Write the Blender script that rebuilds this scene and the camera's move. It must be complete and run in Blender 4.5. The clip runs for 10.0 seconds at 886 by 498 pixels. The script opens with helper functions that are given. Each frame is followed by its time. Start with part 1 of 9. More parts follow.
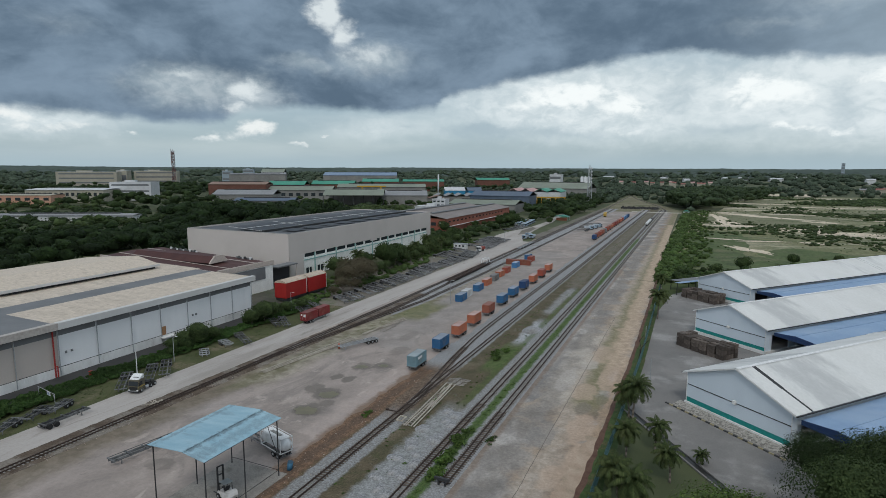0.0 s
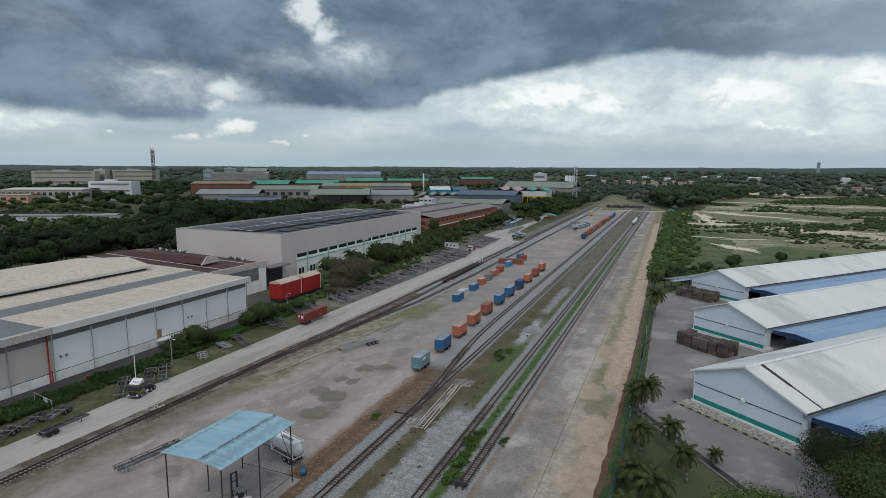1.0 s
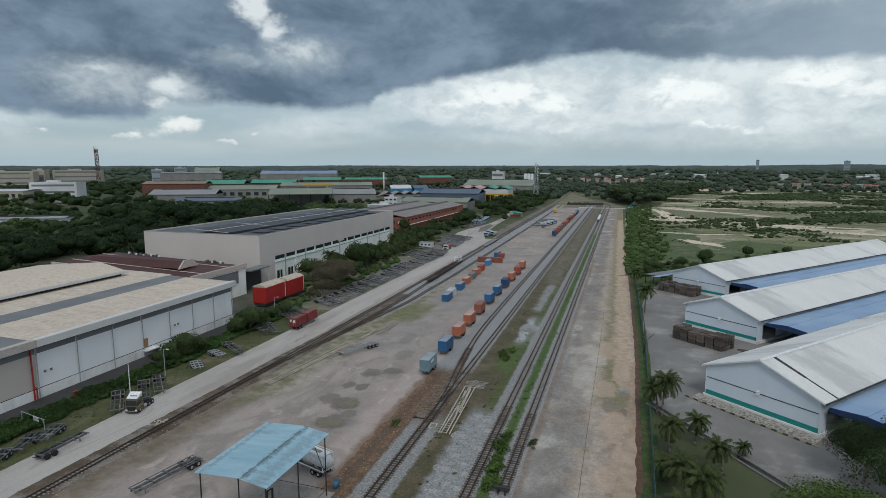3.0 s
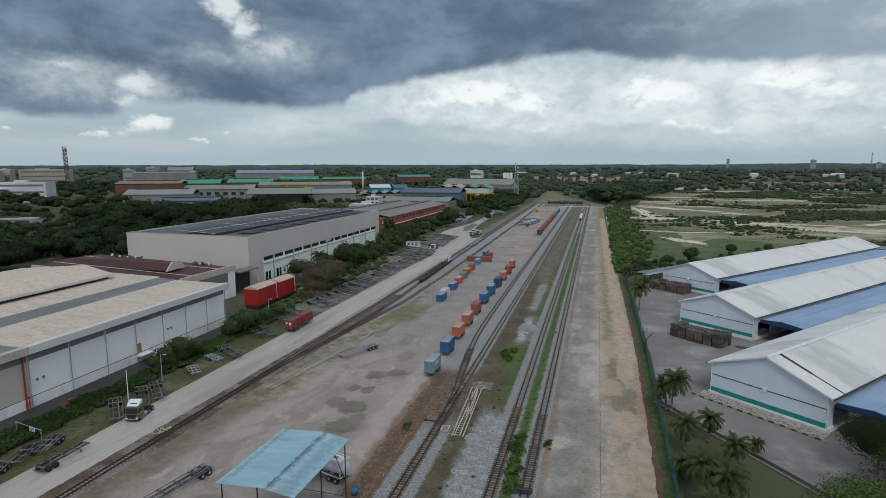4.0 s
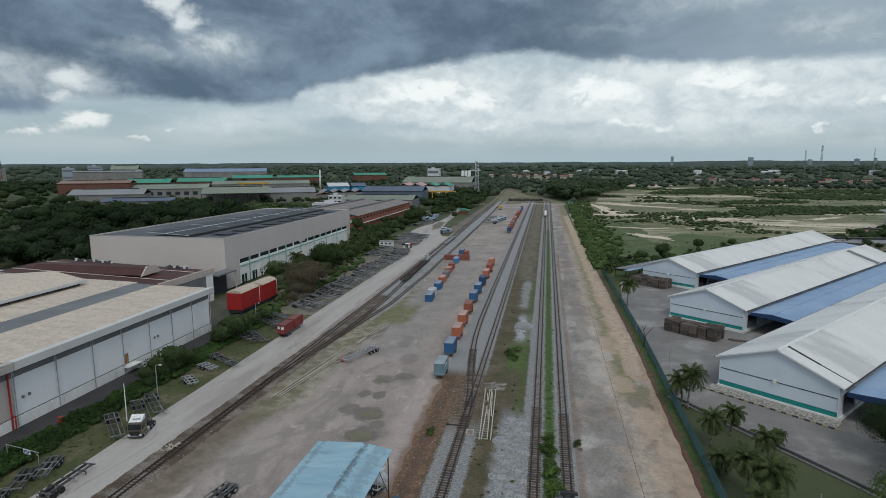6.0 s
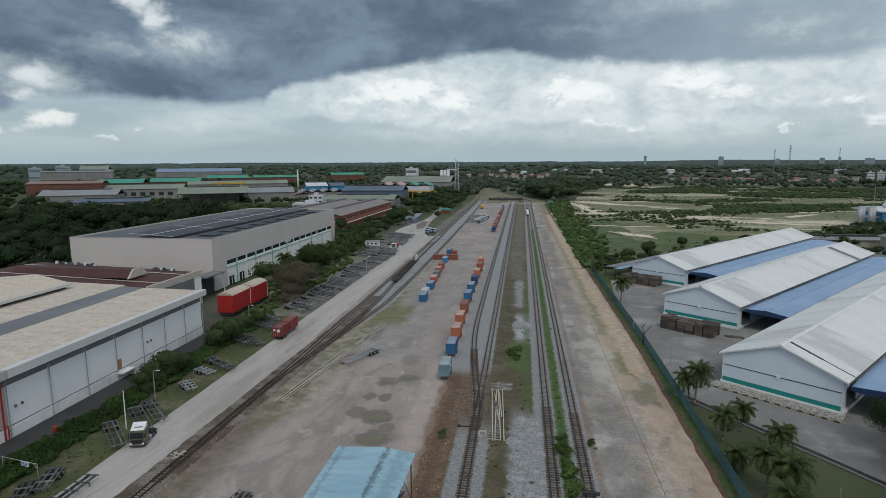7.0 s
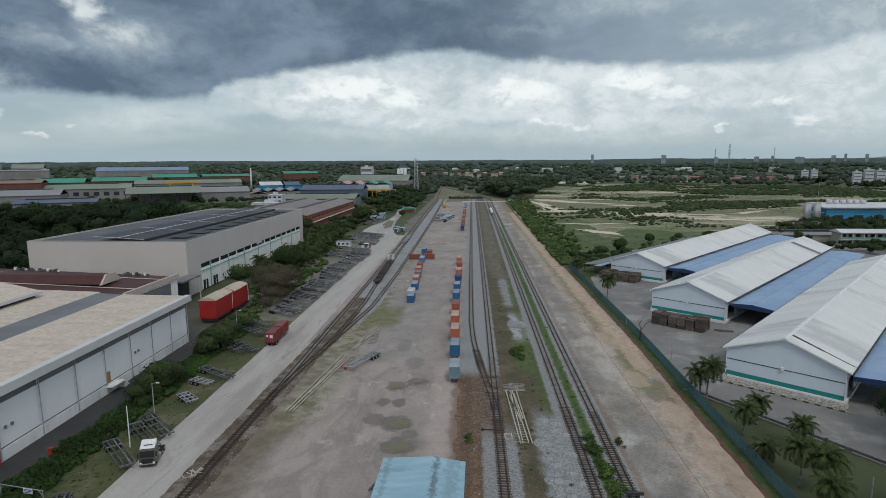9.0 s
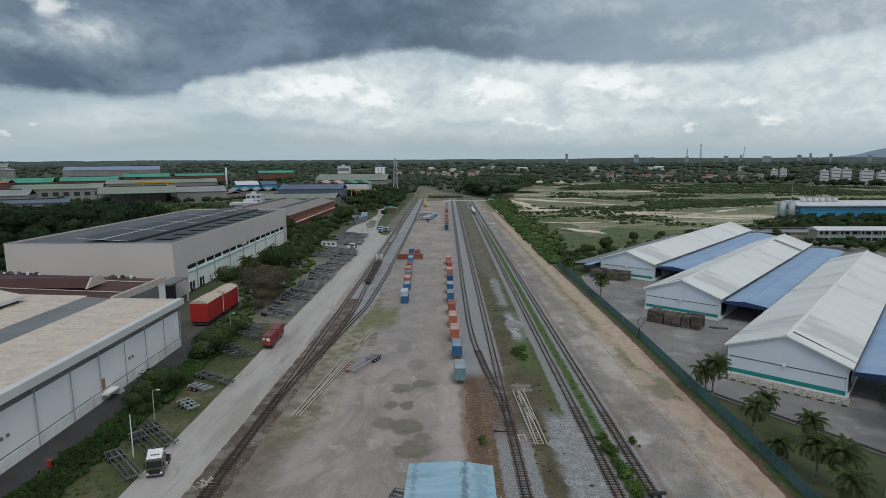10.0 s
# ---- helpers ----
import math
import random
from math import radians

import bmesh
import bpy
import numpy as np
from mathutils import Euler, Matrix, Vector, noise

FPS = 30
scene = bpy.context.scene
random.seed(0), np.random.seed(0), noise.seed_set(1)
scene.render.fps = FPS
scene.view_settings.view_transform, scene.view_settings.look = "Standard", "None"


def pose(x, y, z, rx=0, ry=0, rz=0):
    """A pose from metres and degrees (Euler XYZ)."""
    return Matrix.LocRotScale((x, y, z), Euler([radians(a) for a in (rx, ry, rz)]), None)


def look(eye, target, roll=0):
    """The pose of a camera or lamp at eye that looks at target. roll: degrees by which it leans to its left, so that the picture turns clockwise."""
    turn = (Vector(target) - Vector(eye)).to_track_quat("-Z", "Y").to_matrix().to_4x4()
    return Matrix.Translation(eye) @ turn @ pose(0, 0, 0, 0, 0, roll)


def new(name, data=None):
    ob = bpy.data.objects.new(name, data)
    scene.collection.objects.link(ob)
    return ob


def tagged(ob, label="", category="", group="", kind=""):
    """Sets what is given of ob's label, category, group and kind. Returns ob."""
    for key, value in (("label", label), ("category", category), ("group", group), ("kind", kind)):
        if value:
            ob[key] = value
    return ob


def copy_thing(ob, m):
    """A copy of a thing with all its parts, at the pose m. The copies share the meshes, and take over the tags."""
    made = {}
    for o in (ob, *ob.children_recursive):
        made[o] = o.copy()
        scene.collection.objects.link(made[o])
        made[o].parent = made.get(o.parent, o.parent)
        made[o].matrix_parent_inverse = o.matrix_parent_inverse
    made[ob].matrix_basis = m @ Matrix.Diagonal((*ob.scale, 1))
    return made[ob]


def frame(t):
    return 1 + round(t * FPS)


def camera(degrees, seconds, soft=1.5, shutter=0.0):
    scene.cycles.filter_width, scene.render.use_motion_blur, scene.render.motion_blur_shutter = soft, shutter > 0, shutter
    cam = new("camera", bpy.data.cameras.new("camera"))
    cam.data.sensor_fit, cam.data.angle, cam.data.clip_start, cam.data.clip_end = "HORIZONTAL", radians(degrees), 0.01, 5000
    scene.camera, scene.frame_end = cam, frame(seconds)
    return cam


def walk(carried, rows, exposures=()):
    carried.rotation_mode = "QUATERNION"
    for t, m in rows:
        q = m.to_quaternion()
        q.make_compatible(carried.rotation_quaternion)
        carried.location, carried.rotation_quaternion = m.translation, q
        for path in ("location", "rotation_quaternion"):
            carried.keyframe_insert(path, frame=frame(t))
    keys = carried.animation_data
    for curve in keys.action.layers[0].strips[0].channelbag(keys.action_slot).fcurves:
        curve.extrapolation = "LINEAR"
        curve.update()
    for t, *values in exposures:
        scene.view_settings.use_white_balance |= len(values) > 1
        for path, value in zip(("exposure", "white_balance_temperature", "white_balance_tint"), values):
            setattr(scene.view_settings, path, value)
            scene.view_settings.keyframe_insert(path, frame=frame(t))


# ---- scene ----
cam = camera(75.3, 10.0, soft=0.6)
PATH = [
    (0, (6.603, -0.207, 48.292), (5.776, 1.593, 48.016), 0.2),
    (0.5, (4.034, -0.753, 48.342), (3.234, 1.059, 48.064), 0.2),
    (1, (1.404, -1.267, 48.36), (0.633, 0.557, 48.081), 0.2),
    (1.5, (-1.5, -2.019, 48.325), (-2.237, -0.18, 48.046), 0.1),
    (2, (-4.72, -2.635, 48.276), (-5.419, -0.782, 47.995), 0.1),
    (3.5, (-14.376, -3.654, 48.383), (-14.959, -1.762, 48.098), -0.1),
    (4, (-17.711, -3.998, 48.404), (-18.254, -2.094, 48.117), -0.1),
    (4.5, (-20.952, -4.136, 48.396), (-21.455, -2.222, 48.107), -0.2),
    (5, (-24.289, -4.307, 48.395), (-24.751, -2.382, 48.105), -0.2),
    (5.5, (-27.521, -4.423, 48.498), (-27.943, -2.49, 48.206), -0.2),
    (7, (-37.086, -4.128, 48.27), (-37.386, -2.172, 47.974), -0.3),
    (7.5, (-40.361, -3.883, 48.234), (-40.619, -1.922, 47.938), -0.3),
    (8, (-43.527, -3.679, 48.32), (-43.744, -1.713, 48.022), -0.3),
    (8.5, (-46.855, -3.384, 48.392), (-47.028, -1.414, 48.093), -0.3),
    (9, (-50.109, -3.118, 48.419), (-50.239, -1.145, 48.117), -0.3),
    (9.5, (-53.326, -2.665, 48.456), (-53.415, -0.69, 48.153), -0.3),
    (10, (-56.626, -1.996, 48.446), (-56.67, -0.02, 48.141), -0.3),
]
walk(cam, [(t, look(eye, target, roll)) for t, eye, target, roll in PATH], ((0, 0.05, 6380, 9.0), (4, 0.02, 6380, 9.0), (10, -0.02, 6420, 9.3)))

# ---------------------------------------------------------------- world, sun
def build_world():
    w = bpy.data.worlds.new("overcast_sky")
    scene.world = w
    w.use_nodes = True
    nt = w.node_tree
    nt.nodes.clear()
    N, L = nt.nodes, nt.links

    def math_node(op, a, b=None, c=None, clamp=False):
        n = N.new("ShaderNodeMath")
        n.operation = op
        n.use_clamp = clamp
        for i, v in enumerate((a, b, c)):
            if v is None:
                continue
            if isinstance(v, (int, float)):
                n.inputs[i].default_value = v
            else:
                L.new(v, n.inputs[i])
        return n.outputs[0]

    def smooth(v, lo, hi):
        n = N.new("ShaderNodeMapRange")
        n.interpolation_type = "SMOOTHSTEP"
        L.new(v, n.inputs[0])
        n.inputs[1].default_value, n.inputs[2].default_value = lo, hi
        return n.outputs[0]

    def mix(fac, a, b):
        n = N.new("ShaderNodeMix")
        n.data_type = "RGBA"
        for sock, v in ((n.inputs[0], fac), (n.inputs[6], a), (n.inputs[7], b)):
            if isinstance(v, tuple):
                sock.default_value = (*v, 1)
            elif isinstance(v, (int, float)):
                sock.default_value = v
            else:
                L.new(v, sock)
        return n.outputs[2]

    def fuzz(vec, scale, detail=8, rough=0.55, dist=0.0):
        n = N.new("ShaderNodeTexNoise")
        n.inputs["Scale"].default_value = scale
        n.inputs["Detail"].default_value = detail
        n.inputs["Roughness"].default_value = rough
        n.inputs["Distortion"].default_value = dist
        L.new(vec, n.inputs["Vector"])
        return n.outputs["Fac"]

    def place(az, el, kx, ky, seed):
        n = N.new("ShaderNodeCombineXYZ")
        L.new(math_node("MULTIPLY", az, kx), n.inputs[0])
        L.new(math_node("MULTIPLY", el, ky), n.inputs[1])
        n.inputs[2].default_value = seed
        return n.outputs[0]

    def blob(az, el, a0, e0, ra, re):
        da = math_node("POWER", math_node("ABSOLUTE", math_node("DIVIDE", math_node("SUBTRACT", az, a0), ra)), 2)
        de = math_node("POWER", math_node("ABSOLUTE", math_node("DIVIDE", math_node("SUBTRACT", el, e0), re)), 2)
        return math_node("EXPONENT", math_node("MULTIPLY", math_node("ADD", da, de), -1))

    co = N.new("ShaderNodeTexCoord")
    sep = N.new("ShaderNodeSeparateXYZ")
    L.new(co.outputs["Generated"], sep.inputs[0])
    az = math_node("MULTIPLY", math_node("ARCTAN2", sep.outputs[0], sep.outputs[1]), 57.2958)
    el = math_node("MULTIPLY", math_node("ARCSINE", sep.outputs[2], clamp=False), 57.2958)

    mid = fuzz(place(az, el, 0.10, 0.20, 7.7), 1.0, 8, 0.55, 0.3)
    puff = fuzz(place(az, el, 0.34, 0.52, 1.3), 1.0, 10, 0.62, 0.4)
    billow = fuzz(place(az, el, 0.62, 0.95, 6.1), 1.0, 8, 0.6, 0.5)
    wisp = fuzz(place(az, el, 0.07, 0.40, 4.9), 1.0, 6, 0.5, 0.2)
    # directions stirred by turbulence, so that every cloud edge curls
    stir = fuzz(place(az, el, 0.30, 0.46, 21.0), 1.0, 9, 0.6)
    stir2 = fuzz(place(az, el, 0.30, 0.46, 37.0), 1.0, 9, 0.6)
    azw = math_node("MULTIPLY_ADD", math_node("SUBTRACT", stir, 0.5), 5.0, az)
    elw = math_node("MULTIPLY_ADD", math_node("SUBTRACT", stir2, 0.5), 2.6, el)
    # height of the dark deck's lower edge along the view
    ramp = N.new("ShaderNodeValToRGB")
    ramp.color_ramp.interpolation = "LINEAR"
    els = ramp.color_ramp.elements
    edge = [(-70, 4.6), (-57, 4.6), (-49.5, 3.9), (-45.5, 4.2), (-43.5, 5.4), (-38, 5.8), (-29, 5.5), (-25.6, 5.7), (-24.2, 7.0), (-19.4, 8.0), (-14, 8.9), (-9, 9.8), (-3, 10.4), (1, 9.8), (7, 9.1), (12, 8.6), (24.5, 8.2), (28.5, 8.8), (37, 10.5)]
    for i, (a, e) in enumerate(edge):
        k = els[i] if i < 2 else els.new(1.0)
        k.position = (a + 75) / 120
        k.color = (e / 16, e / 16, e / 16, 1)
    wob_az = math_node("MULTIPLY_ADD", math_node("SUBTRACT", stir, 0.5), 3.0, az)
    L.new(math_node("DIVIDE", math_node("ADD", wob_az, 75), 120, clamp=True), ramp.inputs[0])
    edge_e = math_node("MULTIPLY", ramp.outputs[0], 16)
    above = math_node("SUBTRACT", math_node("MULTIPLY_ADD", math_node("SUBTRACT", stir2, 0.5), 1.5, el), edge_e)
    deck = smooth(above, -0.45, 0.55)

    def most(*vals):
        v = vals[0]
        for w_ in vals[1:]:
            v = math_node("MAXIMUM", v, w_)
        return v

    def soft_blobs(rows, wob, lo, hi):
        v = most(*[math_node("MULTIPLY", blob(azw, elw, *r[:4]), r[4]) for r in rows])
        return smooth(math_node("ADD", v, math_node("MULTIPLY", math_node("SUBTRACT", puff, 0.5), wob)), lo, hi)

    sky = N.new("ShaderNodeTexSky")
    sky.sky_type = "NISHITA"
    sky.sun_disc = False
    sky.sun_elevation, sky.sun_rotation = radians(SUN_EL), radians(SUN_AZ)
    blue = N.new("ShaderNodeVectorMath")
    blue.operation = "SCALE"
    L.new(sky.outputs[0], blue.inputs[0])
    blue.inputs[3].default_value = 0.08
    # lower sky: pale veil with wisps, broad bright banks, grey-blue streaks, billows that catch the light
    veil = mix(smooth(wisp, 0.3, 0.7), (0.36, 0.46, 0.515), (0.49, 0.58, 0.62))
    veil = mix(0.2, veil, blue.outputs[0])
    bank = soft_blobs(((-9, 6.2, 15, 3.6, 1.2), (12, 6.2, 18, 4.0, 1.2), (-30, 3.8, 9, 1.6, 0.5), (-60, 3.9, 8, 1.6, 0.8), (33, 6.0, 12, 5.0, 0.9)), 0.5, 0.1, 0.9)
    grey_white = mix(smooth(math_node("ADD", math_node("MULTIPLY", billow, 0.6), math_node("MULTIPLY", mid, 0.4)), 0.34, 0.62), (0.55, 0.63, 0.66), (0.73, 0.79, 0.805))
    low = mix(bank, veil, grey_white)
    under = soft_blobs(((-20.5, 3.7, 5.0, 0.8, 1.0), (-14, 3.3, 6, 0.7, 0.7), (-28, 4.0, 2.0, 0.35, 0.6), (-3.0, 6.4, 2.6, 3.2, 0.6), (1.0, 3.4, 5, 0.8, 0.6), (20, 4.2, 7, 0.9, 0.6), (-57, 3.0, 6, 0.5, 0.4), (9.5, 5.2, 2.0, 2.6, 0.6), (24, 6.6, 4, 0.8, 0.5)), 0.7, 0.15, 1.0)
    low = mix(math_node("MULTIPLY", under, 0.75), low, (0.36, 0.455, 0.51))
    lit = soft_blobs(((-12, 6.9, 5.5, 1.3, 1.0), (-7.5, 6.0, 3.0, 1.6, 0.95), (-13, 5.0, 3.2, 0.7, 0.7), (-8, 3.6, 2.2, 0.6, 0.7), (-17, 6.4, 3.0, 0.9, 0.7), (4.5, 6.4, 3.6, 1.4, 1.05), (2.2, 7.3, 1.2, 1.0, 1.0), (14.5, 7.2, 4.0, 1.0, 1.05), (17, 6.2, 3.0, 0.9, 0.85),
                      (22, 2.8, 0.9, 0.7, 0.85), (28.5, 3.2, 2.4, 0.9, 0.85), (25.5, 4.8, 3.0, 0.6, 0.8), (6, 3.4, 3.4, 0.5, 0.75), (9.5, 3.2, 1.4, 0.5, 0.8)), 1.5, 0.35, 0.95)
    low = mix(math_node("MULTIPLY", lit, smooth(billow, 0.22, 0.52)), low, (0.90, 0.935, 0.925))
    # single small cumulus heads over the plain
    heads = soft_blobs(((-42.4, 3.7, 1.9, 0.9, 1.15), (-43.2, 3.2, 2.4, 0.45, 0.9), (-46.9, 2.75, 1.2, 0.4, 0.9), (-38.7, 2.35, 1.1, 0.3, 0.9), (-36.7, 3.1, 0.7, 0.18, 0.8), (-52.3, 2.7, 0.9, 0.2, 0.75), (-58.5, 3.3, 3.4, 0.6, 0.8), (-61.5, 4.0, 2.8, 0.5, 0.8)), 1.3, 0.25, 1.0)
    low = mix(math_node("MULTIPLY", heads, 0.85), low, mix(smooth(math_node("ADD", billow, math_node("MULTIPLY", math_node("SUBTRACT", el, 3.2), 0.12)), 0.3, 0.62), (0.55, 0.62, 0.645), (0.90, 0.915, 0.89)))
    low = mix(smooth(el, 2.4, 0.0), low, (0.38, 0.48, 0.53))
    # the deck: slate undersides, lighter folds, one torn gap
    tone = math_node("ADD", math_node("MULTIPLY", mid, 0.75), math_node("MULTIPLY", puff, 0.25))
    dark = mix(smooth(tone, 0.34, 0.66), (0.099, 0.148, 0.207), (0.215, 0.290, 0.375))
    dark = mix(math_node("MULTIPLY", smooth(az, -6, 24), 0.8), dark, (0.35, 0.435, 0.50))
    folds = soft_blobs(((-47.5, 7.2, 5.6, 1.9, 1.1), (-43.0, 6.6, 3.2, 1.9, 1.15), (-31.5, 10.2, 4.4, 1.8, 0.85), (-37.5, 9.6, 4.5, 1.0, 0.6), (-57, 11.5, 5, 1.4, 0.35), (13, 13.8, 9, 1.6, 0.7), (21.5, 10.7, 4.5, 1.4, 0.9), (34, 12, 8, 4, 1.1), (27, 9.6, 5, 0.9, 0.75), (4, 12.0, 6, 0.8, 0.4)), 0.6, 0.1, 1.0)
    dark = mix(math_node("MULTIPLY", folds, 0.8), dark, mix(smooth(billow, 0.35, 0.65), (0.36, 0.435, 0.48), (0.50, 0.565, 0.60)))
    gap = soft_blobs(((-35.6, 14.2, 1.5, 1.7, 1.2), (-34.3, 12.4, 1.5, 1.2, 1.0), (-32.2, 10.8, 2.2, 0.7, 0.7), (-43.2, 7.1, 1.4, 1.0, 0.95), (-48.5, 8.1, 2.0, 0.4, 0.6), (-44.2, 5.6, 1.2, 0.5, 0.8)), 0.8, 0.15, 1.05)
    dark = mix(math_node("MULTIPLY", gap, 0.9), dark, (0.74, 0.79, 0.80))
    seen = mix(deck, low, dark)
    # unseen southern overcast behind the view, set lighter to brighten walls facing it
    back = smooth(math_node("ABSOLUTE", math_node("SUBTRACT", az, -12)), 75, 125)
    seen = mix(back, seen, BEHIND)
    # overhead: an even, brighter overcast
    seen = mix(smooth(el, 17, 38), seen, ZENITH)
    bg = N.new("ShaderNodeBackground")
    L.new(seen, bg.inputs[0])
    bg.inputs[1].default_value = SKY_STRENGTH
    out = N.new("ShaderNodeOutputWorld")
    L.new(bg.outputs[0], out.inputs[0])


SUN_EL, SUN_AZ, SKY_STRENGTH = 50.0, 160.0, 1.0
BEHIND = (0.62, 0.69, 0.76)
ZENITH = (0.52, 0.585, 0.66)
build_world()
sun = new("sun", bpy.data.lights.new("sun", "SUN"))
sun.data.energy, sun.data.angle, sun.data.color = 1.0, radians(14), (1.0, 0.96, 0.9)
sx, sy = math.sin(radians(SUN_AZ)), math.cos(radians(SUN_AZ))
sun.matrix_world = look((60 * sx, 60 * sy, 60 * math.tan(radians(SUN_EL))), (0, 0, 0))
scene.view_settings.exposure = 0.0

# ---------------------------------------------------------------- tools
RNG = np.random.default_rng(11)


class Geo:
    """Collects simple solids into one mesh."""

    def __init__(self):
        self.v, self.f = [], []

    def add(self, verts, faces):
        n = len(self.v)
        self.v += [tuple(p) for p in verts]
        self.f += [tuple(i + n for i in q) for q in faces]
        return self

    def box(self, x0, x1, y0, y1, z0, z1):
        return self.add([(x0, y0, z0), (x1, y0, z0), (x1, y1, z0), (x0, y1, z0), (x0, y0, z1), (x1, y0, z1), (x1, y1, z1), (x0, y1, z1)],
                        [(3, 2, 1, 0), (4, 5, 6, 7), (0, 1, 5, 4), (1, 2, 6, 5), (2, 3, 7, 6), (3, 0, 4, 7)])

    def bar(self, a, b, w=0.1, h=None):
        """A square bar from a to b."""
        a, b = Vector(a), Vector(b)
        h = h or w
        d = (b - a).normalized()
        side = d.cross(Vector((0, 0, 1)))
        side = side.normalized() if side.length > 1e-4 else Vector((1, 0, 0))
        up = side.cross(d).normalized()
        s, u = side * w / 2, up * h / 2
        return self.add([a - s - u, a + s - u, a + s + u, a - s + u, b - s - u, b + s - u, b + s + u, b - s + u],
                        [(3, 2, 1, 0), (4, 5, 6, 7), (0, 1, 5, 4), (1, 2, 6, 5), (2, 3, 7, 6), (3, 0, 4, 7)])

    def tube(self, a, b, r0, r1=None, n=8, caps=True):
        a, b = Vector(a), Vector(b)
        r1 = r0 if r1 is None else r1
        d = (b - a).normalized()
        side = d.cross(Vector((0, 0, 1)))
        side = side.normalized() if side.length > 1e-4 else Vector((1, 0, 0))
        up = side.cross(d)
        vs = []
        for p, r in ((a, r0), (b, r1)):
            vs += [p + side * r * math.cos(2 * math.pi * i / n) + up * r * math.sin(2 * math.pi * i / n) for i in range(n)]
        fs = [(i, (i + 1) % n, n + (i + 1) % n, n + i) for i in range(n)]
        if caps:
            fs += [tuple(range(n))[::-1], tuple(range(n, 2 * n))]
        return self.add(vs, fs)

    def prism(self, prof, y0, y1):
        """A profile in x, z drawn from y0 to y1."""
        n = len(prof)
        vs = [(x, y0, z) for x, z in prof] + [(x, y1, z) for x, z in prof]
        fs = [(i, (i + 1) % n, n + (i + 1) % n, n + i) for i in range(n)] + [tuple(range(n))[::-1], tuple(range(n, 2 * n))]
        return self.add(vs, fs)

    def prism_x(self, prof, x0, x1):
        """A profile in y, z drawn from x0 to x1."""
        n = len(prof)
        vs = [(x0, y, z) for y, z in prof] + [(x1, y, z) for y, z in prof]
        fs = [(i, (i + 1) % n, n + (i + 1) % n, n + i) for i in range(n)] + [tuple(range(n))[::-1], tuple(range(n, 2 * n))]
        return self.add(vs, fs)

    def slab(self, a, b, c, d, t=0.12):
        """A sheet with four corners, t thick downwards."""
        up = [Vector(p) for p in (a, b, c, d)]
        lo = [p - Vector((0, 0, t)) for p in up]
        return self.add(up + lo, [(0, 1, 2, 3), (7, 6, 5, 4), (0, 4, 5, 1), (1, 5, 6, 2), (2, 6, 7, 3), (3, 7, 4, 0)])

    def ball(self, c, r, nu=10, nv=6, squash=1.0):
        vs, fs = [], []
        for j in range(nv + 1):
            th = math.pi * j / nv
            for i in range(nu):
                ph = 2 * math.pi * i / nu
                vs.append((c[0] + r * math.sin(th) * math.cos(ph), c[1] + r * math.sin(th) * math.sin(ph), c[2] + r * squash * math.cos(th)))
        for j in range(nv):
            for i in range(nu):
                fs.append((j * nu + i, j * nu + (i + 1) % nu, (j + 1) * nu + (i + 1) % nu, (j + 1) * nu + i))
        return self.add(vs, fs)

    def mesh(self, name, mat, smooth=False):
        me = bpy.data.meshes.new(name)
        me.from_pydata(self.v, [], self.f)
        me.materials.append(mat)
        if smooth:
            me.polygons.foreach_set("use_smooth", [True] * len(me.polygons))
        me.update()
        return me


def array_mesh(name, verts, quads, mat, rounded=0):
    """A mesh from numpy arrays of points and of faces with equal corner counts."""
    me = bpy.data.meshes.new(name)
    k = quads.shape[1]
    me.vertices.add(len(verts))
    me.vertices.foreach_set("co", verts.astype(np.float32).ravel())
    me.loops.add(quads.size)
    me.loops.foreach_set("vertex_index", quads.astype(np.int32).ravel())
    me.polygons.add(len(quads))
    me.polygons.foreach_set("loop_start", np.arange(0, quads.size, k, dtype=np.int32))
    me.polygons.foreach_set("loop_total", np.full(len(quads), k, dtype=np.int32))
    me.materials.append(mat)
    if rounded:
        me.polygons.foreach_set("use_smooth", np.arange(len(quads)) < rounded)
    me.update(calc_edges=True)
    return me


def thing(name, label, category, m=None, group="", kind=""):
    ob = new(name)
    ob.empty_display_size = 0.5
    if m is not None:
        ob.matrix_basis = m
    return tagged(ob, label, category, group, kind)


def part(name, geo, mat, parent, label="", smooth=False):
    me = geo if isinstance(geo, bpy.types.Mesh) else geo.mesh(name, mat, smooth)
    ob = new(name, me)
    ob.parent = parent
    return tagged(ob, label)


def solid(name, geo, mat, label, category="", kind="structure", m=None, group="", smooth=False):
    """A top-level mesh."""
    me = geo if isinstance(geo, bpy.types.Mesh) else geo.mesh(name, mat, smooth)
    ob = new(name, me)
    if m is not None:
        ob.matrix_basis = m
    return tagged(ob, label, category, group, kind)


def lean(x0, y):
    """x of a line along the yard that passes x0 at y = 80."""
    return x0 - 0.0155 * (y - 80)


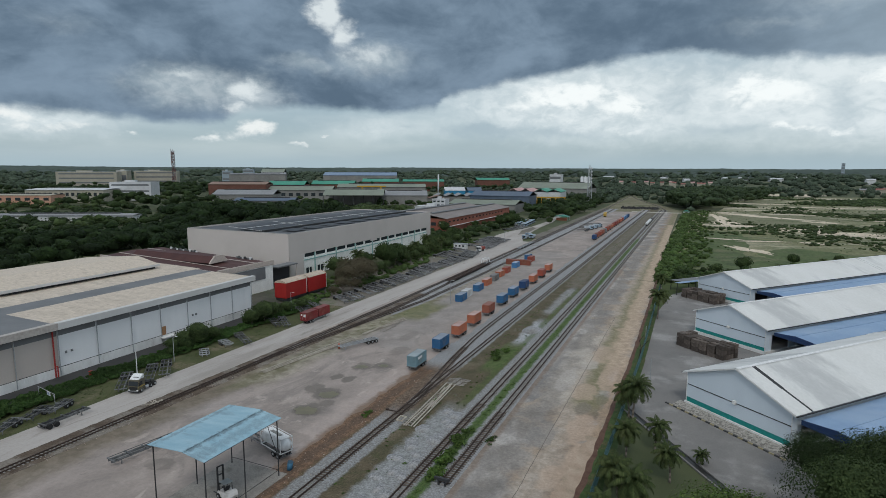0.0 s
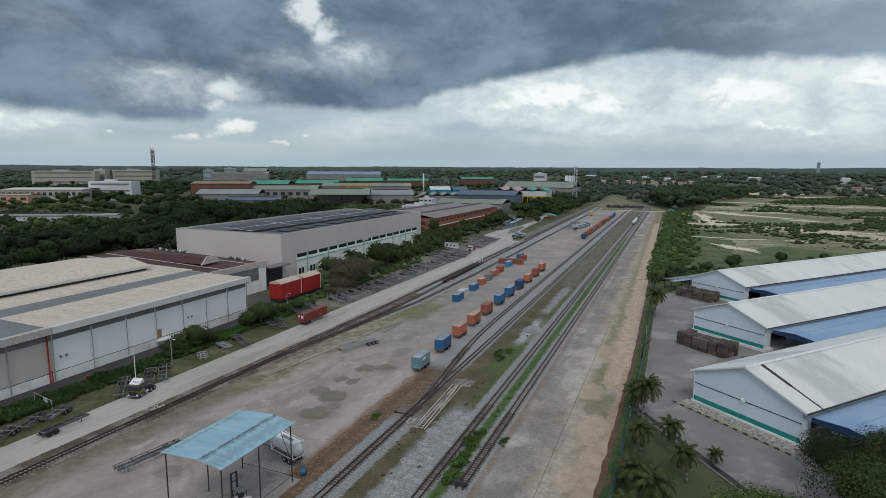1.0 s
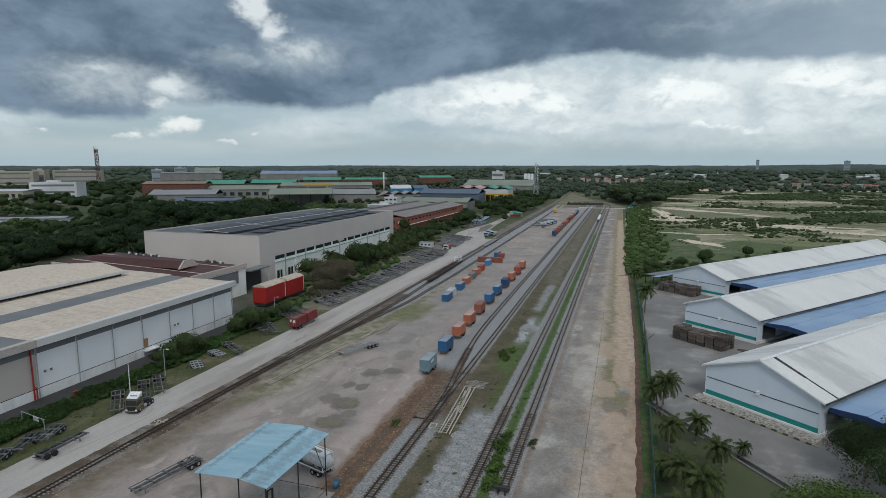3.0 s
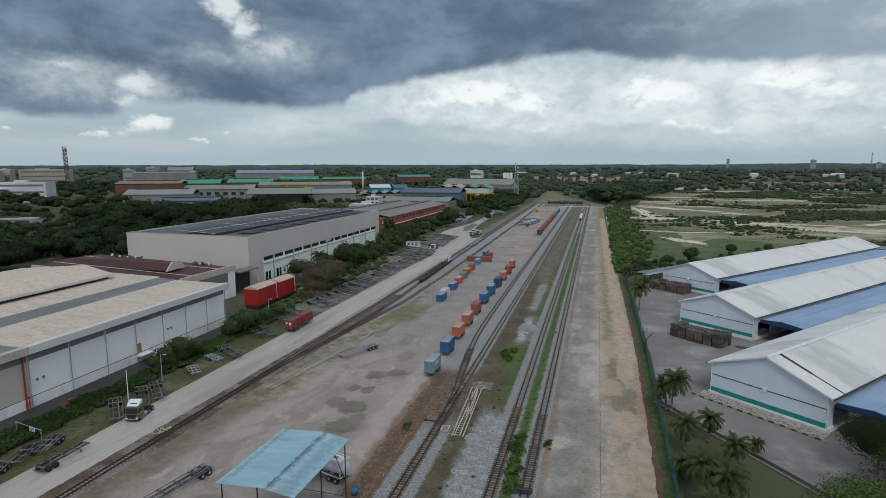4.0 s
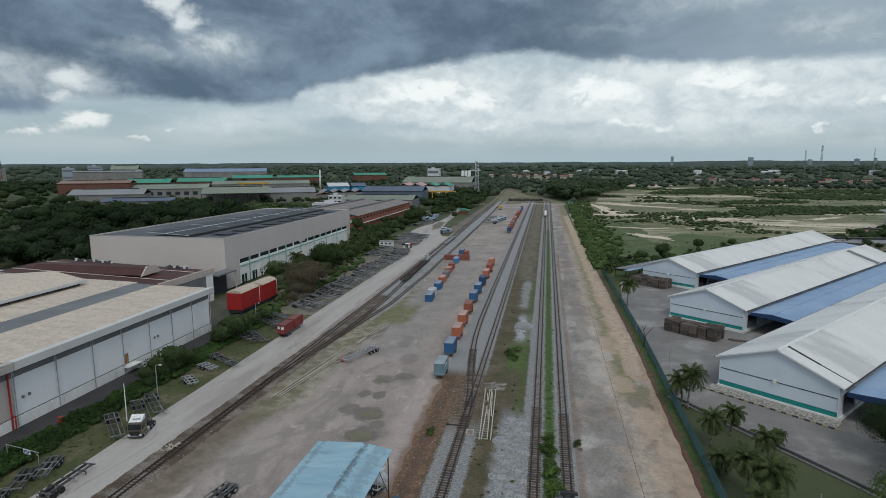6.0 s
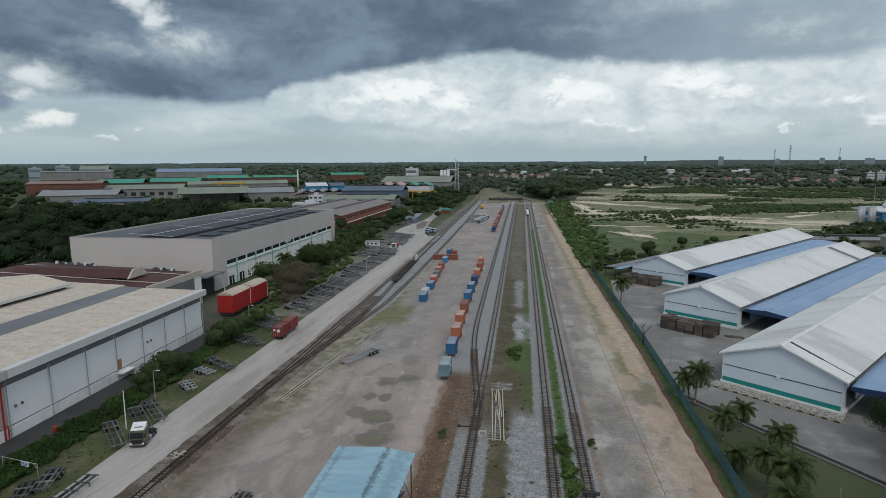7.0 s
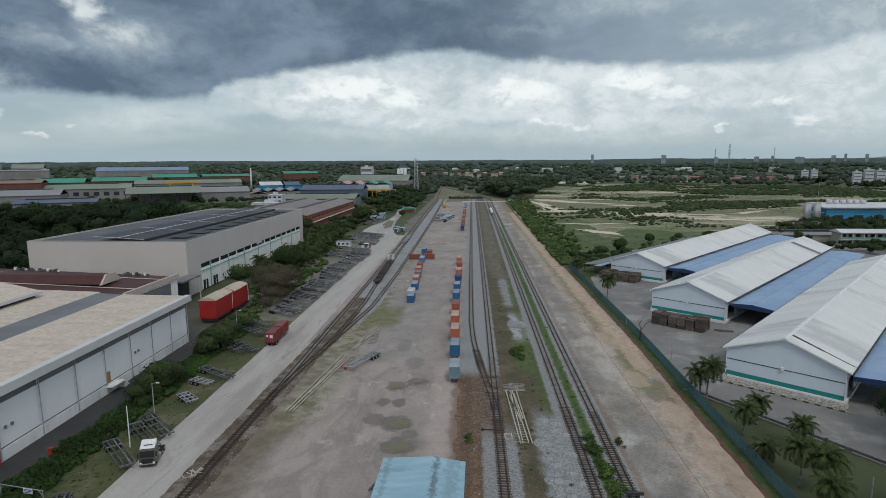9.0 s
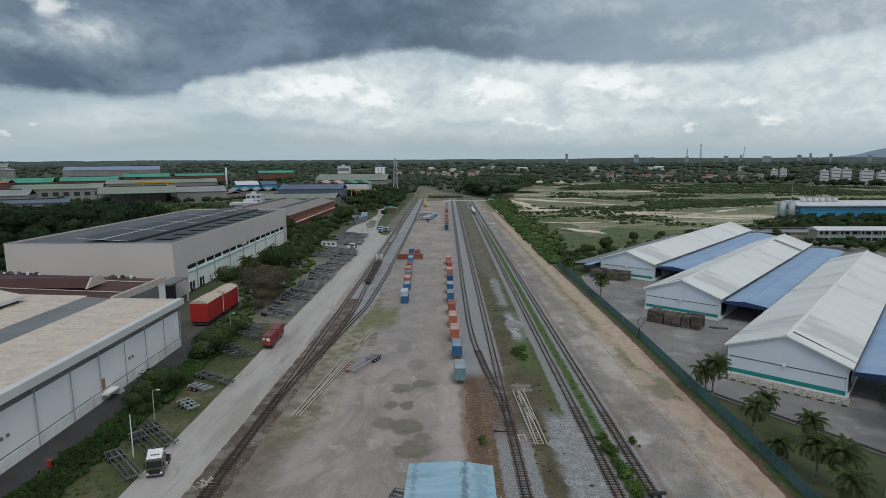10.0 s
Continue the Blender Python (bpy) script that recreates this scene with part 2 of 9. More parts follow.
# ---------------------------------------------------------------- materials
def surf(name, a, b, scale=0.5, c=None, cscale=0.06, camt=0.6, rough=0.9, bump=0.15, bscale=6.0, metal=0.0, fine=0.25, ribs=None, rib_depth=0.4,
         per_object=0.0, stretch=None, wet=None, cpos=0.5, space="Object", zones=(), pale=None, stains=(), spots=()):
    """A weathered surface: two tones at one scale, patches of a third at a larger one, grain, and ribs as (axis, period)."""
    mat = bpy.data.materials.new(name)
    mat.use_nodes = True
    nt = mat.node_tree
    N, L = nt.nodes, nt.links
    bsdf = N["Principled BSDF"]
    co = N.new("ShaderNodeTexCoord")
    vec = co.outputs[space]
    if stretch:
        mp = N.new("ShaderNodeMapping")
        mp.inputs["Scale"].default_value = stretch
        L.new(vec, mp.inputs[0])
        svec = mp.outputs[0]
    else:
        svec = vec

    def fuzz(v, s, d=6, r=0.6):
        n = N.new("ShaderNodeTexNoise")
        n.inputs["Scale"].default_value, n.inputs["Detail"].default_value, n.inputs["Roughness"].default_value = s, d, r
        L.new(v, n.inputs["Vector"])
        return n.outputs["Fac"]

    def rng(v, lo, hi, t0=0.0, t1=1.0):
        n = N.new("ShaderNodeMapRange")
        n.interpolation_type = "SMOOTHSTEP"
        L.new(v, n.inputs[0])
        for i, k in enumerate((lo, hi, t0, t1)):
            n.inputs[1 + i].default_value = k
        return n.outputs[0]

    def mix(f, p, q, mode="MIX"):
        n = N.new("ShaderNodeMix")
        n.data_type, n.blend_type = "RGBA", mode
        for sock, v in ((n.inputs[0], f), (n.inputs[6], p), (n.inputs[7], q)):
            if isinstance(v, tuple):
                sock.default_value = (*v, 1)
            elif isinstance(v, (int, float)):
                sock.default_value = v
            else:
                L.new(v, sock)
        return n.outputs[2]

    col = mix(rng(fuzz(svec, scale), 0.3, 0.7), a, b)
    if c:
        patch = rng(fuzz(svec, cscale, 8, 0.65), cpos, cpos + 0.16, 0.0, camt)
        col = mix(patch, col, c)
    if pale:
        pcol, pscale, pamt = pale
        col = mix(rng(fuzz(svec, pscale, 7, 0.6), 0.5, 0.68, 0.0, pamt), col, pcol)
    # swirled stains: tone, scale, threshold, strength
    for scol, sscale, spos, samt in stains:
        n = N.new("ShaderNodeTexNoise")
        n.inputs["Scale"].default_value, n.inputs["Detail"].default_value, n.inputs["Roughness"].default_value, n.inputs["Distortion"].default_value = sscale, 7, 0.62, 1.4
        L.new(svec, n.inputs["Vector"])
        col = mix(rng(n.outputs["Fac"], spos, spos + 0.12, 0.0, samt), col, scol)
    if zones:
        sep = N.new("ShaderNodeSeparateXYZ")
        L.new(vec, sep.inputs[0])

    def calc(op, p, q, r=None):
        n = N.new("ShaderNodeMath")
        n.operation = op
        for i, v in enumerate((p, q, r)):
            if v is None:
                continue
            if isinstance(v, (int, float)):
                n.inputs[i].default_value = v
            else:
                L.new(v, n.inputs[i])
        return n.outputs[0]

    # bands along the yard: centre, half width, softness, wander, its scale, two tones, from y, to y, strength, slope
    for zc, hw, so, amp, ns, ca, cb, za, zb, st, sl in zones:
        u_ = calc("MULTIPLY_ADD", calc("SUBTRACT", sep.outputs[1], 80), sl, sep.outputs[0])
        d_ = calc("ABSOLUTE", calc("SUBTRACT", u_, zc), 0)
        d_ = calc("MULTIPLY_ADD", calc("SUBTRACT", fuzz(vec, ns, 7, 0.62), 0.5), amp, d_)
        f_ = rng(d_, hw - so, hw + so, st, 0.0)
        e_ = calc("MULTIPLY", rng(sep.outputs[1], za - 4, za + 4), rng(sep.outputs[1], zb - 6, zb + 6, 1.0, 0.0))
        tone = mix(rng(fuzz(vec, ns * 3.1, 5, 0.6), 0.35, 0.65), ca, cb)
        col = mix(calc("MULTIPLY", f_, e_), col, tone)
    # damp spots: x, y, radii, tone, strength
    for px_, py_, rx_, ry_, scol, samt in spots:
        dx_ = calc("DIVIDE", calc("SUBTRACT", sep.outputs[0], px_), rx_)
        dy_ = calc("DIVIDE", calc("SUBTRACT", sep.outputs[1], py_), ry_)
        r_ = calc("SQRT", calc("ADD", calc("MULTIPLY", dx_, dx_), calc("MULTIPLY", dy_, dy_)), None)
        r_ = calc("MULTIPLY_ADD", calc("SUBTRACT", fuzz(vec, 0.45, 6, 0.6), 0.5), 1.5, r_)
        col = mix(rng(r_, 0.75, 1.15, samt, 0.0), col, scol)
    grain = rng(fuzz(vec, bscale, 4, 0.7), 0.25, 0.75, 1 - fine, 1 + fine)
    comb = N.new("ShaderNodeCombineXYZ")
    for i in range(3):
        L.new(grain, comb.inputs[i])
    col = mix(1.0, col, comb.outputs[0], "MULTIPLY")
    if per_object:
        info = N.new("ShaderNodeObjectInfo")
        v = rng(info.outputs["Random"], 0, 1, 1 - per_object, 1 + per_object)
        comb = N.new("ShaderNodeCombineXYZ")
        for i in range(3):
            L.new(v, comb.inputs[i])
        col = mix(1.0, col, comb.outputs[0], "MULTIPLY")
    L.new(col, bsdf.inputs["Base Color"])
    bsdf.inputs["Roughness"].default_value = rough
    if wet:
        L.new(rng(fuzz(svec, wet, 6, 0.6), 0.5, 0.7, rough, rough * 0.55), bsdf.inputs["Roughness"])
    bsdf.inputs["Metallic"].default_value = metal
    bsdf.inputs["Specular IOR Level"].default_value = 0.35
    height = fuzz(vec, bscale, 5, 0.6)
    bp = N.new("ShaderNodeBump")
    bp.inputs["Strength"].default_value = bump
    bp.inputs["Distance"].default_value = 0.06
    if ribs:
        wv = N.new("ShaderNodeTexWave")
        wv.bands_direction = ribs[0]
        wv.inputs["Scale"].default_value = 0.314 / ribs[1]
        L.new(vec, wv.inputs["Vector"])
        ad = N.new("ShaderNodeMath")
        ad.operation = "MULTIPLY_ADD"
        L.new(wv.outputs["Fac"], ad.inputs[0])
        ad.inputs[1].default_value = rib_depth
        L.new(height, ad.inputs[2])
        height = ad.outputs[0]
    L.new(height, bp.inputs["Height"])
    L.new(bp.outputs[0], bsdf.inputs["Normal"])
    return mat


def leafy(name, a, b, dry=None, dry_amt=0.0):
    """Foliage: tones by leaf clump, soft light through the leaves."""
    mat = bpy.data.materials.new(name)
    mat.use_nodes = True
    nt = mat.node_tree
    N, L = nt.nodes, nt.links
    bsdf = N["Principled BSDF"]
    geo = N.new("ShaderNodeNewGeometry")
    mx = N.new("ShaderNodeMix")
    mx.data_type = "RGBA"
    L.new(geo.outputs["Random Per Island"], mx.inputs[0])
    mx.inputs[6].default_value, mx.inputs[7].default_value = (*a, 1), (*b, 1)
    info = N.new("ShaderNodeTexCoord")
    nz = N.new("ShaderNodeTexNoise")
    nz.inputs["Scale"].default_value = 0.09
    nz.inputs["Detail"].default_value = 4
    L.new(info.outputs["Object"], nz.inputs["Vector"])
    mr = N.new("ShaderNodeMapRange")
    L.new(nz.outputs["Fac"], mr.inputs[0])
    for i, k in enumerate((0.32, 0.68, 0.6, 1.45)):
        mr.inputs[1 + i].default_value = k
    sc = N.new("ShaderNodeVectorMath")
    sc.operation = "SCALE"
    fine = N.new("ShaderNodeTexNoise")
    fine.inputs["Scale"].default_value, fine.inputs["Detail"].default_value, fine.inputs["Roughness"].default_value = 0.55, 7, 0.7
    L.new(info.outputs["Object"], fine.inputs["Vector"])
    fr_ = N.new("ShaderNodeMapRange")
    L.new(fine.outputs["Fac"], fr_.inputs[0])
    for i, k in enumerate((0.3, 0.7, 0.6, 1.4)):
        fr_.inputs[1 + i].default_value = k
    both = N.new("ShaderNodeMath")
    both.operation = "MULTIPLY"
    L.new(mr.outputs[0], both.inputs[0])
    L.new(fr_.outputs[0], both.inputs[1])
    L.new(mx.outputs[2], sc.inputs[0])
    L.new(both.outputs[0], sc.inputs[3])
    col = sc.outputs[0]
    bump = N.new("ShaderNodeBump")
    bump.inputs["Strength"].default_value, bump.inputs["Distance"].default_value = 0.9, 0.8
    L.new(fine.outputs["Fac"], bump.inputs["Height"])
    L.new(bump.outputs[0], bsdf.inputs["Normal"])
    if dry:
        m2 = N.new("ShaderNodeMix")
        m2.data_type = "RGBA"
        n2 = N.new("ShaderNodeTexNoise")
        n2.inputs["Scale"].default_value = 0.12
        L.new(info.outputs["Object"], n2.inputs["Vector"])
        r2 = N.new("ShaderNodeMapRange")
        L.new(n2.outputs["Fac"], r2.inputs[0])
        for i, k in enumerate((0.5, 0.65, 0.0, dry_amt)):
            r2.inputs[1 + i].default_value = k
        L.new(r2.outputs[0], m2.inputs[0])
        L.new(col, m2.inputs[6])
        m2.inputs[7].default_value = (*dry, 1)
        col = m2.outputs[2]
    L.new(col, bsdf.inputs["Base Color"])
    bsdf.inputs["Roughness"].default_value = 0.75
    bsdf.inputs["Specular IOR Level"].default_value = 0.2
    tr = N.new("ShaderNodeBsdfTranslucent")
    L.new(col, tr.inputs[0])
    ms = N.new("ShaderNodeMixShader")
    ms.inputs[0].default_value = 0.2
    L.new(bsdf.outputs[0], ms.inputs[1])
    L.new(tr.outputs[0], ms.inputs[2])
    L.new(ms.outputs[0], N["Material Output"].inputs[0])
    return mat


def plain(name, col, rough=0.6, metal=0.0, var=0.12, scale=1.5, per_object=0.0):
    d = tuple(k * (1 - 2 * var) for k in col)
    return surf(name, col, d, scale, rough=rough, metal=metal, bump=0.05, fine=0.08, per_object=per_object)


# ground
M_land = surf("scrub_land", (0.046, 0.060, 0.026), (0.078, 0.088, 0.040), 0.03, (0.33, 0.29, 0.21), 0.012, 0.55, cpos=0.55)
M_field = surf("sandy_scrub_field", (0.115, 0.130, 0.054), (0.185, 0.178, 0.095), 0.045, (0.56, 0.49, 0.375), 0.0095, 0.92, cpos=0.475, stretch=(0.55, 1.2, 1), bscale=0.4, fine=0.4, stains=(((0.060, 0.088, 0.030), 0.014, 0.515, 0.75), ((0.062, 0.088, 0.032), 0.05, 0.56, 0.75), ((0.40, 0.35, 0.25), 0.035, 0.55, 0.7)))
M_meadow = surf("green_meadow", (0.060, 0.090, 0.028), (0.090, 0.118, 0.042), 0.06, (0.15, 0.135, 0.08), 0.04, 0.7, cpos=0.5, bscale=0.5, fine=0.35, stains=(((0.04, 0.062, 0.022), 0.05, 0.5, 0.8), ((0.19, 0.165, 0.11), 0.09, 0.6, 0.6)))
M_tan = surf("dry_grass_flat", (0.135, 0.14, 0.075), (0.20, 0.19, 0.115), 0.05, (0.075, 0.10, 0.038), 0.035, 0.85, cpos=0.48, bscale=0.4, fine=0.35, stretch=(0.5, 1.2, 1), stains=(((0.06, 0.085, 0.03), 0.06, 0.55, 0.8), ((0.42, 0.365, 0.275), 0.05, 0.6, 0.7)))
M_sand = surf("bare_sand", (0.64, 0.55, 0.43), (0.52, 0.44, 0.33), 0.1, (0.15, 0.16, 0.07), 0.06, 0.55, cpos=0.6)
RUSTY, RUSTY2 = (0.120, 0.072, 0.044), (0.195, 0.118, 0.074)
GREYB, GREYB2 = (0.26, 0.265, 0.27), (0.195, 0.19, 0.18)
MUD = (0.150, 0.132, 0.115)
M_yard = surf("compacted_yard", (0.272, 0.232, 0.208), (0.355, 0.302, 0.270), 0.11, (0.185, 0.157, 0.139), 0.045, 0.9, rough=0.85, fine=0.09, bscale=1.6, wet=0.05, stretch=(1.0, 0.55, 1), cpos=0.45, pale=((0.44, 0.375, 0.335), 0.045, 0.8), stains=(((0.205, 0.180, 0.163), 0.08, 0.5, 0.7), ((0.165, 0.145, 0.130), 0.33, 0.6, 0.55), ((0.46, 0.395, 0.35), 0.18, 0.57, 0.65)), spots=(
    (-65.8, 97.3, 3.2, 3.4, MUD, 0.9), (-69.9, 98.6, 2.2, 2.8, MUD, 0.8), (-64.2, 88.6, 3.2, 3.4, MUD, 0.9), (-62.7, 93.2, 1.8, 2.0, MUD, 0.7), (-68.2, 115.2, 2.5, 2.8, MUD, 0.75), (-64.0, 117.8, 2.6, 2.4, MUD, 0.75), (-66.4, 106.5, 1.5, 2.2, MUD, 0.9), (-69.7, 106.7, 1.4, 2.0, MUD, 0.9),
    (-72.5, 61.0, 2.6, 2.0, MUD, 0.6), (-59.0, 78.0, 4.0, 2.0, MUD, 0.35), (-66.0, 130.0, 2.5, 4.0, MUD, 0.45), (-70.0, 143.0, 2.0, 6.0, MUD, 0.35)), zones=(
    (-72, 9, 6, 16, 0.05, (0.22, 0.20, 0.185), (0.30, 0.275, 0.255), 130, 330, 0.6, 0.0155),
    (-57.2, 2.2, 1.5, 5, 0.16, (0.44, 0.36, 0.32), (0.38, 0.32, 0.29), 60, 130, 0.6, 0.0155),
    (-54.2, 1.0, 0.8, 4.5, 0.3, RUSTY2, (0.17, 0.12, 0.088), 30, 124, 0.8, 0.0155),
    (-90.0, 2.6, 1.4, 5.5, 0.22, (0.105, 0.076, 0.054), (0.165, 0.128, 0.096), -60, 200, 0.9, -0.03),
    (-88.0, 3.2, 2.5, 9.0, 0.14, (0.125, 0.105, 0.072), (0.20, 0.165, 0.125), 30, 205, 0.8, -0.02),
    (-86.5, 2.0, 1.5, 9.0, 0.2, (0.085, 0.095, 0.038), (0.15, 0.135, 0.075), 90, 190, 0.7, -0.02),
    (-85.0, 4.5, 2.5, 8.0, 0.09, (0.13, 0.115, 0.065), (0.33, 0.30, 0.23), 95, 330, 0.75, 0.0155),
    (-79.5, 6.0, 2.0, 7.0, 0.12, (0.10, 0.11, 0.04), (0.17, 0.16, 0.075), 160, 183, 0.85, 0.0155)))
M_conc = surf("concrete_road", (0.352, 0.322, 0.297), (0.415, 0.384, 0.357), 0.12, (0.25, 0.225, 0.20), 0.05, 0.7, rough=0.85, fine=0.07, bscale=2.0, bump=0.06, stretch=(1.4, 0.25, 1), stains=(((0.21, 0.19, 0.168), 0.16, 0.56, 0.6), ((0.45, 0.42, 0.385), 0.10, 0.6, 0.5)))
PINK = (0.43, 0.325, 0.245)
M_apron = surf("worn_apron", (0.232, 0.214, 0.197), (0.295, 0.270, 0.247), 0.13, (0.16, 0.142, 0.122), 0.06, 0.75, fine=0.18, bscale=1.8, stretch=(1, 0.6, 1), pale=((0.44, 0.41, 0.375), 0.13, 0.8), stains=(((0.165, 0.157, 0.15), 0.09, 0.5, 0.7), ((0.34, 0.275, 0.21), 0.10, 0.53, 0.75)), spots=(
    (-12.5, 104.0, 2.6, 7.0, PINK, 0.7), (-10.6, 92.0, 2.0, 6.0, PINK, 0.75), (-15.2, 122.0, 2.4, 6.0, PINK, 0.6), (-12.0, 134.0, 2.2, 9.0, PINK, 0.75), (-13.4, 84.0, 1.8, 4.0, PINK, 0.6), (-16.0, 150.0, 2.6, 8.0, PINK, 0.6),
    (-14.0, 113.0, 1.6, 3.4, (0.19, 0.165, 0.13), 0.7), (-11.0, 119.0, 1.3, 3.0, (0.17, 0.16, 0.10), 0.7), (-18.5, 98.0, 2.4, 6.0, (0.21, 0.195, 0.18), 0.6), (-20.5, 128.0, 2.2, 8.0, (0.40, 0.365, 0.33), 0.6), (-17.5, 140.0, 2.0, 4.0, (0.43, 0.39, 0.345), 0.6)), zones=(
    (-13.6, 4.6, 1.8, 20.0, 0.10, (0.33, 0.25, 0.185), (0.20, 0.155, 0.115), -60, 700, 0.95, 0.02),
    (-15.5, 2.4, 1.6, 9.0, 0.18, (0.43, 0.37, 0.31), (0.33, 0.28, 0.225), 60, 400, 0.7, 0.02),
    (-13.0, 2.4, 1.8, 7.0, 0.16, (0.13, 0.13, 0.06), (0.23, 0.205, 0.12), 112, 700, 0.8, 0.02),
    (-19.5, 2.5, 1.5, 8.0, 0.10, (0.47, 0.42, 0.36), (0.40, 0.36, 0.31), 112, 170, 0.75, 0.02),
    (-21.0, 2.0, 1.8, 18.0, 0.12, (0.17, 0.15, 0.13), (0.23, 0.205, 0.18), -60, 420, 0.6, 0.02),
    (-8.9, 0.9, 0.5, 3.0, 0.25, (0.40, 0.29, 0.20), (0.30, 0.22, 0.15), 95, 150, 0.8, 0.0155),
    (-10.3, 2.5, 1.2, 6.0, 0.16, (0.50, 0.385, 0.285), (0.36, 0.275, 0.20), 140, 540, 0.85, 0.024),
    (-25.9, 0.7, 0.4, 1.6, 0.3, (0.17, 0.12, 0.09), (0.22, 0.17, 0.13), -60, 300, 0.7, 0.0155)))
M_soil = surf("bare_pink_soil", (0.34, 0.25, 0.185), (0.42, 0.33, 0.25), 0.3, (0.24, 0.20, 0.14), 0.12, 0.6, fine=0.16)
M_redcut = surf("red_earth_cut", (0.085, 0.042, 0.030), (0.135, 0.078, 0.055), 0.6, fine=0.2)
M_ballast = surf("grey_ballast", (0.225, 0.226, 0.228), (0.285, 0.286, 0.288), 0.35, (0.15, 0.135, 0.115), 0.10, 0.6, fine=0.5, bscale=3.0, bump=0.4)
DKRUST, PALEG = (0.082, 0.055, 0.038), (0.36, 0.365, 0.37)
M_tracks = surf("track_bed", (0.108, 0.084, 0.052), (0.066, 0.060, 0.031), 0.25, (0.145, 0.118, 0.078), 0.12, 0.6, fine=0.38, bscale=3.2, bump=0.35, stains=(((0.048, 0.062, 0.022), 0.16, 0.53, 0.55), ((0.20, 0.185, 0.16), 0.3, 0.6, 0.5)), zones=(
    (-51.6, 4.6, 0.6, 2.4, 0.35, RUSTY, RUSTY2, -60, 128, 0.97, 0.0155),
    (-52.2, 1.0, 0.7, 4.5, 0.4, DKRUST, (0.12, 0.08, 0.055), 40, 126, 0.85, 0.0155),
    (-49.4, 0.8, 0.6, 4.5, 0.5, (0.085, 0.075, 0.035), DKRUST, 50, 124, 0.7, 0.0155),
    (-36.9, 2.9, 1.0, 4.2, 0.3, (0.20, 0.205, 0.20), (0.29, 0.295, 0.295), -60, 102, 0.92, 0.0155),
    (-37.4, 2.3, 0.8, 3.6, 0.25, (0.30, 0.31, 0.32), PALEG, 149, 176, 0.92, 0.0155),
    (-38.6, 1.7, 1.2, 5.5, 0.16, GREYB, PALEG, 186, 232, 0.6, 0.0155),
    (-40.0, 3.5, 1.8, 8.0, 0.08, (0.20, 0.185, 0.165), (0.14, 0.12, 0.085), 235, 700, 0.5, 0.0155),
    (-36.4, 1.0, 0.6, 3.0, 0.25, (0.05, 0.08, 0.02), (0.085, 0.105, 0.035), 104, 230, 0.7, 0.0155),
    (-38.6, 2.4, 0.9, 4.0, 0.25, (0.05, 0.09, 0.02), (0.085, 0.12, 0.035), 126, 148, 0.85, 0.0155),
    (-47.6, 2.9, 0.6, 2.2, 0.4, DKRUST, (0.17, 0.125, 0.09), 95, 123, 0.9, 0.0155),
    (-46.5, 3.0, 0.35, 1.5, 0.7, GREYB, GREYB2, -60, 95, 0.96, 0.0155),
    (-50.2, 5.2, 0.4, 1.8, 0.6, GREYB, (0.235, 0.235, 0.235), 123, 740, 0.96, 0.0155),
    (-33.3, 2.2, 0.35, 1.8, 0.8, GREYB, GREYB2, -60, 740, 0.95, 0.0155),
    (-27.9, 2.2, 0.35, 1.6, 0.8, GREYB, (0.22, 0.215, 0.21), -60, 740, 0.95, 0.0155),
    (-30.6, 1.0, 0.35, 2.2, 0.7, (0.040, 0.080, 0.016), (0.075, 0.115, 0.030), -60, 420, 0.92, 0.0155)))
M_grass = surf("mown_grass", (0.050, 0.062, 0.022), (0.080, 0.085, 0.034), 0.18, (0.16, 0.13, 0.085), 0.12, 0.85, fine=0.25, bscale=5.0)
# lawn green darkened overall, with the shade lying on it in the tone
M_lawn = surf("shaded_lawn", (0.046, 0.066, 0.017), (0.066, 0.086, 0.024), 0.15, (0.095, 0.088, 0.036), 0.07, 0.6, fine=0.25, bscale=5.0)
M_hedge_grass = surf("long_grass", (0.034, 0.062, 0.016), (0.062, 0.092, 0.028), 0.5, (0.12, 0.075, 0.045), 0.25, 0.6, fine=0.35, bscale=4.0)
M_dirtdark = surf("trailer_dirt", (0.185, 0.165, 0.14), (0.13, 0.115, 0.096), 0.12, (0.07, 0.085, 0.035), 0.08, 0.7, fine=0.25, bscale=1.5)
M_asphalt = surf("dark_asphalt", (0.036, 0.035, 0.035), (0.052, 0.050, 0.049), 0.2, (0.08, 0.076, 0.073), 0.1, 0.5, fine=0.15, rough=0.8)
M_yardgrey = surf("grey_service_yard", (0.168, 0.160, 0.152), (0.225, 0.213, 0.200), 0.12, (0.125, 0.12, 0.115), 0.06, 0.7, fine=0.14, rough=0.8, pale=((0.34, 0.33, 0.315), 0.09, 0.7))
M_puddle = surf("muddy_puddle", (0.165, 0.145, 0.085), (0.135, 0.12, 0.075), 0.4, rough=0.3, bump=0.01, fine=0.05)
# metal, paint, timber
M_rail = surf("rusty_rail", (0.032, 0.021, 0.016), (0.052, 0.034, 0.026), 1.5, rough=0.65, metal=0.1)
# outer sleepers, toned like ballast to fit the camera's view of far track
M_sleeper_far = surf("ballast_toned_sleeper", (0.20, 0.187, 0.172), (0.25, 0.235, 0.22), 1.2, rough=0.9)
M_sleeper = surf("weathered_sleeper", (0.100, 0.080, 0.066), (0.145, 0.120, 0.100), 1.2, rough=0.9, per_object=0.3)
M_sleeper_c = surf("pale_sleeper", (0.24, 0.22, 0.20), (0.30, 0.28, 0.25), 1.2, rough=0.9, per_object=0.15)
M_silver = surf("galvanised_steel", (0.42, 0.44, 0.45), (0.30, 0.31, 0.32), 1.5, rough=0.5, metal=0.35)
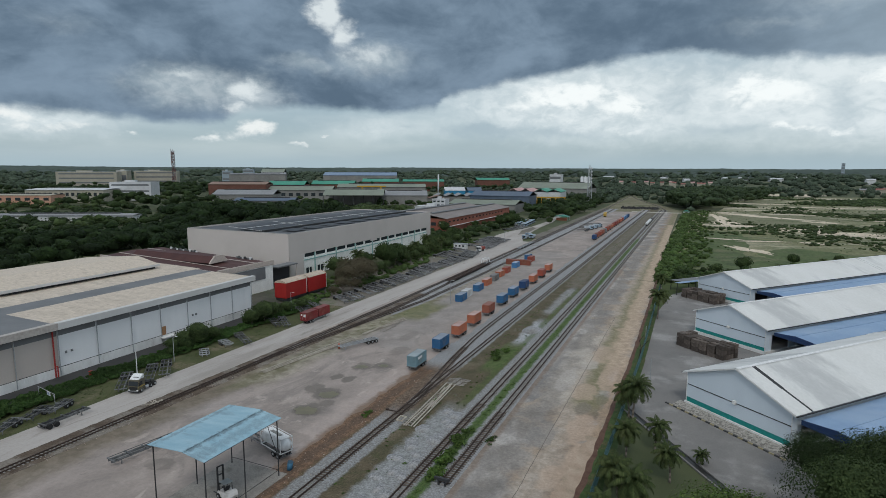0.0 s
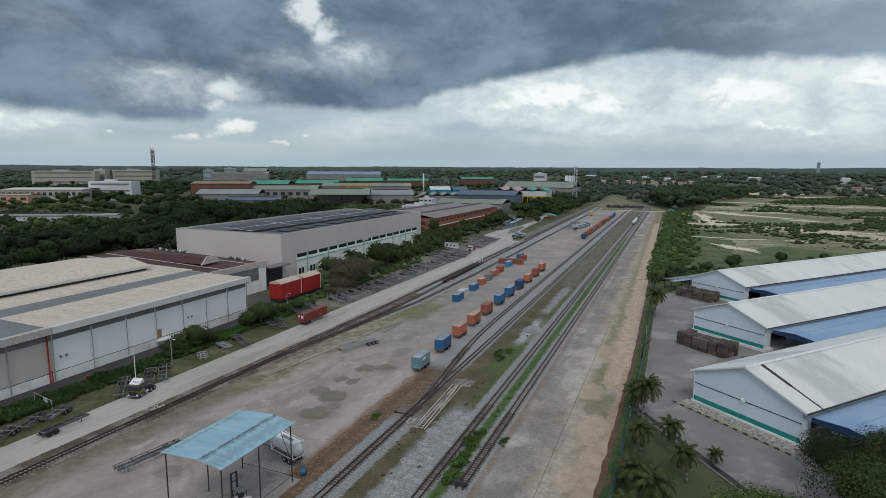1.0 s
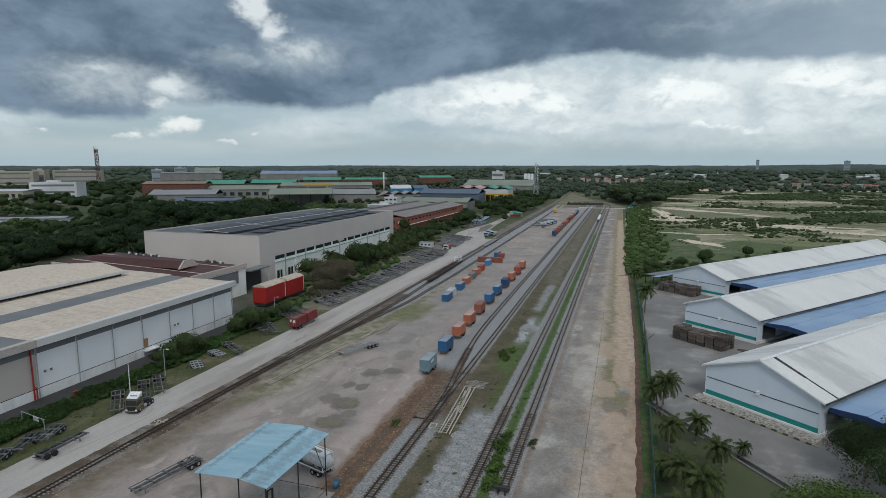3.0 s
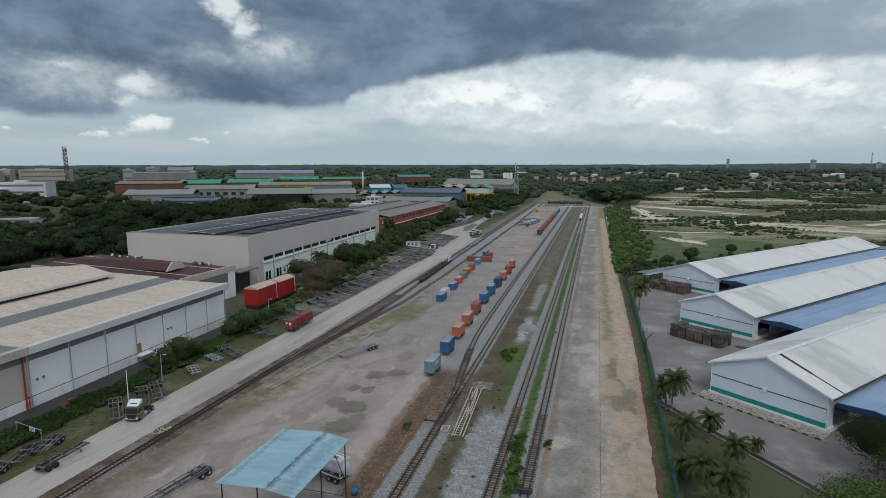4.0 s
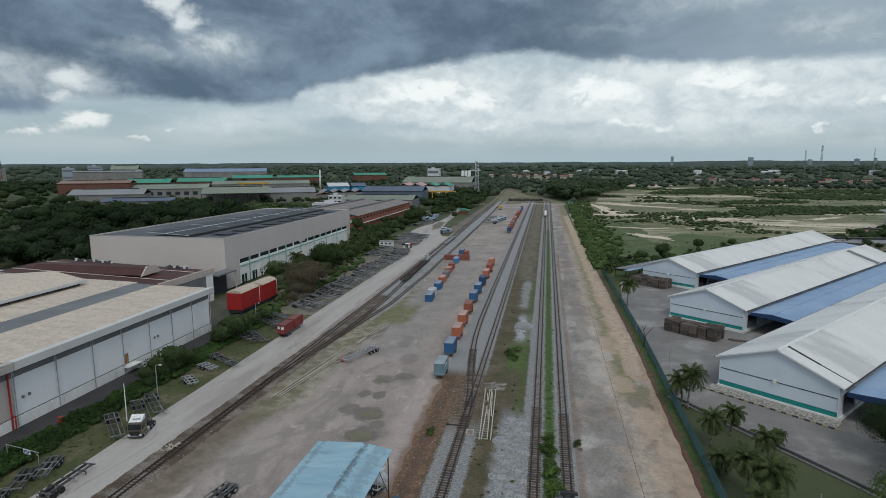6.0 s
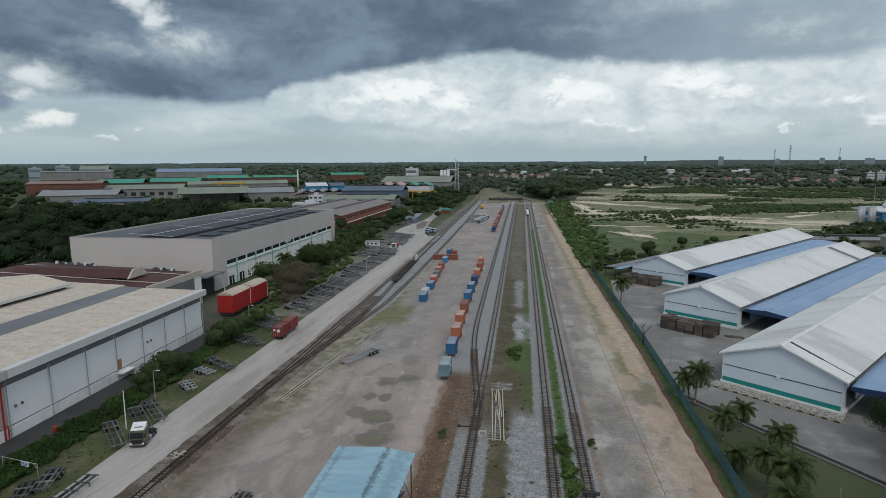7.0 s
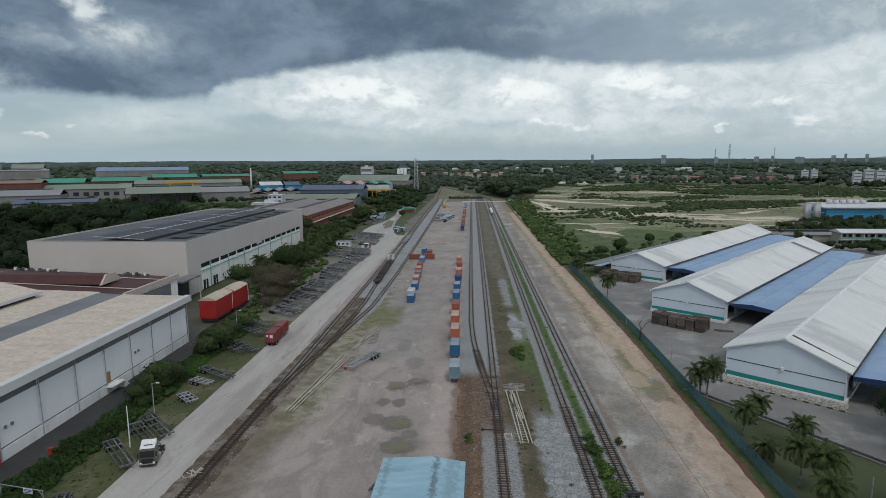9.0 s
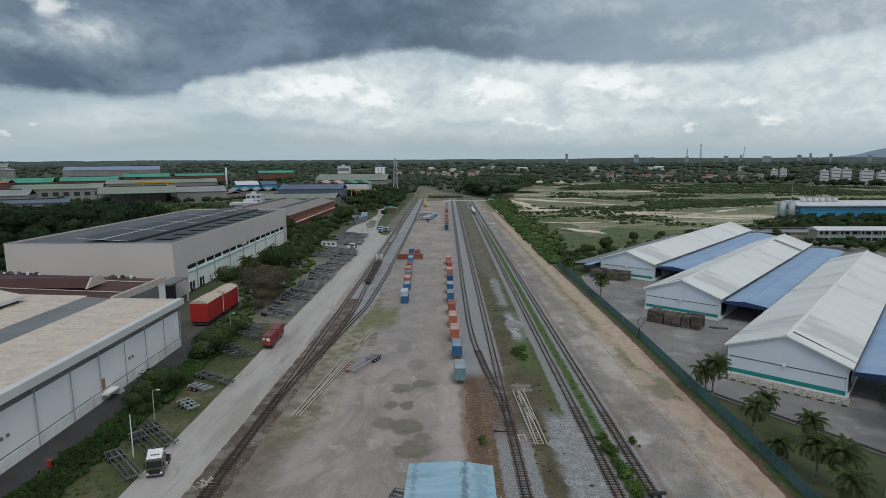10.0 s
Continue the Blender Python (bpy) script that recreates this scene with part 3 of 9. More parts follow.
M_chassis = surf("grimy_chassis_steel", (0.13, 0.135, 0.14), (0.07, 0.07, 0.07), 0.8, (0.22, 0.22, 0.22), 0.5, 0.6, rough=0.6, per_object=0.5)
M_black = plain("black_rubber", (0.022, 0.022, 0.022), 0.85)
M_darksteel = plain("dark_steel", (0.05, 0.05, 0.052), 0.55, 0.3)
M_white = surf("white_paint", (0.72, 0.73, 0.73), (0.62, 0.63, 0.63), 0.3, (0.45, 0.44, 0.42), 0.2, 0.4, rough=0.5, bump=0.04)
M_glass = plain("dark_glass", (0.02, 0.025, 0.03), 0.08)
M_window = plain("window_pane", (0.04, 0.05, 0.055), 0.1)
M_rustbed = surf("rusty_track_bed", (0.068, 0.048, 0.034), (0.108, 0.080, 0.058), 0.3, (0.21, 0.188, 0.162), 0.16, 0.8, fine=0.35, bscale=3.0, bump=0.35, cpos=0.44)
# distance haze mixed into the wall colour of the skyline blocks
M_hazy = plain("hazed_wall", (0.30, 0.36, 0.40), 0.9)
M_sleeper_dark = surf("oily_dark_sleeper", (0.045, 0.034, 0.027), (0.075, 0.055, 0.042), 1.2, rough=0.85, per_object=0.3)

# ---------------------------------------------------------------- ground, roads, tracks
def wob(y, seed, scale=0.12):
    return noise.noise((y * scale, seed * 7.3, 0.0)) + 0.5 * noise.noise((y * scale * 3.1, seed * 3.7, 5.0))


def fence_x(y):
    """x of the estate fence, which bends away to the west past the yard's middle."""
    return -6.2 - 0.0032 * abs(y - 100) - 0.0225 * max(0.0, y - 150)


def strip(name, xl, xr, y0, y1, z, mat, label, jit=0.5, step=3.0, seed=0.0, jscale=0.12, slope=-0.0155, along=None):
    """A surface that runs along the yard between two lines of x, with uneven edges, laid at height z with a rim down to the ground."""
    n = max(2, int((y1 - y0) / step) + 1)
    z += 0.0012 * seed
    vs, fs = [], []
    for i in range(n):
        y = y0 + (y1 - y0) * i / (n - 1)
        line = along(y) if along else slope * (y - 80)
        a, b = xl + line + jit * wob(y, seed + 1, jscale), xr + line + jit * wob(y, seed + 2, jscale)
        if b < a + 0.05:
            a = b = (a + b) / 2
        vs += [(a - z, y, -0.02), (a, y, z), (b, y, z), (b + z, y, -0.02)]
    for i in range(n - 1):
        for k in range(3):
            p = i * 4 + k
            fs.append((p, p + 1, p + 5, p + 4))
    g = Geo().add(vs, fs)
    return solid(name, g, mat, label)


def patch(name, cx, cy, rx, ry, z, mat, label, rz=0.0, n=40, rough_edge=0.25, seed=0.0):
    """A flat patch with an uneven outline."""
    vs = [(0, 0, z)]
    for i in range(n):
        t = 2 * math.pi * i / n
        r = 1 + rough_edge * (noise.noise((math.cos(t) * 1.6, math.sin(t) * 1.6, seed * 5.1)) + 0.6 * noise.noise((math.cos(t) * 5, math.sin(t) * 5, seed)))
        vs.append((rx * r * math.cos(t), ry * r * math.sin(t), z))
    fs = [(0, 1 + i, 1 + (i + 1) % n) for i in range(n)]
    return solid(name, Geo().add(vs, fs), mat, label, m=pose(cx, cy, 0, 0, 0, rz))


def sheet(name, pts, z, mat, label):
    return solid(name, Geo().add([(x, y, z) for x, y in pts], [tuple(range(len(pts)))]), mat, label)


def build_ground():
    g = Geo()
    R, K = 4700.0, 96
    vs = [(0, 600, 0)] + [(R * math.cos(2 * math.pi * i / K), 600 + R * math.sin(2 * math.pi * i / K), 0) for i in range(K)]
    g.add(vs, [(0, 1 + i, 1 + (i + 1) % K) for i in range(K)])
    solid("ground", g, M_land, "scrubby tropical land reaching to the horizon")
    # open field beyond the right-hand sheds
    sheet("ground_field", [(-14, 262), (-6, 262), (60, 300), (170, 400), (430, 560), (620, 800), (560, 1050), (250, 1250), (60, 1150), (20, 760), (-6, 700), (-18, 560)], 0.02, M_field,
          "open field of scrub grass with pale bare sand")
    strip("ground_yard", -96.3, -53.0, -60, 740, 0.03, M_yard, "compacted stony yard surface, damp and stained", 0.8, 4, 1)
    strip("road", -106.0, -96.0, -60, 372, 0.06, M_conc, "pale worn concrete yard road", 0.12, 4, 4, 0.08)
    sheet("road_spread", [(-99.8, 340), (-103.5, 366), (-109, 385), (-114, 410), (-119.5, 470), (-122, 520), (-135, 640), (-145, 700), (-151, 700), (-141, 640), (-128, 520), (-127.5, 470), (-133, 428), (-133.5, 398), (-124, 345), (-113, 296), (-108, 296)], 0.075, M_conc,
          "pale sandy concrete road spreading past the trailers")
    sheet("ground_verge_triangle", [(-119.8, 408), (-126.5, 440), (-126.2, 470), (-121, 462), (-116.5, 420)], 0.082, M_dirtdark, "scruffy earth triangle beside the road")
    strip("ground_dark_bank", -102.5, -94.5, 392, 735, 0.068, M_dirtdark, "dark earth bank between road and tracks", 1.2, 3, 4, 0.2)
    strip("ground_grass_verge", -117.5, -105.9, -60, 165, 0.05, M_grass, "short grass verge beside the concrete road", 0.5, 2, 6)
    strip("ground_dark_verge", -133.0, -105.9, 165, 375, 0.045, surf("oily_grassy_earth", (0.20, 0.178, 0.15), (0.14, 0.128, 0.10), 0.14, (0.075, 0.10, 0.038), 0.09, 0.8, fine=0.2), "oil-dark earth under the parked trailers", 0.9, 3, 7)
    sheet("ground_triple_ballast", [(-86.4, 160), (-84.4, 184), (-84.0, 215)] + [(-84.2 - 0.0155 * (y - 200) + 0.3 * wob(y, 31, 0.1), y) for y in range(230, 736, 12)]
          + [(-95.6 - 0.0165 * (y - 200) + 0.25 * wob(y, 32, 0.1), y) for y in range(734, 218, -12)] + [(-94.6, 205), (-91.5, 180)], 0.068, M_ballast, "grey ballast under the left-hand tracks")
    strip("ground_track_bed", -96.6, -90.8, -60, 196, 0.064, M_rustbed, "rust-brown bed of the left-hand track", 0.32, 0.8, 12, 0.5, slope=0.012)
    strip("ground_track_strip", -54.4, -25.8, -60, 735, 0.045, M_tracks, "stained ballast and weedy ground under the tracks", 0.9, 1.2, 14, 0.22)
    strip("ground_apron", -26.3, -9.0, 262, 690, 0.05, M_apron, "worn stained hardstanding beside the tracks", 0.3, 3, 21, slope=-0.022)
    edge = [(y, fence_x(y) - 2.3 + 0.35 * wob(y, 22, 0.2)) for y in range(-60, 264, 3)]
    sheet("ground_apron", [(lean(-26.3, y), y) for y in range(262, -61, -8)] + [(x, y) for y, x in edge], 0.074, M_apron, "worn stained hardstanding beside the tracks")
    strip("ground_red_cut", -2.6, -1.75, -60, 270, 0.09, M_redcut, "red earth cut along the fence", 0.3, 1.5, 23, 0.3, along=fence_x)
    strip("ground_fence_verge", -1.85, 0.9, -60, 262, 0.08, M_hedge_grass, "long grass growing under the fence", 0.3, 2, 24, along=fence_x)
    strip("ground_soil", -5.6, -2.5, -60, 101, 0.088, M_soil, "bare pinkish soil wedge beside the fence", 1.0, 0.6, 9, 0.42, along=lambda y: fence_x(y) + 0.045 * max(0.0, y - 78))
    sheet("ground_line_way", [(-112, 690), (-113, 760), (-119, 900), (-128, 1110), (-113, 1110), (-97, 1000), (-70, 900), (-48, 830), (-26, 745), (-12, 690)], 0.05,
          surf("grassy_line_bed", (0.13, 0.12, 0.065), (0.20, 0.18, 0.12), 0.05, (0.085, 0.10, 0.04), 0.03, 0.8, bscale=0.5, fine=0.3), "dry grassy ground round the line beyond the crossing")
    # fenced estate with three long sheds
    sheet("ground_estate", [(-6.3, -60), (-5.8, 60), (-5.6, 130), (-6.0, 165), (160, -60), (210, 330), (120, 362), (-10.5, 262)], 0.03, M_lawn, "rough lawn of the fenced estate")
    sheet("pavement_estate", [(-5.6, 117), (-1.5, 110.5), (12, 90.2), (34, 60), (70, 60), (150, 190), (170, 330), (100, 345), (8, 262), (-4, 236), (-6.6, 205), (-6.2, 185), (-5.6, 155)], 0.06, M_yardgrey,
          "grey worn concrete service yard")
    sheet("pavement_shelters", [(-150, 148), (-125, 148), (-125.5, 190), (-150, 192)], 0.058, surf("grassy_worn_asphalt", (0.060, 0.060, 0.046), (0.10, 0.092, 0.072), 0.15, (0.055, 0.07, 0.028), 0.1, 0.8, fine=0.2), "dark worn ground under the red shelters")
    # asphalt lane by the long left warehouse
    strip("road_lane", -129.5, -120.5, -60, 175, 0.05, M_asphalt, "dark asphalt lane along the warehouse wall", 0.4, 3, 26)
    for i, (x, y, rx, ry) in enumerate(((-65.2, 97.0, 2.0, 1.9), (-64.4, 88.2, 2.1, 2.0), (-68.4, 115.0, 1.4, 1.3), (-63.8, 117.9, 1.2, 1.1))):
        patch("water_puddle", x, y, rx, ry, 0.066 + 0.002 * i, M_puddle, "muddy olive puddle in the yard", seed=i + 9.1, rough_edge=0.45, n=110)
    # open slopes, dry flats and pale bare stretches on the field
    k = 0
    for x, y, rx, ry, m, rz in ((14, 390, 20, 120, M_meadow, -3), (60, 350, 50, 40, M_meadow, 15), (70, 645, 60, 85, M_tan, 0), (40, 1000, 60, 150, M_tan, -8), (160, 560, 80, 50, M_tan, 10), (220, 760, 110, 60, M_tan, 0), (330, 1000, 160, 80, M_tan, 0)):
        k += 1
        patch("ground_slope", x, y, rx, ry, 0.04 + 0.003 * k, m, "open stretch of the field", rz=rz, seed=k + 2.5, rough_edge=0.5, n=90)
    for x, y, rx, ry, rz in ((30, 393, 17, 5.5, -54), (26, 730, 14, 5, 10), (62, 684, 48, 9, -42), (104, 632, 18, 8, -20), (18, 640, 5, 52, 4), (26, 582, 10, 22, 10), (60, 556, 46, 6, -10), (104, 530, 42, 8, -8), (146, 480, 30, 6, -18), (66, 938, 54, 12, -1), (120, 1290, 90, 60, 4), (40, 1130, 26, 70, 0), (200, 548, 26, 5, 35), (262, 626, 40, 6, 32),
                             (330, 700, 60, 7, 28), (180, 880, 90, 9, 4), (260, 1160, 120, 18, 0), (410, 1330, 130, 24, -4), (240, 980, 60, 8, 8), (90, 780, 40, 6, 0)):
        k += 1
        patch("ground_sand", x, y, rx, ry, 0.06 + 0.003 * k, M_sand, "pale bare sand on the field", rz=rz, seed=k + 20.5, rough_edge=0.8, n=110)
    for i in range(30):
        y = RNG.uniform(420, 1100)
        x = RNG.uniform(2, 0.45 * y)
        k += 1
        patch("ground_sand", x, y, RNG.uniform(5, 26), RNG.uniform(1.5, 5), 0.06 + 0.003 * k, M_sand, "thin strip of pale bare sand on the field", rz=RNG.uniform(-25, 25), seed=k + 40.5, rough_edge=1.1, n=90)

build_ground()


def track_x(pts, y):
    for (y0, x0), (y1, x1) in zip(pts, pts[1:]):
        if y <= y1:
            t = (y - y0) / (y1 - y0)
            t = max(0.0, t)
            return x0 + (x1 - x0) * t
    return pts[-1][1]


def rail_geo(pts, off, y0, y1, step):
    """One rail along a line of (y, x), with the line's offset."""
    n = int((y1 - y0) / step) + 1
    prof = ((-0.15, -0.02), (0.15, -0.02), (0.06, 0.05), (0.06, 0.17), (-0.06, 0.17), (-0.06, 0.05))
    vs, fs = [], []
    for i in range(n + 1):
        y = y0 + (y1 - y0) * i / n
        x = sum(track_x(pts, y + d) for d in (-5, 0, 5)) / 3 + off
        vs += [(x + a, y, RAIL_Z + b) for a, b in prof]
    k = len(prof)
    for i in range(n):
        for j in range(k):
            fs.append((i * k + j, i * k + (j + 1) % k, (i + 1) * k + (j + 1) % k, (i + 1) * k + j))
    return Geo().add(vs, fs)


RAIL_Z = 0.20
SLEEPER = Geo().box(-1.0, 1.0, -0.11, 0.11, 0.0, 0.14).mesh("sleeper", M_sleeper)
SLEEPER_DARK = Geo().box(-1.0, 1.0, -0.12, 0.12, 0.0, 0.14).mesh("sleeper", M_sleeper_dark)
SLEEPER_PALE = Geo().box(-1.0, 1.0, -0.11, 0.11, 0.0, 0.14).mesh("sleeper", M_sleeper_c)


def track(label, pts, y0, y1, near, data=None, dim=None):
    """A single metre-gauge track; sleepers up to `near` are parts, the rest are joined."""
    data = data or SLEEPER
    t = thing("railway_track", label, "railway track")
    part("rail", rail_geo(pts, -0.535, y0, y1, 4.0), M_rail, t)
    part("rail", rail_geo(pts, 0.535, y0, y1, 4.0), M_rail, t)
    y, rest = y0, Geo()
    while y < y1:
        x = sum(track_x(pts, y + d) for d in (-5, 0, 5)) / 3
        jx, jy = RNG.uniform(-0.05, 0.05), RNG.uniform(-0.05, 0.05)
        if near[0] < y < near[1]:
            s = new("sleeper", data)
            s.parent = t
            s.matrix_basis = pose(x + jx, y + jy, 0.07, 0, 0, RNG.uniform(-1.5, 1.5))
        else:
            rest.box(x - 1 + jx, x + 1 + jx, y - 0.11, y + 0.11, 0.05, 0.125 if y > 135 else 0.19)
        y += 0.7
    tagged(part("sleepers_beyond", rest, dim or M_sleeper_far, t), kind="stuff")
    return t


def line_of(x80, y0=-60, y1=740):
    return [(y0, lean(x80, y0)), (y1, lean(x80, y1))]


T1, T2, T3C = line_of(-27.9, 74.5), line_of(-33.0), line_of(-46.4)
T3B = [(96, lean(-46.4, 96)), (106, lean(-46.6, 106)), (128, -49.9), (148, -51.9), (165, -52.7), (224, -53.9), (740, lean(-51.7, 740))]
TA = [(-60, -93.4), (110, -93.4), (176, -94.4), (242, -95.6), (294, -96.8), (392, -99.0), (740, -107.0)]
TC = [(104, -93.35), (118, -92.8), (143, -90.4), (161, -88.6), (184, -86.4), (240, -86.2), (345, -87.8), (456, -89.8), (740, -97.5)]
TB = [(136, -91.1), (150, -90.3), (187, -90.0), (221, -91.6), (267, -93.2), (349, -95.4), (413, -97.2), (740, -104.0)]
track("rusty metre-gauge siding ending at a buffer stop", T1, 75, 735, (75, 104))
track("rusty metre-gauge track on grey ballast", T2, -60, 735, (72, 106))
track("rusty metre-gauge track running through a turnout", T3C, -60, 735, (68, 112))
track("rusty metre-gauge track curving out of a turnout", T3B, 100, 735, (116, 140))
turnout = thing("turnout_timbers", "long weathered timbers under the turnout", "track")
for k in range(36):
    yt = 94.6 + k * 0.78
    xa, xb = track_x(T3B, yt) if yt > 98 else track_x(T3C, yt), track_x(T3C, yt)
    wide = (xb - xa) / 2 + 1.05
    tb = part("timber", Geo().box(-wide, wide, -0.12, 0.12, 0.0, 0.15), M_sleeper_dark if k < 16 else M_sleeper, turnout)
    tb.matrix_basis = pose((xa + xb) / 2 + RNG.uniform(-0.08, 0.08), yt, 0.075, 0, 0, RNG.uniform(-2, 2))
for off in (-0.35, 0.35):
    part("check_rail", Geo().bar((track_x(T3C, 104) + off, 104, 0.28), (track_x(T3C, 110) + off, 110, 0.28), 0.1, 0.16), M_rail, turnout)
    part("switch_blade", Geo().bar((lean(-46.4, 96) + off * 1.3, 96, 0.28), (track_x(T3B, 106) + off * 1.3, 106, 0.28), 0.1, 0.16), M_rail, turnout)
track("rust-stained metre-gauge track beside the concrete road", TA, -60, 735, (70, 112), SLEEPER_DARK)
track("rust-stained metre-gauge branch track", TC, 106, 735, (106, 150))
track("metre-gauge track with flat wagons standing on it", TB, 140, 735, (140, 176))
track("distant metre-gauge line leaving the yard", [(735, -107.0), (860, -112.5), (1100, -123.0)], 735, 1100, (0, 0))
track("distant metre-gauge line curving out of the yard", [(705, -36.0), (745, -40), (830, -57), (900, -75), (1000, -100), (1100, -119.5)], 705, 1100, (0, 0))

# ---------------------------------------------------------------- buildings
M_lwroof = surf("sandy_sheet_roof", (0.475, 0.405, 0.33), (0.555, 0.48, 0.395), 1.1, (0.37, 0.315, 0.26), 0.8, 0.6, per_object=0.06, rough=0.75, ribs=("Y", 0.9), rib_depth=0.5, fine=0.07, bscale=1.2)
M_lwgrey = surf("grey_sheet_roof", (0.13, 0.135, 0.14), (0.17, 0.175, 0.18), 0.1, rough=0.6, ribs=("Y", 0.9), fine=0.06)
M_lwwall = surf("pale_panel_wall", (0.72, 0.73, 0.74), (0.78, 0.785, 0.79), 0.1, (0.62, 0.63, 0.64), 0.08, 0.5, rough=0.7, fine=0.03, bump=0.03, stretch=(1, 1, 0.3))
M_lwbeige = surf("beige_panel_wall", (0.46, 0.41, 0.375), (0.50, 0.45, 0.41), 0.1, rough=0.75, fine=0.04)
M_plinth = surf("white_stained_plinth", (0.76, 0.76, 0.75), (0.64, 0.64, 0.62), 0.4, (0.36, 0.34, 0.31), 0.25, 0.35, rough=0.85, stretch=(1, 1, 0.4), fine=0.06)
M_fascia = surf("white_fascia", (0.56, 0.555, 0.545), (0.50, 0.495, 0.485), 0.15, rough=0.6, fine=0.03)
M_maroon = surf("maroon_roof_sheet", (0.050, 0.018, 0.016), (0.075, 0.027, 0.023), 0.2, rough=0.6, ribs=("X", 0.6))
M_hall = surf("grey_beige_render", (0.495, 0.452, 0.425), (0.53, 0.485, 0.457), 0.05, (0.45, 0.413, 0.386), 0.03, 0.5, rough=0.8, fine=0.03, bump=0.05)
M_hallroof = surf("dark_flat_roof", (0.075, 0.08, 0.085), (0.10, 0.105, 0.112), 0.05, (0.16, 0.165, 0.17), 0.04, 0.5, rough=0.6, fine=0.06)
M_solar = surf("solar_panel", (0.022, 0.024, 0.027), (0.034, 0.036, 0.04), 0.3, rough=0.45, fine=0.04)
M_cream = surf("cream_wall", (0.76, 0.76, 0.73), (0.82, 0.82, 0.79), 0.2, (0.62, 0.61, 0.58), 0.12, 0.5, rough=0.8, stretch=(1, 1, 0.3))
M_mint = plain("mint_green_trim", (0.26, 0.47, 0.43), 0.6)
M_shedwall = surf("pale_blue_wall", (0.57, 0.64, 0.70), (0.61, 0.68, 0.74), 0.12, (0.52, 0.585, 0.645), 0.07, 0.5, rough=0.75, fine=0.03, stretch=(1, 1, 0.35))
M_shedroof = surf("white_sheet_roof", (0.60, 0.60, 0.575), (0.66, 0.66, 0.64), 0.10, (0.40, 0.405, 0.40), 0.055, 0.75, rough=0.6, ribs=("Y", 0.5), rib_depth=0.5, fine=0.05, bscale=1.5, stretch=(0.35, 1.3, 1))
M_ridge = plain("white_ridge_cap", (0.74, 0.745, 0.74), 0.5)
M_teal = plain("teal_wall_band", (0.018, 0.26, 0.235), 0.65)
M_blueroof = surf("blue_sheet_roof", (0.20, 0.30, 0.45), (0.25, 0.36, 0.51), 0.15, (0.30, 0.38, 0.49), 0.08, 0.5, rough=0.55, ribs=("Y", 0.5), fine=0.06)
M_navy = plain("navy_fascia", (0.022, 0.05, 0.13), 0.5)
M_rubble = surf("rubble_stone", (0.24, 0.225, 0.20), (0.33, 0.31, 0.28), 1.5, rough=0.95, per_object=0.3)
# near-black colour that paints shade under eaves and in openings
M_shade_wall = plain("shade_dark_wall", (0.05, 0.05, 0.055), 0.9)
M_redtarp = surf("red_sheeting", (0.30, 0.014, 0.013), (0.36, 0.024, 0.020), 0.3, (0.25, 0.015, 0.015), 0.15, 0.5, rough=0.6, fine=0.05)
M_tarptop = surf("dusty_pale_sheeting", (0.42, 0.34, 0.265), (0.50, 0.43, 0.35), 0.25, (0.42, 0.22, 0.15), 0.15, 0.5, rough=0.8)
M_brick = surf("red_brick_wall", (0.22, 0.075, 0.05), (0.27, 0.10, 0.07), 0.3, rough=0.9)
M_brownroof = surf("weathered_brown_roof", (0.19, 0.165, 0.155), (0.24, 0.21, 0.195), 0.08, rough=0.7, ribs=("X", 1.0))


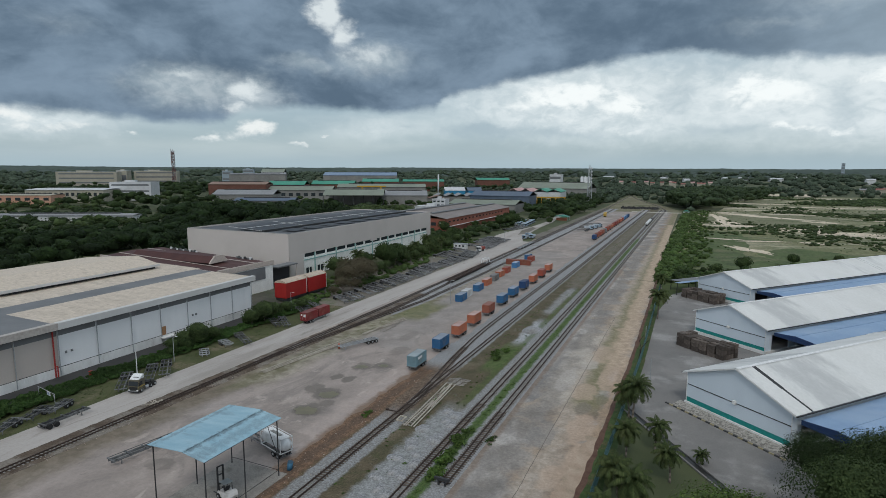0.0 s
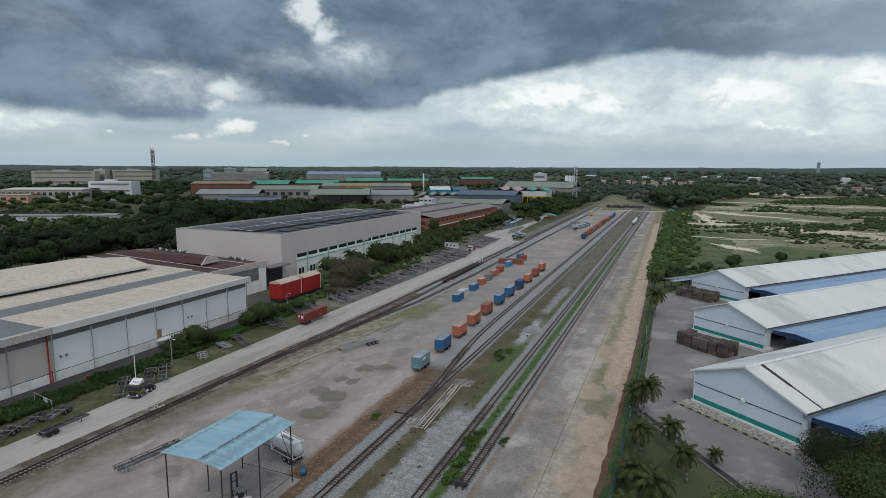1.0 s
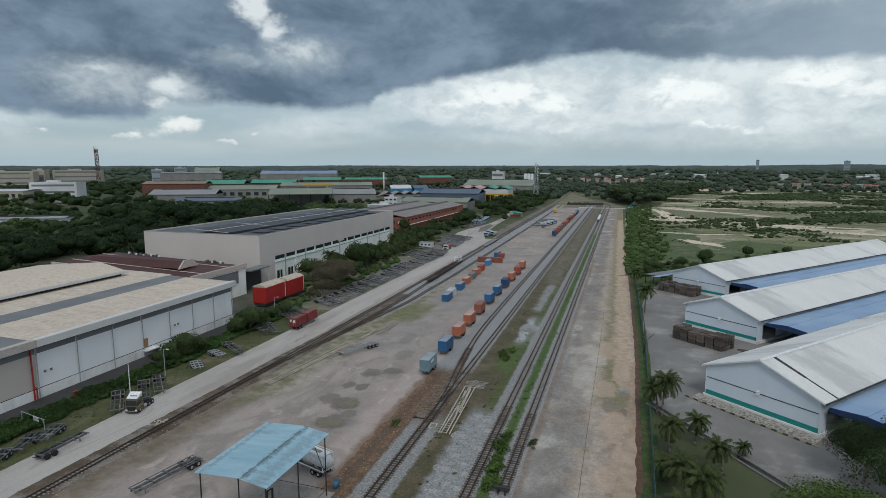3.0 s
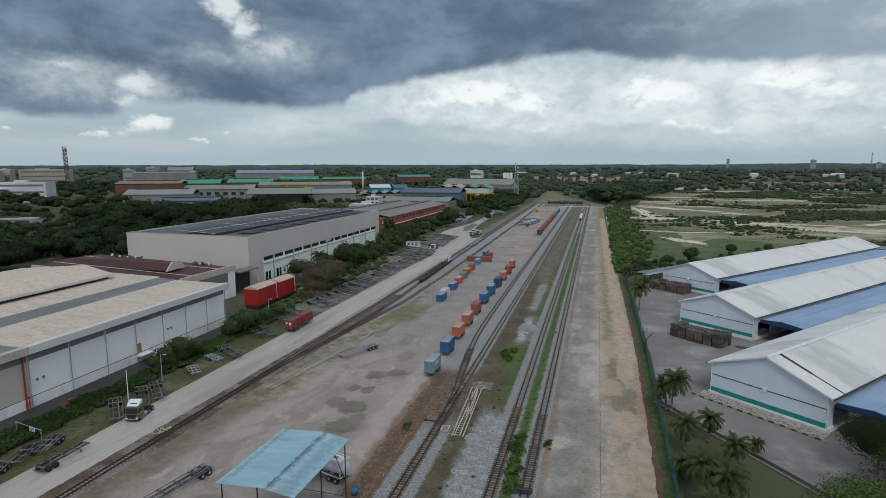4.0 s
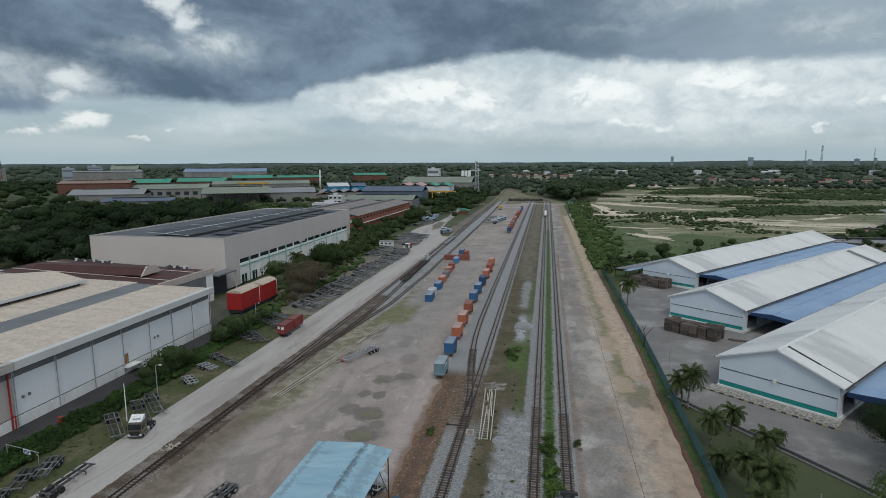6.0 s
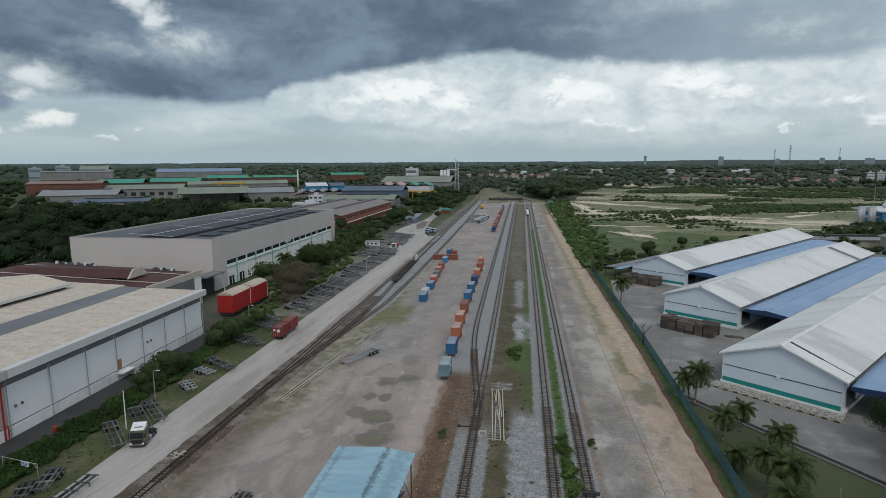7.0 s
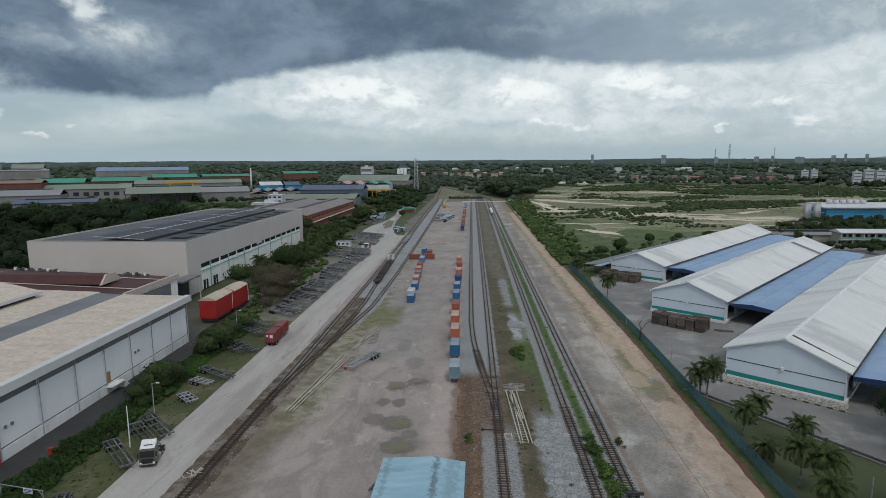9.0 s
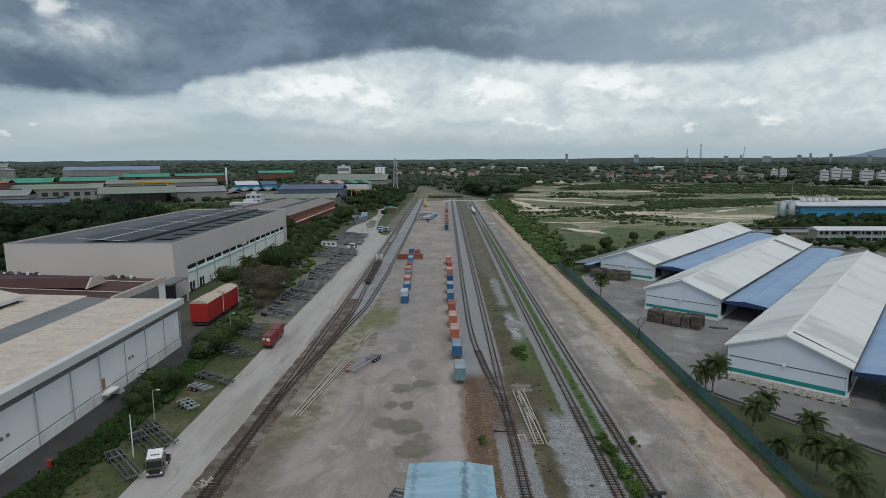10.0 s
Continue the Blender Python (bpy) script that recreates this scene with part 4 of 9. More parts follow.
def gable_shed(label, ox, oy, W, L, eave, ridge, base, slots, cross_bands, dark_band=None):
    """A long white-roofed shed, its front-left corner at ox, oy; local x runs across the front, y to the back."""
    t = thing("storage_shed", label, "warehouse", pose(ox, oy, 0, 0, 0, -40.2), group="estate sheds")
    h, th = W / 2, 0.25
    # walls with thickness, open doorway on the right side near the front
    part("front_wall", Geo().prism([(0, base), (W, base), (W, eave - 0.1), (h, ridge - 0.25), (0, eave - 0.1)], 0, th), M_shedwall, t)
    part("back_wall", Geo().prism([(0, base), (W, base), (W, eave - 0.1), (h, ridge - 0.25), (0, eave - 0.1)], L - th, L), M_shedwall, t)
    part("side_wall", Geo().box(0, th, th, L - th, base, eave - 0.12), M_shedwall, t)
    side = part("side_wall", Geo().box(W - th, W, th, 2.5, base, eave - 0.12).box(W - th, W, 9.5, L - th, base, eave - 0.12).box(W - th, W, 2.5, 9.5, 5.0, eave - 0.12), M_shedwall, t)
    part("plinth", Geo().box(-0.3, W + 0.3, -0.3, L + 0.3, 0.0, base), M_plinth, t)
    part("wall_band", Geo().box(-0.03, W + 0.03, -0.04, 0.0, base, base + 0.95), M_teal, t, "teal painted base band")
    part("conduit", Geo().box(0.2, W - 0.2, -0.06, 0.0, base + 3.6, base + 3.75), M_darksteel, t)
    lamp = part("wall_lamp", Geo().box(h - 0.3, h + 0.3, -0.5, -0.03, base + 3.5, base + 4.2), M_cream, t, "small boxed flood lamp")
    for x in (0.05, W - 0.05):
        part("downpipe", Geo().tube((x, -0.12, base), (x, -0.12, eave - 0.2), 0.08, n=6), M_white, t)
    # two roof slopes, each in sheets with gaps; raised dark strips paint the slots' shade
    oh, fo = 0.9, 0.6
    dz = (ridge - eave) / h * oh
    for sgn, sl in ((-1, slots[0]), (1, slots[1])):
        cuts = [-fo] + [c for s in sl for c in (s, s + 0.55)] + [L + fo]
        for a, b in zip(cuts[::2], cuts[1::2]):
            xe = -oh if sgn < 0 else W + oh
            part("roof_sheet", Geo().slab((xe, a, eave - dz), (h, a, ridge), (h, b, ridge), (xe, b, eave - dz), 0.14), M_shedroof, t)
        for s in sl:
            xe = -oh + 0.4 if sgn < 0 else W + oh - 0.4
            part("roof_slot", Geo().slab((xe, s - 0.15, eave - dz + 0.10), (h, s - 0.15, ridge + 0.06), (h, s + 0.7, ridge + 0.06), (xe, s + 0.7, eave - dz + 0.10), 0.3), M_darksteel, t, "raised dark strip painting a slot's shade")
        for c in cross_bands:
            for d in (0, 2.0):
                xe = -oh if sgn < 0 else W + oh
                part("roof_rib", Geo().slab((xe, c + d, eave - dz + 0.16), (h, c + d, ridge + 0.16), (h, c + d + 0.35, ridge + 0.16), (xe, c + d + 0.35, eave - dz + 0.16), 0.16), M_ridge, t)
    part("ridge_cap", Geo().prism([(h - 0.5, ridge - 0.05), (h, ridge + 0.14), (h + 0.5, ridge - 0.05)], -fo, L + fo), M_ridge, t)
    part("barge_board", Geo().prism([(-oh, eave - dz - 0.32), (h, ridge - 0.3), (W + oh, eave - dz - 0.32), (W + oh, eave - dz - 0.15), (h, ridge - 0.15), (-oh, eave - dz - 0.15)], -fo - 0.05, -fo + 0.08), M_ridge, t)
    part("gutter", Geo().box(W + oh - 0.05, W + oh + 0.2, -fo, L + fo, eave - dz - 0.3, eave - dz - 0.06), M_darksteel, t)
    part("gutter", Geo().box(-oh - 0.2, -oh + 0.05, -fo, L + fo, eave - dz - 0.3, eave - dz - 0.06), M_darksteel, t)
    if dark_band:
        a, b = dark_band
        part("roof_light_band", Geo().slab((W + oh - 0.1, a, eave - dz + 0.1), (h + 0.6, a, ridge - 0.1), (h + 0.6, b, ridge - 0.1), (W + oh - 0.1, b, eave - dz + 0.1), 0.08), M_lwgrey, t, "grey translucent band")
    return t


def canopy(label, ox, oy, W, L, front):
    """A low blue roof over the lane between two sheds."""
    t = thing("blue_canopy", label, "canopy", pose(ox, oy, 0, 0, 0, -40.2), group="blue lane roofs")
    r = W * 0.42
    part("roof_sheet", Geo().slab((0.2, front, 6.0), (r, front, 6.5), (r, L, 6.5), (0.2, L, 6.0), 0.1), M_blueroof, t)
    part("roof_sheet", Geo().slab((r, front, 6.5), (W - 0.2, front, 5.6), (W - 0.2, L, 5.6), (r, L, 6.5), 0.1), M_blueroof, t)
    part("ridge_cap", Geo().box(r - 0.2, r + 0.2, front, L, 6.48, 6.58), M_blueroof, t)
    part("fascia", Geo().prism([(0.2, 5.2), (W - 0.2, 4.8), (W - 0.2, 5.62), (r, 6.52), (0.2, 6.02)], front - 0.15, front), M_navy, t, "navy blue fascia board")
    for y in range(int(front) + 8, int(L), 12):
        part("post", Geo().box(W * 0.5 - 0.12, W * 0.5 + 0.12, y - 0.12, y + 0.12, 0.06, 6.2), M_darksteel, t)
    return t


gable_shed("white-roofed pale blue storage shed with teal base band", 5.1, 124.4, 22.4, 148, 7.35, 11.5, 0.9, ((), (3.6,)), (64,))
gable_shed("white-roofed pale blue storage shed with a grey roof band", 5.6, 182.7, 22.4, 145, 7.25, 11.2, 0.9, ((3.2,), ()), (82,), (118, 122))
gable_shed("white-roofed pale blue storage shed beside the field", 5.3, 240.2, 22.4, 147, 7.25, 11.1, 0.9, ((), ()), (80,))
U, V = Vector((0.764, -0.645, 0)), Vector((0.645, 0.764, 0))


def shed_point(o, a, b):
    p = Vector((o[0], o[1], 0)) + U * a + V * b
    return p.x, p.y


canopy("blue sheet roof over the lane between two sheds", *shed_point((5.6, 182.7), 23.1, 0), 14.0, 140, 2.0)
canopy("blue sheet roof over the lane between two sheds", *shed_point((5.3, 240.2), 23.1, 0), 14.0, 140, 2.0)
canopy("blue sheet roof with a navy fascia beside a shed", *shed_point((5.1, 124.4), 23.1, 0), 14.0, 140, 1.0)
low = thing("lean_to_roof", "low grey lean-to roof behind the far shed", "shelter", pose(*shed_point((5.3, 240.2), -12.5, -2), 0, 0, 0, -40.2))
part("roof_sheet", Geo().slab((0, 0, 4.0), (9, 0, 4.6), (9, 120, 4.6), (0, 120, 4.0), 0.12), M_lwgrey, low)
for k in range(0, 120, 10):
    part("post", Geo().box(0.3, 0.5, k + 0.5, k + 0.7, 0, 3.95), M_darksteel, low)
part("roof_sheet", Geo().slab((9.2, -7, 5.2), (12, -7, 5.4), (12, 16, 5.4), (9.2, 16, 5.2), 0.12), M_blueroof, low, "pale blue porch roof")
for k in (-6, 4, 15):
    part("post", Geo().box(9.4, 9.6, k, k + 0.2, 0, 5.1), M_darksteel, low)


TURNED = pose(-128.6, 107, 0, 0, 0, 1.3) @ pose(128.6, -107, 0)


def left_warehouse():
    t = thing("long_warehouse", "long pale warehouse with sand-coloured sheet roof and white fascia", "warehouse", TURNED)
    xw, y0, y1, z0, ze = -128.9, 20.0, 143.6, 1.0, 11.2
    bays = [20, 30, 40, 50, 60, 70, 79.5, 89, 98.5, 107.5, 116.8, 125.6, 134.5, 143.2]
    for a, b in zip(bays, bays[1:]):
        part("wall_panel", Geo().box(xw - 0.3, xw, a + 0.02, b - 0.02, z0 + 1.2, ze), M_lwwall if a > 78 else M_lwbeige, t)
    # dark strips on the wall paint the shade cast by the fascia
    for a, b in zip(bays, bays[1:]):
        part("louvre_band", Geo().box(xw - 0.1, xw + 0.05, a + 0.1, b - 0.1, ze - 1.5, ze - 0.02), M_lwgrey, t, "dark band painting the shade under the eaves")
    part("plinth", Geo().box(xw - 0.5, xw + 0.25, y0, y1, 0, z0 + 1.15), M_plinth, t, "white stained plinth")
    part("floor_line", Geo().box(xw - 0.2, xw + 0.06, y0, y1, z0 + 1.15, z0 + 1.3), M_darksteel, t)
    for b in bays[1:]:
        part("pipe", Geo().tube((xw + 0.35, b, 0.3), (xw + 0.35, b, ze + 0.2), 0.11, n=6), M_silver, t)
    part("fire_pipe", Geo().tube((xw + 0.4, 78.3, 0.2), (xw + 0.4, 78.3, ze), 0.17, n=6).tube((xw + 0.8, 78.6, 0.2), (xw + 0.8, 78.6, 2.8), 0.14, n=6).tube((xw + 0.4, 78.3, 2.8), (xw + 0.8, 78.6, 2.8), 0.12, n=6),
         plain("red_pipe_paint", (0.32, 0.03, 0.025), 0.5), t, "red fire main pipe")
    # fascia and gutter, deeper part nearest the yard
    part("fascia", Geo().box(xw - 0.2, xw + 1.3, y0 - 0.5, 79.2, ze + 0.15, ze + 1.75), plain("beige_fascia", (0.46, 0.42, 0.39)), t, "beige fascia")
    part("fascia", Geo().box(xw - 0.2, xw + 1.3, 79.2, y1 + 0.8, ze + 0.15, ze + 1.75), M_fascia, t, "white fascia")
    # eaves underside coloured near-black as if in deep shade
    part("soffit", Geo().box(xw - 0.2, xw + 1.2, y0, y1, ze + 0.02, ze + 0.14), M_shade_wall, t)
    # roof: lower slope, grey strip, upper slope, raised monitor
    xs = (xw + 1.1, -146.6, -154.0, -167.0, -183.0, -206.0)
    zs = (ze + 1.5, 13.0, 13.2, 13.6, 14.0, 13.2)
    ya, yb = y0 - 0.3, y1 + 0.6
    def sheets(xa, za, xb, zb, y_0, y_1, cols):
        """Overlapping roof sheets between two lines of the slope."""
        rows = int((y_1 - y_0) / 1.9)
        for i in range(cols):
            f0, f1 = i / cols, (i + 1) / cols + 0.01
            p0, p1 = (xa + (xb - xa) * f0, za + (zb - za) * f0 - 0.012 * (i % 2)), (xa + (xb - xa) * f1, za + (zb - za) * f1 - 0.012 * (i % 2))
            for j in range(rows):
                a, b = y_0 + (y_1 - y_0) * j / rows, y_0 + (y_1 - y_0) * (j + 1) / rows
                part("roof_sheet", Geo().slab((p1[0], a, p1[1]), (p0[0], a, p0[1]), (p0[0], b, p0[1] + 0.012), (p1[0], b, p1[1] + 0.012), 0.08), M_lwroof, t)

    sheets(xs[0], zs[0], xs[1], zs[1], 79, yb, 6)
    part("roof_sheet", Geo().slab((xs[2], ya, zs[2]), (xs[0], ya, zs[0] - 0.02), (xs[0], 79, zs[0] - 0.02), (xs[2], 79, zs[2]), 0.15), M_lwgrey, t, "dark grey roof sheets")
    part("roof_sheet", Geo().slab((xs[2], 79, zs[2]), (xs[1], 79, zs[1]), (xs[1], yb, zs[1]), (xs[2], yb, zs[2]), 0.15), M_lwgrey, t, "grey roof light strip")
    for a, b in zip(xs[2:5], xs[3:6]):
        i = xs.index(a)
        if i == 2:
            sheets(a, zs[i], b, zs[i + 1], 79, yb + 2, 3)
            part("roof_sheet", Geo().slab((b, ya, zs[i + 1]), (a, ya, zs[i]), (a, 79, zs[i]), (b, 79, zs[i + 1]), 0.15), M_lwroof, t)
        else:
            part("roof_sheet", Geo().slab((b, ya, zs[i + 1]), (a, ya, zs[i]), (a, yb + 2, zs[i]), (b, yb + 2, zs[i + 1]), 0.15), M_lwroof, t)
    # monitor: gabled raised strip; a near-black wall paints the shaded gap under it
    part("roof_monitor", Geo().prism([(-165.4, 15.2), (-165.4, 14.5), (-202, 14.5), (-202, 15.2), (-175.7, 17.4)], 88, 139.0), M_lwroof, t, "raised roof monitor with a gable end")
    part("monitor_wall", Geo().box(-201, -166.6, 89, 138.3, 13.0, 14.5), M_shade_wall, t)
    part("monitor_trim", Geo().box(-165.5, -165.1, 87.8, 139.1, 14.4, 15.15), M_fascia, t)
    # end walls and back
    part("end_wall", Geo().prism([(xw - 0.3, 0.5), (xw - 0.3, ze + 0.4), (-183, 14.3), (-207, 13.0), (-207, 0.5)], y1 - 0.3, y1), M_lwwall, t)
    part("end_wall", Geo().prism([(xw - 0.3, 0.5), (xw - 0.3, ze + 0.4), (-183, 14.3), (-207, 13.0), (-207, 0.5)], y0, y0 + 0.3), M_lwwall, t)
    part("back_wall", Geo().box(-207, -206.7, y0, y1, 0.5, 13), M_lwwall, t)
    # side door with timber leaf
    d = part("side_door", Geo().box(xw, xw + 0.12, 107.9, 109.2, 2.2, 4.6), plain("orange_timber", (0.36, 0.20, 0.10), 0.7), t, "orange-brown timber door leaf")
    part("landing", Geo().box(xw, xw + 1.8, 107.2, 111.5, 1.6, 1.85), M_plinth, t)
    for i in range(5):
        part("step", Geo().box(xw + 0.2, xw + 1.6, 111.5 + i * 0.35, 111.9 + i * 0.35, 0, 1.6 - i * 0.32), M_plinth, t)
    for y in (81, 82.4, 118.5, 119.8):
        part("vent", Geo().box(xw, xw + 0.3, y, y + 0.4, 5.2, 5.7), M_lwgrey, t)
    return t


left_warehouse()


def annex():
    """Lower maroon-roofed block between the warehouse and the tall hall."""
    t = thing("maroon_roof_annex", "low cream annex with a maroon roof and white parapet", "building")
    part("wall", Geo().box(-214, -151.0, 150.0, 150.3, 0.0, 10.4).box(-151.3, -151.0, 150.3, 178.5, 0.0, 10.4).box(-214, -213.7, 150.3, 178.5, 0.0, 10.4).box(-213.7, -151.3, 178.2, 178.5, 0.0, 10.4), M_cream, t)
    part("roof_sheet", Geo().slab((-213.5, 150.4, 13.2), (-151.4, 150.4, 10.9), (-151.4, 164, 11.6), (-213.5, 164, 13.9), 0.15), M_maroon, t)
    part("roof_sheet", Geo().slab((-213.5, 164, 13.9), (-151.4, 164, 11.6), (-151.4, 178.2, 11.0), (-213.5, 178.2, 13.3), 0.15), M_maroon, t)
    part("parapet", Geo().box(-151.4, -150.6, 149.8, 178.8, 10.0, 11.9), plain("cream_pink_parapet", (0.52, 0.45, 0.40)), t)
    part("parapet", Geo().prism([(-214, 12.6), (-151, 10.4), (-151, 11.4), (-214, 13.7)], 149.5, 150.2), bpy.data.materials["cream_pink_parapet"], t)
    part("roof_rib", Geo().slab((-213, 157, 13.75), (-152, 157, 11.5), (-152, 157.6, 11.5), (-213, 157.6, 13.75), 0.12), bpy.data.materials["cream_pink_parapet"], t)
    part("roof_rib", Geo().slab((-213, 170.5, 13.85), (-152, 170.5, 11.6), (-152, 171.1, 11.6), (-213, 171.1, 13.85), 0.12), bpy.data.materials["cream_pink_parapet"], t)
    part("roof_monitor", Geo().prism_x([(157.5, 12.6), (160, 14.9), (164, 14.9), (166.5, 12.8)], -206, -163.2), M_maroon, t)
    part("monitor_end", Geo().prism_x([(157.2, 12.4), (160, 15.2), (164, 15.2), (166.8, 12.6)], -163.2, -162.6), bpy.data.materials["cream_pink_parapet"], t)
    # upright grey panel, added in place of a lean-to roof
    part("grey_wall", Geo().box(-151.0, -150.8, 153, 174, 5.0, 9.6), M_lwgrey, t)
    for i in range(26):
        x = -206 + i * 0.95 if i < 17 else -168 + (i - 17) * 1.0
        part("cooling_unit", Geo().box(x, x + (0.55 if i % 3 else 0.8), 176.2, 176.8, 11.2 - 0.036 * (x + 151), 11.8 - 0.036 * (x + 151) + 0.35 * (i % 3 == 0)), M_white if i % 4 == 0 else M_chassis, t)
    # link porch beside the hall
    p = thing("link_porch", "grey porch linking the annex and the hall", "shelter")
    part("porch_roof", Geo().box(-155.5, -150.5, 181, 193.5, 8.0, 8.5), M_lwgrey, p)
    # back wall coloured near-black for the porch's shaded inside
    part("porch_wall", Geo().box(-155.5, -155.2, 181, 193.5, 0.0, 8.0), M_shade_wall, p)
    part("porch_post", Geo().box(-150.9, -150.6, 192.8, 193.4, 0.0, 8.0), M_hall, p)
    return t


annex()


def hall():
    t = thing("tall_factory_hall", "tall grey-beige factory hall with a dark solar roof", "factory")
    x0, x1, y0, y1, H = -214.5, -155.2, 193.6, 338.0, 20.5
    sk = -0.02

    def xr(y):
        return x1 + sk * (y - y0)
    zc = 10.6
    part("upper_wall", Geo().add([(x0, y0, 0.5), (x1, y0, 0.5), (x1, y0, H), (x0, y0, H), (x0, y0 + 0.4, 0.5), (x1 - 0.4, y0 + 0.4, 0.5), (x1 - 0.4, y0 + 0.4, H), (x0, y0 + 0.4, H)],
                                 [(0, 1, 2, 3), (7, 6, 5, 4), (3, 2, 6, 7), (0, 3, 7, 4), (1, 5, 6, 2), (0, 4, 5, 1)]), M_hall, t)
    part("upper_wall", Geo().add([(x1, y0, zc), (xr(y1), y1, zc), (xr(y1), y1, H), (x1, y0, H), (x1 - 0.4, y0 + 0.4, zc), (xr(y1) - 0.4, y1, zc), (xr(y1) - 0.4, y1, H), (x1 - 0.4, y0 + 0.4, H)],
                                 [(0, 1, 2, 3), (7, 6, 5, 4), (3, 2, 6, 7), (0, 3, 7, 4), (1, 5, 6, 2), (0, 4, 5, 1)]), M_hall, t)
    part("corner_wall", Geo().box(x1 - 0.45, x1 - 0.02, y0 + 0.4, y0 + 10, 0.5, zc), M_hall, t)
    part("corner_wall", Geo().box(xr(y1) - 0.45, xr(y1) - 0.02, y1 - 5, y1, 0.5, zc), M_hall, t)
    part("back_wall", Geo().box(x0, xr(y1), y1, y1 + 0.4, 0.5, H).box(x0 - 0.4, x0, y0, y1, 0.5, H), M_hall, t)
    part("roof", Geo().slab((x0 + 0.4, y0 + 0.4, H - 0.5), (x1 - 0.4, y0 + 0.4, H - 0.5), (xr(y1) - 0.4, y1, H - 0.5), (x0 + 0.4, y1, H - 0.5), 0.3), M_hallroof, t)
    part("parapet_cap", Geo().box(x0, x1, y0 - 0.1, y0 + 0.5, H, H + 0.15), plain("pale_cap", (0.33, 0.33, 0.33)), t)
    # solar arrays, white walkway lines between
    for i in range(9):
        for j, (xa, xb) in enumerate(((-181, -172.5), (-190.5, -182))):
            a, b = 197 + i * 14.8, 197 + i * 14.8 + 13.2
            part("solar_panel", Geo().slab((xa, a, H + 0.9 + 0.5 * j), (xb, a, H + 0.35 + 0.5 * j), (xb, b, H + 0.35 + 0.5 * j), (xa, b, H + 0.9 + 0.5 * j), 0.08), M_solar, t)
        part("solar_panel", Geo().slab((-168.5, 205 + i * 13.5, H + 0.25), (-161, 205 + i * 13.5, H - 0.1), (-161, 214 + i * 13.5, H - 0.1), (-168.5, 214 + i * 13.5, H + 0.25), 0.08), M_solar, t)
    part("walkway", Geo().box(-181.8, -181.35, 196, 331, H + 1.0, H + 1.12), M_ridge, t)
    for i in range(10):
        part("walkway", Geo().slab((-191, 195.6 + i * 14.8, H + 1.55), (-172, 195.6 + i * 14.8, H + 0.45), (-172, 196.1 + i * 14.8, H + 0.45), (-191, 196.1 + i * 14.8, H + 1.55), 0.06), M_lwgrey if i % 2 else M_fascia, t)
    part("array_edge", Geo().box(-172.6, -171.9, 197, 330, H - 0.4, H + 0.5), M_darksteel, t)
    # recessed lower facade: cream bays, mint columns and beams, dark strip windows
    bay = 8.6
    n = int((y1 - 5 - y0 - 10) / bay)
    for i in range(n):
        a = y0 + 10 + i * bay
        xa = xr(a) - 0.4
        part("bay_wall", Geo().box(xa - 0.3, xa, a, a + bay - 0.02, 0.5, 7.6).box(xa - 0.3, xa, a, a + 1.2, 7.6, zc), M_cream, t)
        part("strip_window", Geo().box(xa - 0.25, xa - 0.1, a + 1.2, a + bay, 8.9, zc), M_window, t, "dark high strip window")
        part("sill_beam", Geo().box(xa, xa + 0.25, a, a + bay, 7.5, 7.9), M_mint, t)
        part("column", Geo().box(xa, xa + 0.3, a - 0.35, a + 0.35, 0.5, zc), M_mint if i % 2 else M_cream, t)
        part("vent_panel", Geo().box(xa - 0.28, xa - 0.02, a + 1.2, a + bay, 7.9, 8.9), M_cream, t)
        if i in (0, 1, 3):
            part("hall_door", Geo().box(xa, xa + 0.08, a + 2.2, a + 4.0, 0.5, 4.0).box(xa, xa + 0.08, a + 4.6, a + 6.0, 0.5, 4.0), M_window, t)
    part("canopy_box", Geo().box(xr(270) - 0.1, xr(270) + 0.35, 262, 268, 9.8, 12.6), M_hall, t)
    return t


hall()


def red_shelter(x, y, w, d):
    t = thing("red_sheeted_shelter", "tall red sheeted storage shelter with dusty pale top", "shelter", pose(x, y, 0.6, 0, 0, 1.0), group="red shelters")
    part("skirt", Geo().box(-w / 2 + 0.3, w / 2 - 0.3, 0.3, d - 0.3, 0, 1.2), M_darksteel, t)
    part("sheeting", Geo().box(-w / 2, w / 2, 0, d, 1.0, 6.6), M_redtarp, t)
    part("sheeting_top", Geo().prism([(-w / 2 - 0.1, 6.55), (w / 2 + 0.1, 6.55), (w / 2 - 0.5, 7.1), (0, 7.6), (-w / 2 + 0.5, 7.1)], -0.1, d + 0.1), M_tarptop, t, "dusty pale sheeting top")
    for yy in (d,):
        part("strap", Geo().box(w / 2, w / 2 + 0.08, yy - 0.1, yy + 0.1, 1.0, 6.6), M_ridge, t)
    return t


red_shelter(-132.4, 161.0, 5.2, 12.0)
red_shelter(-132.2, 174.0, 5.2, 11.0)


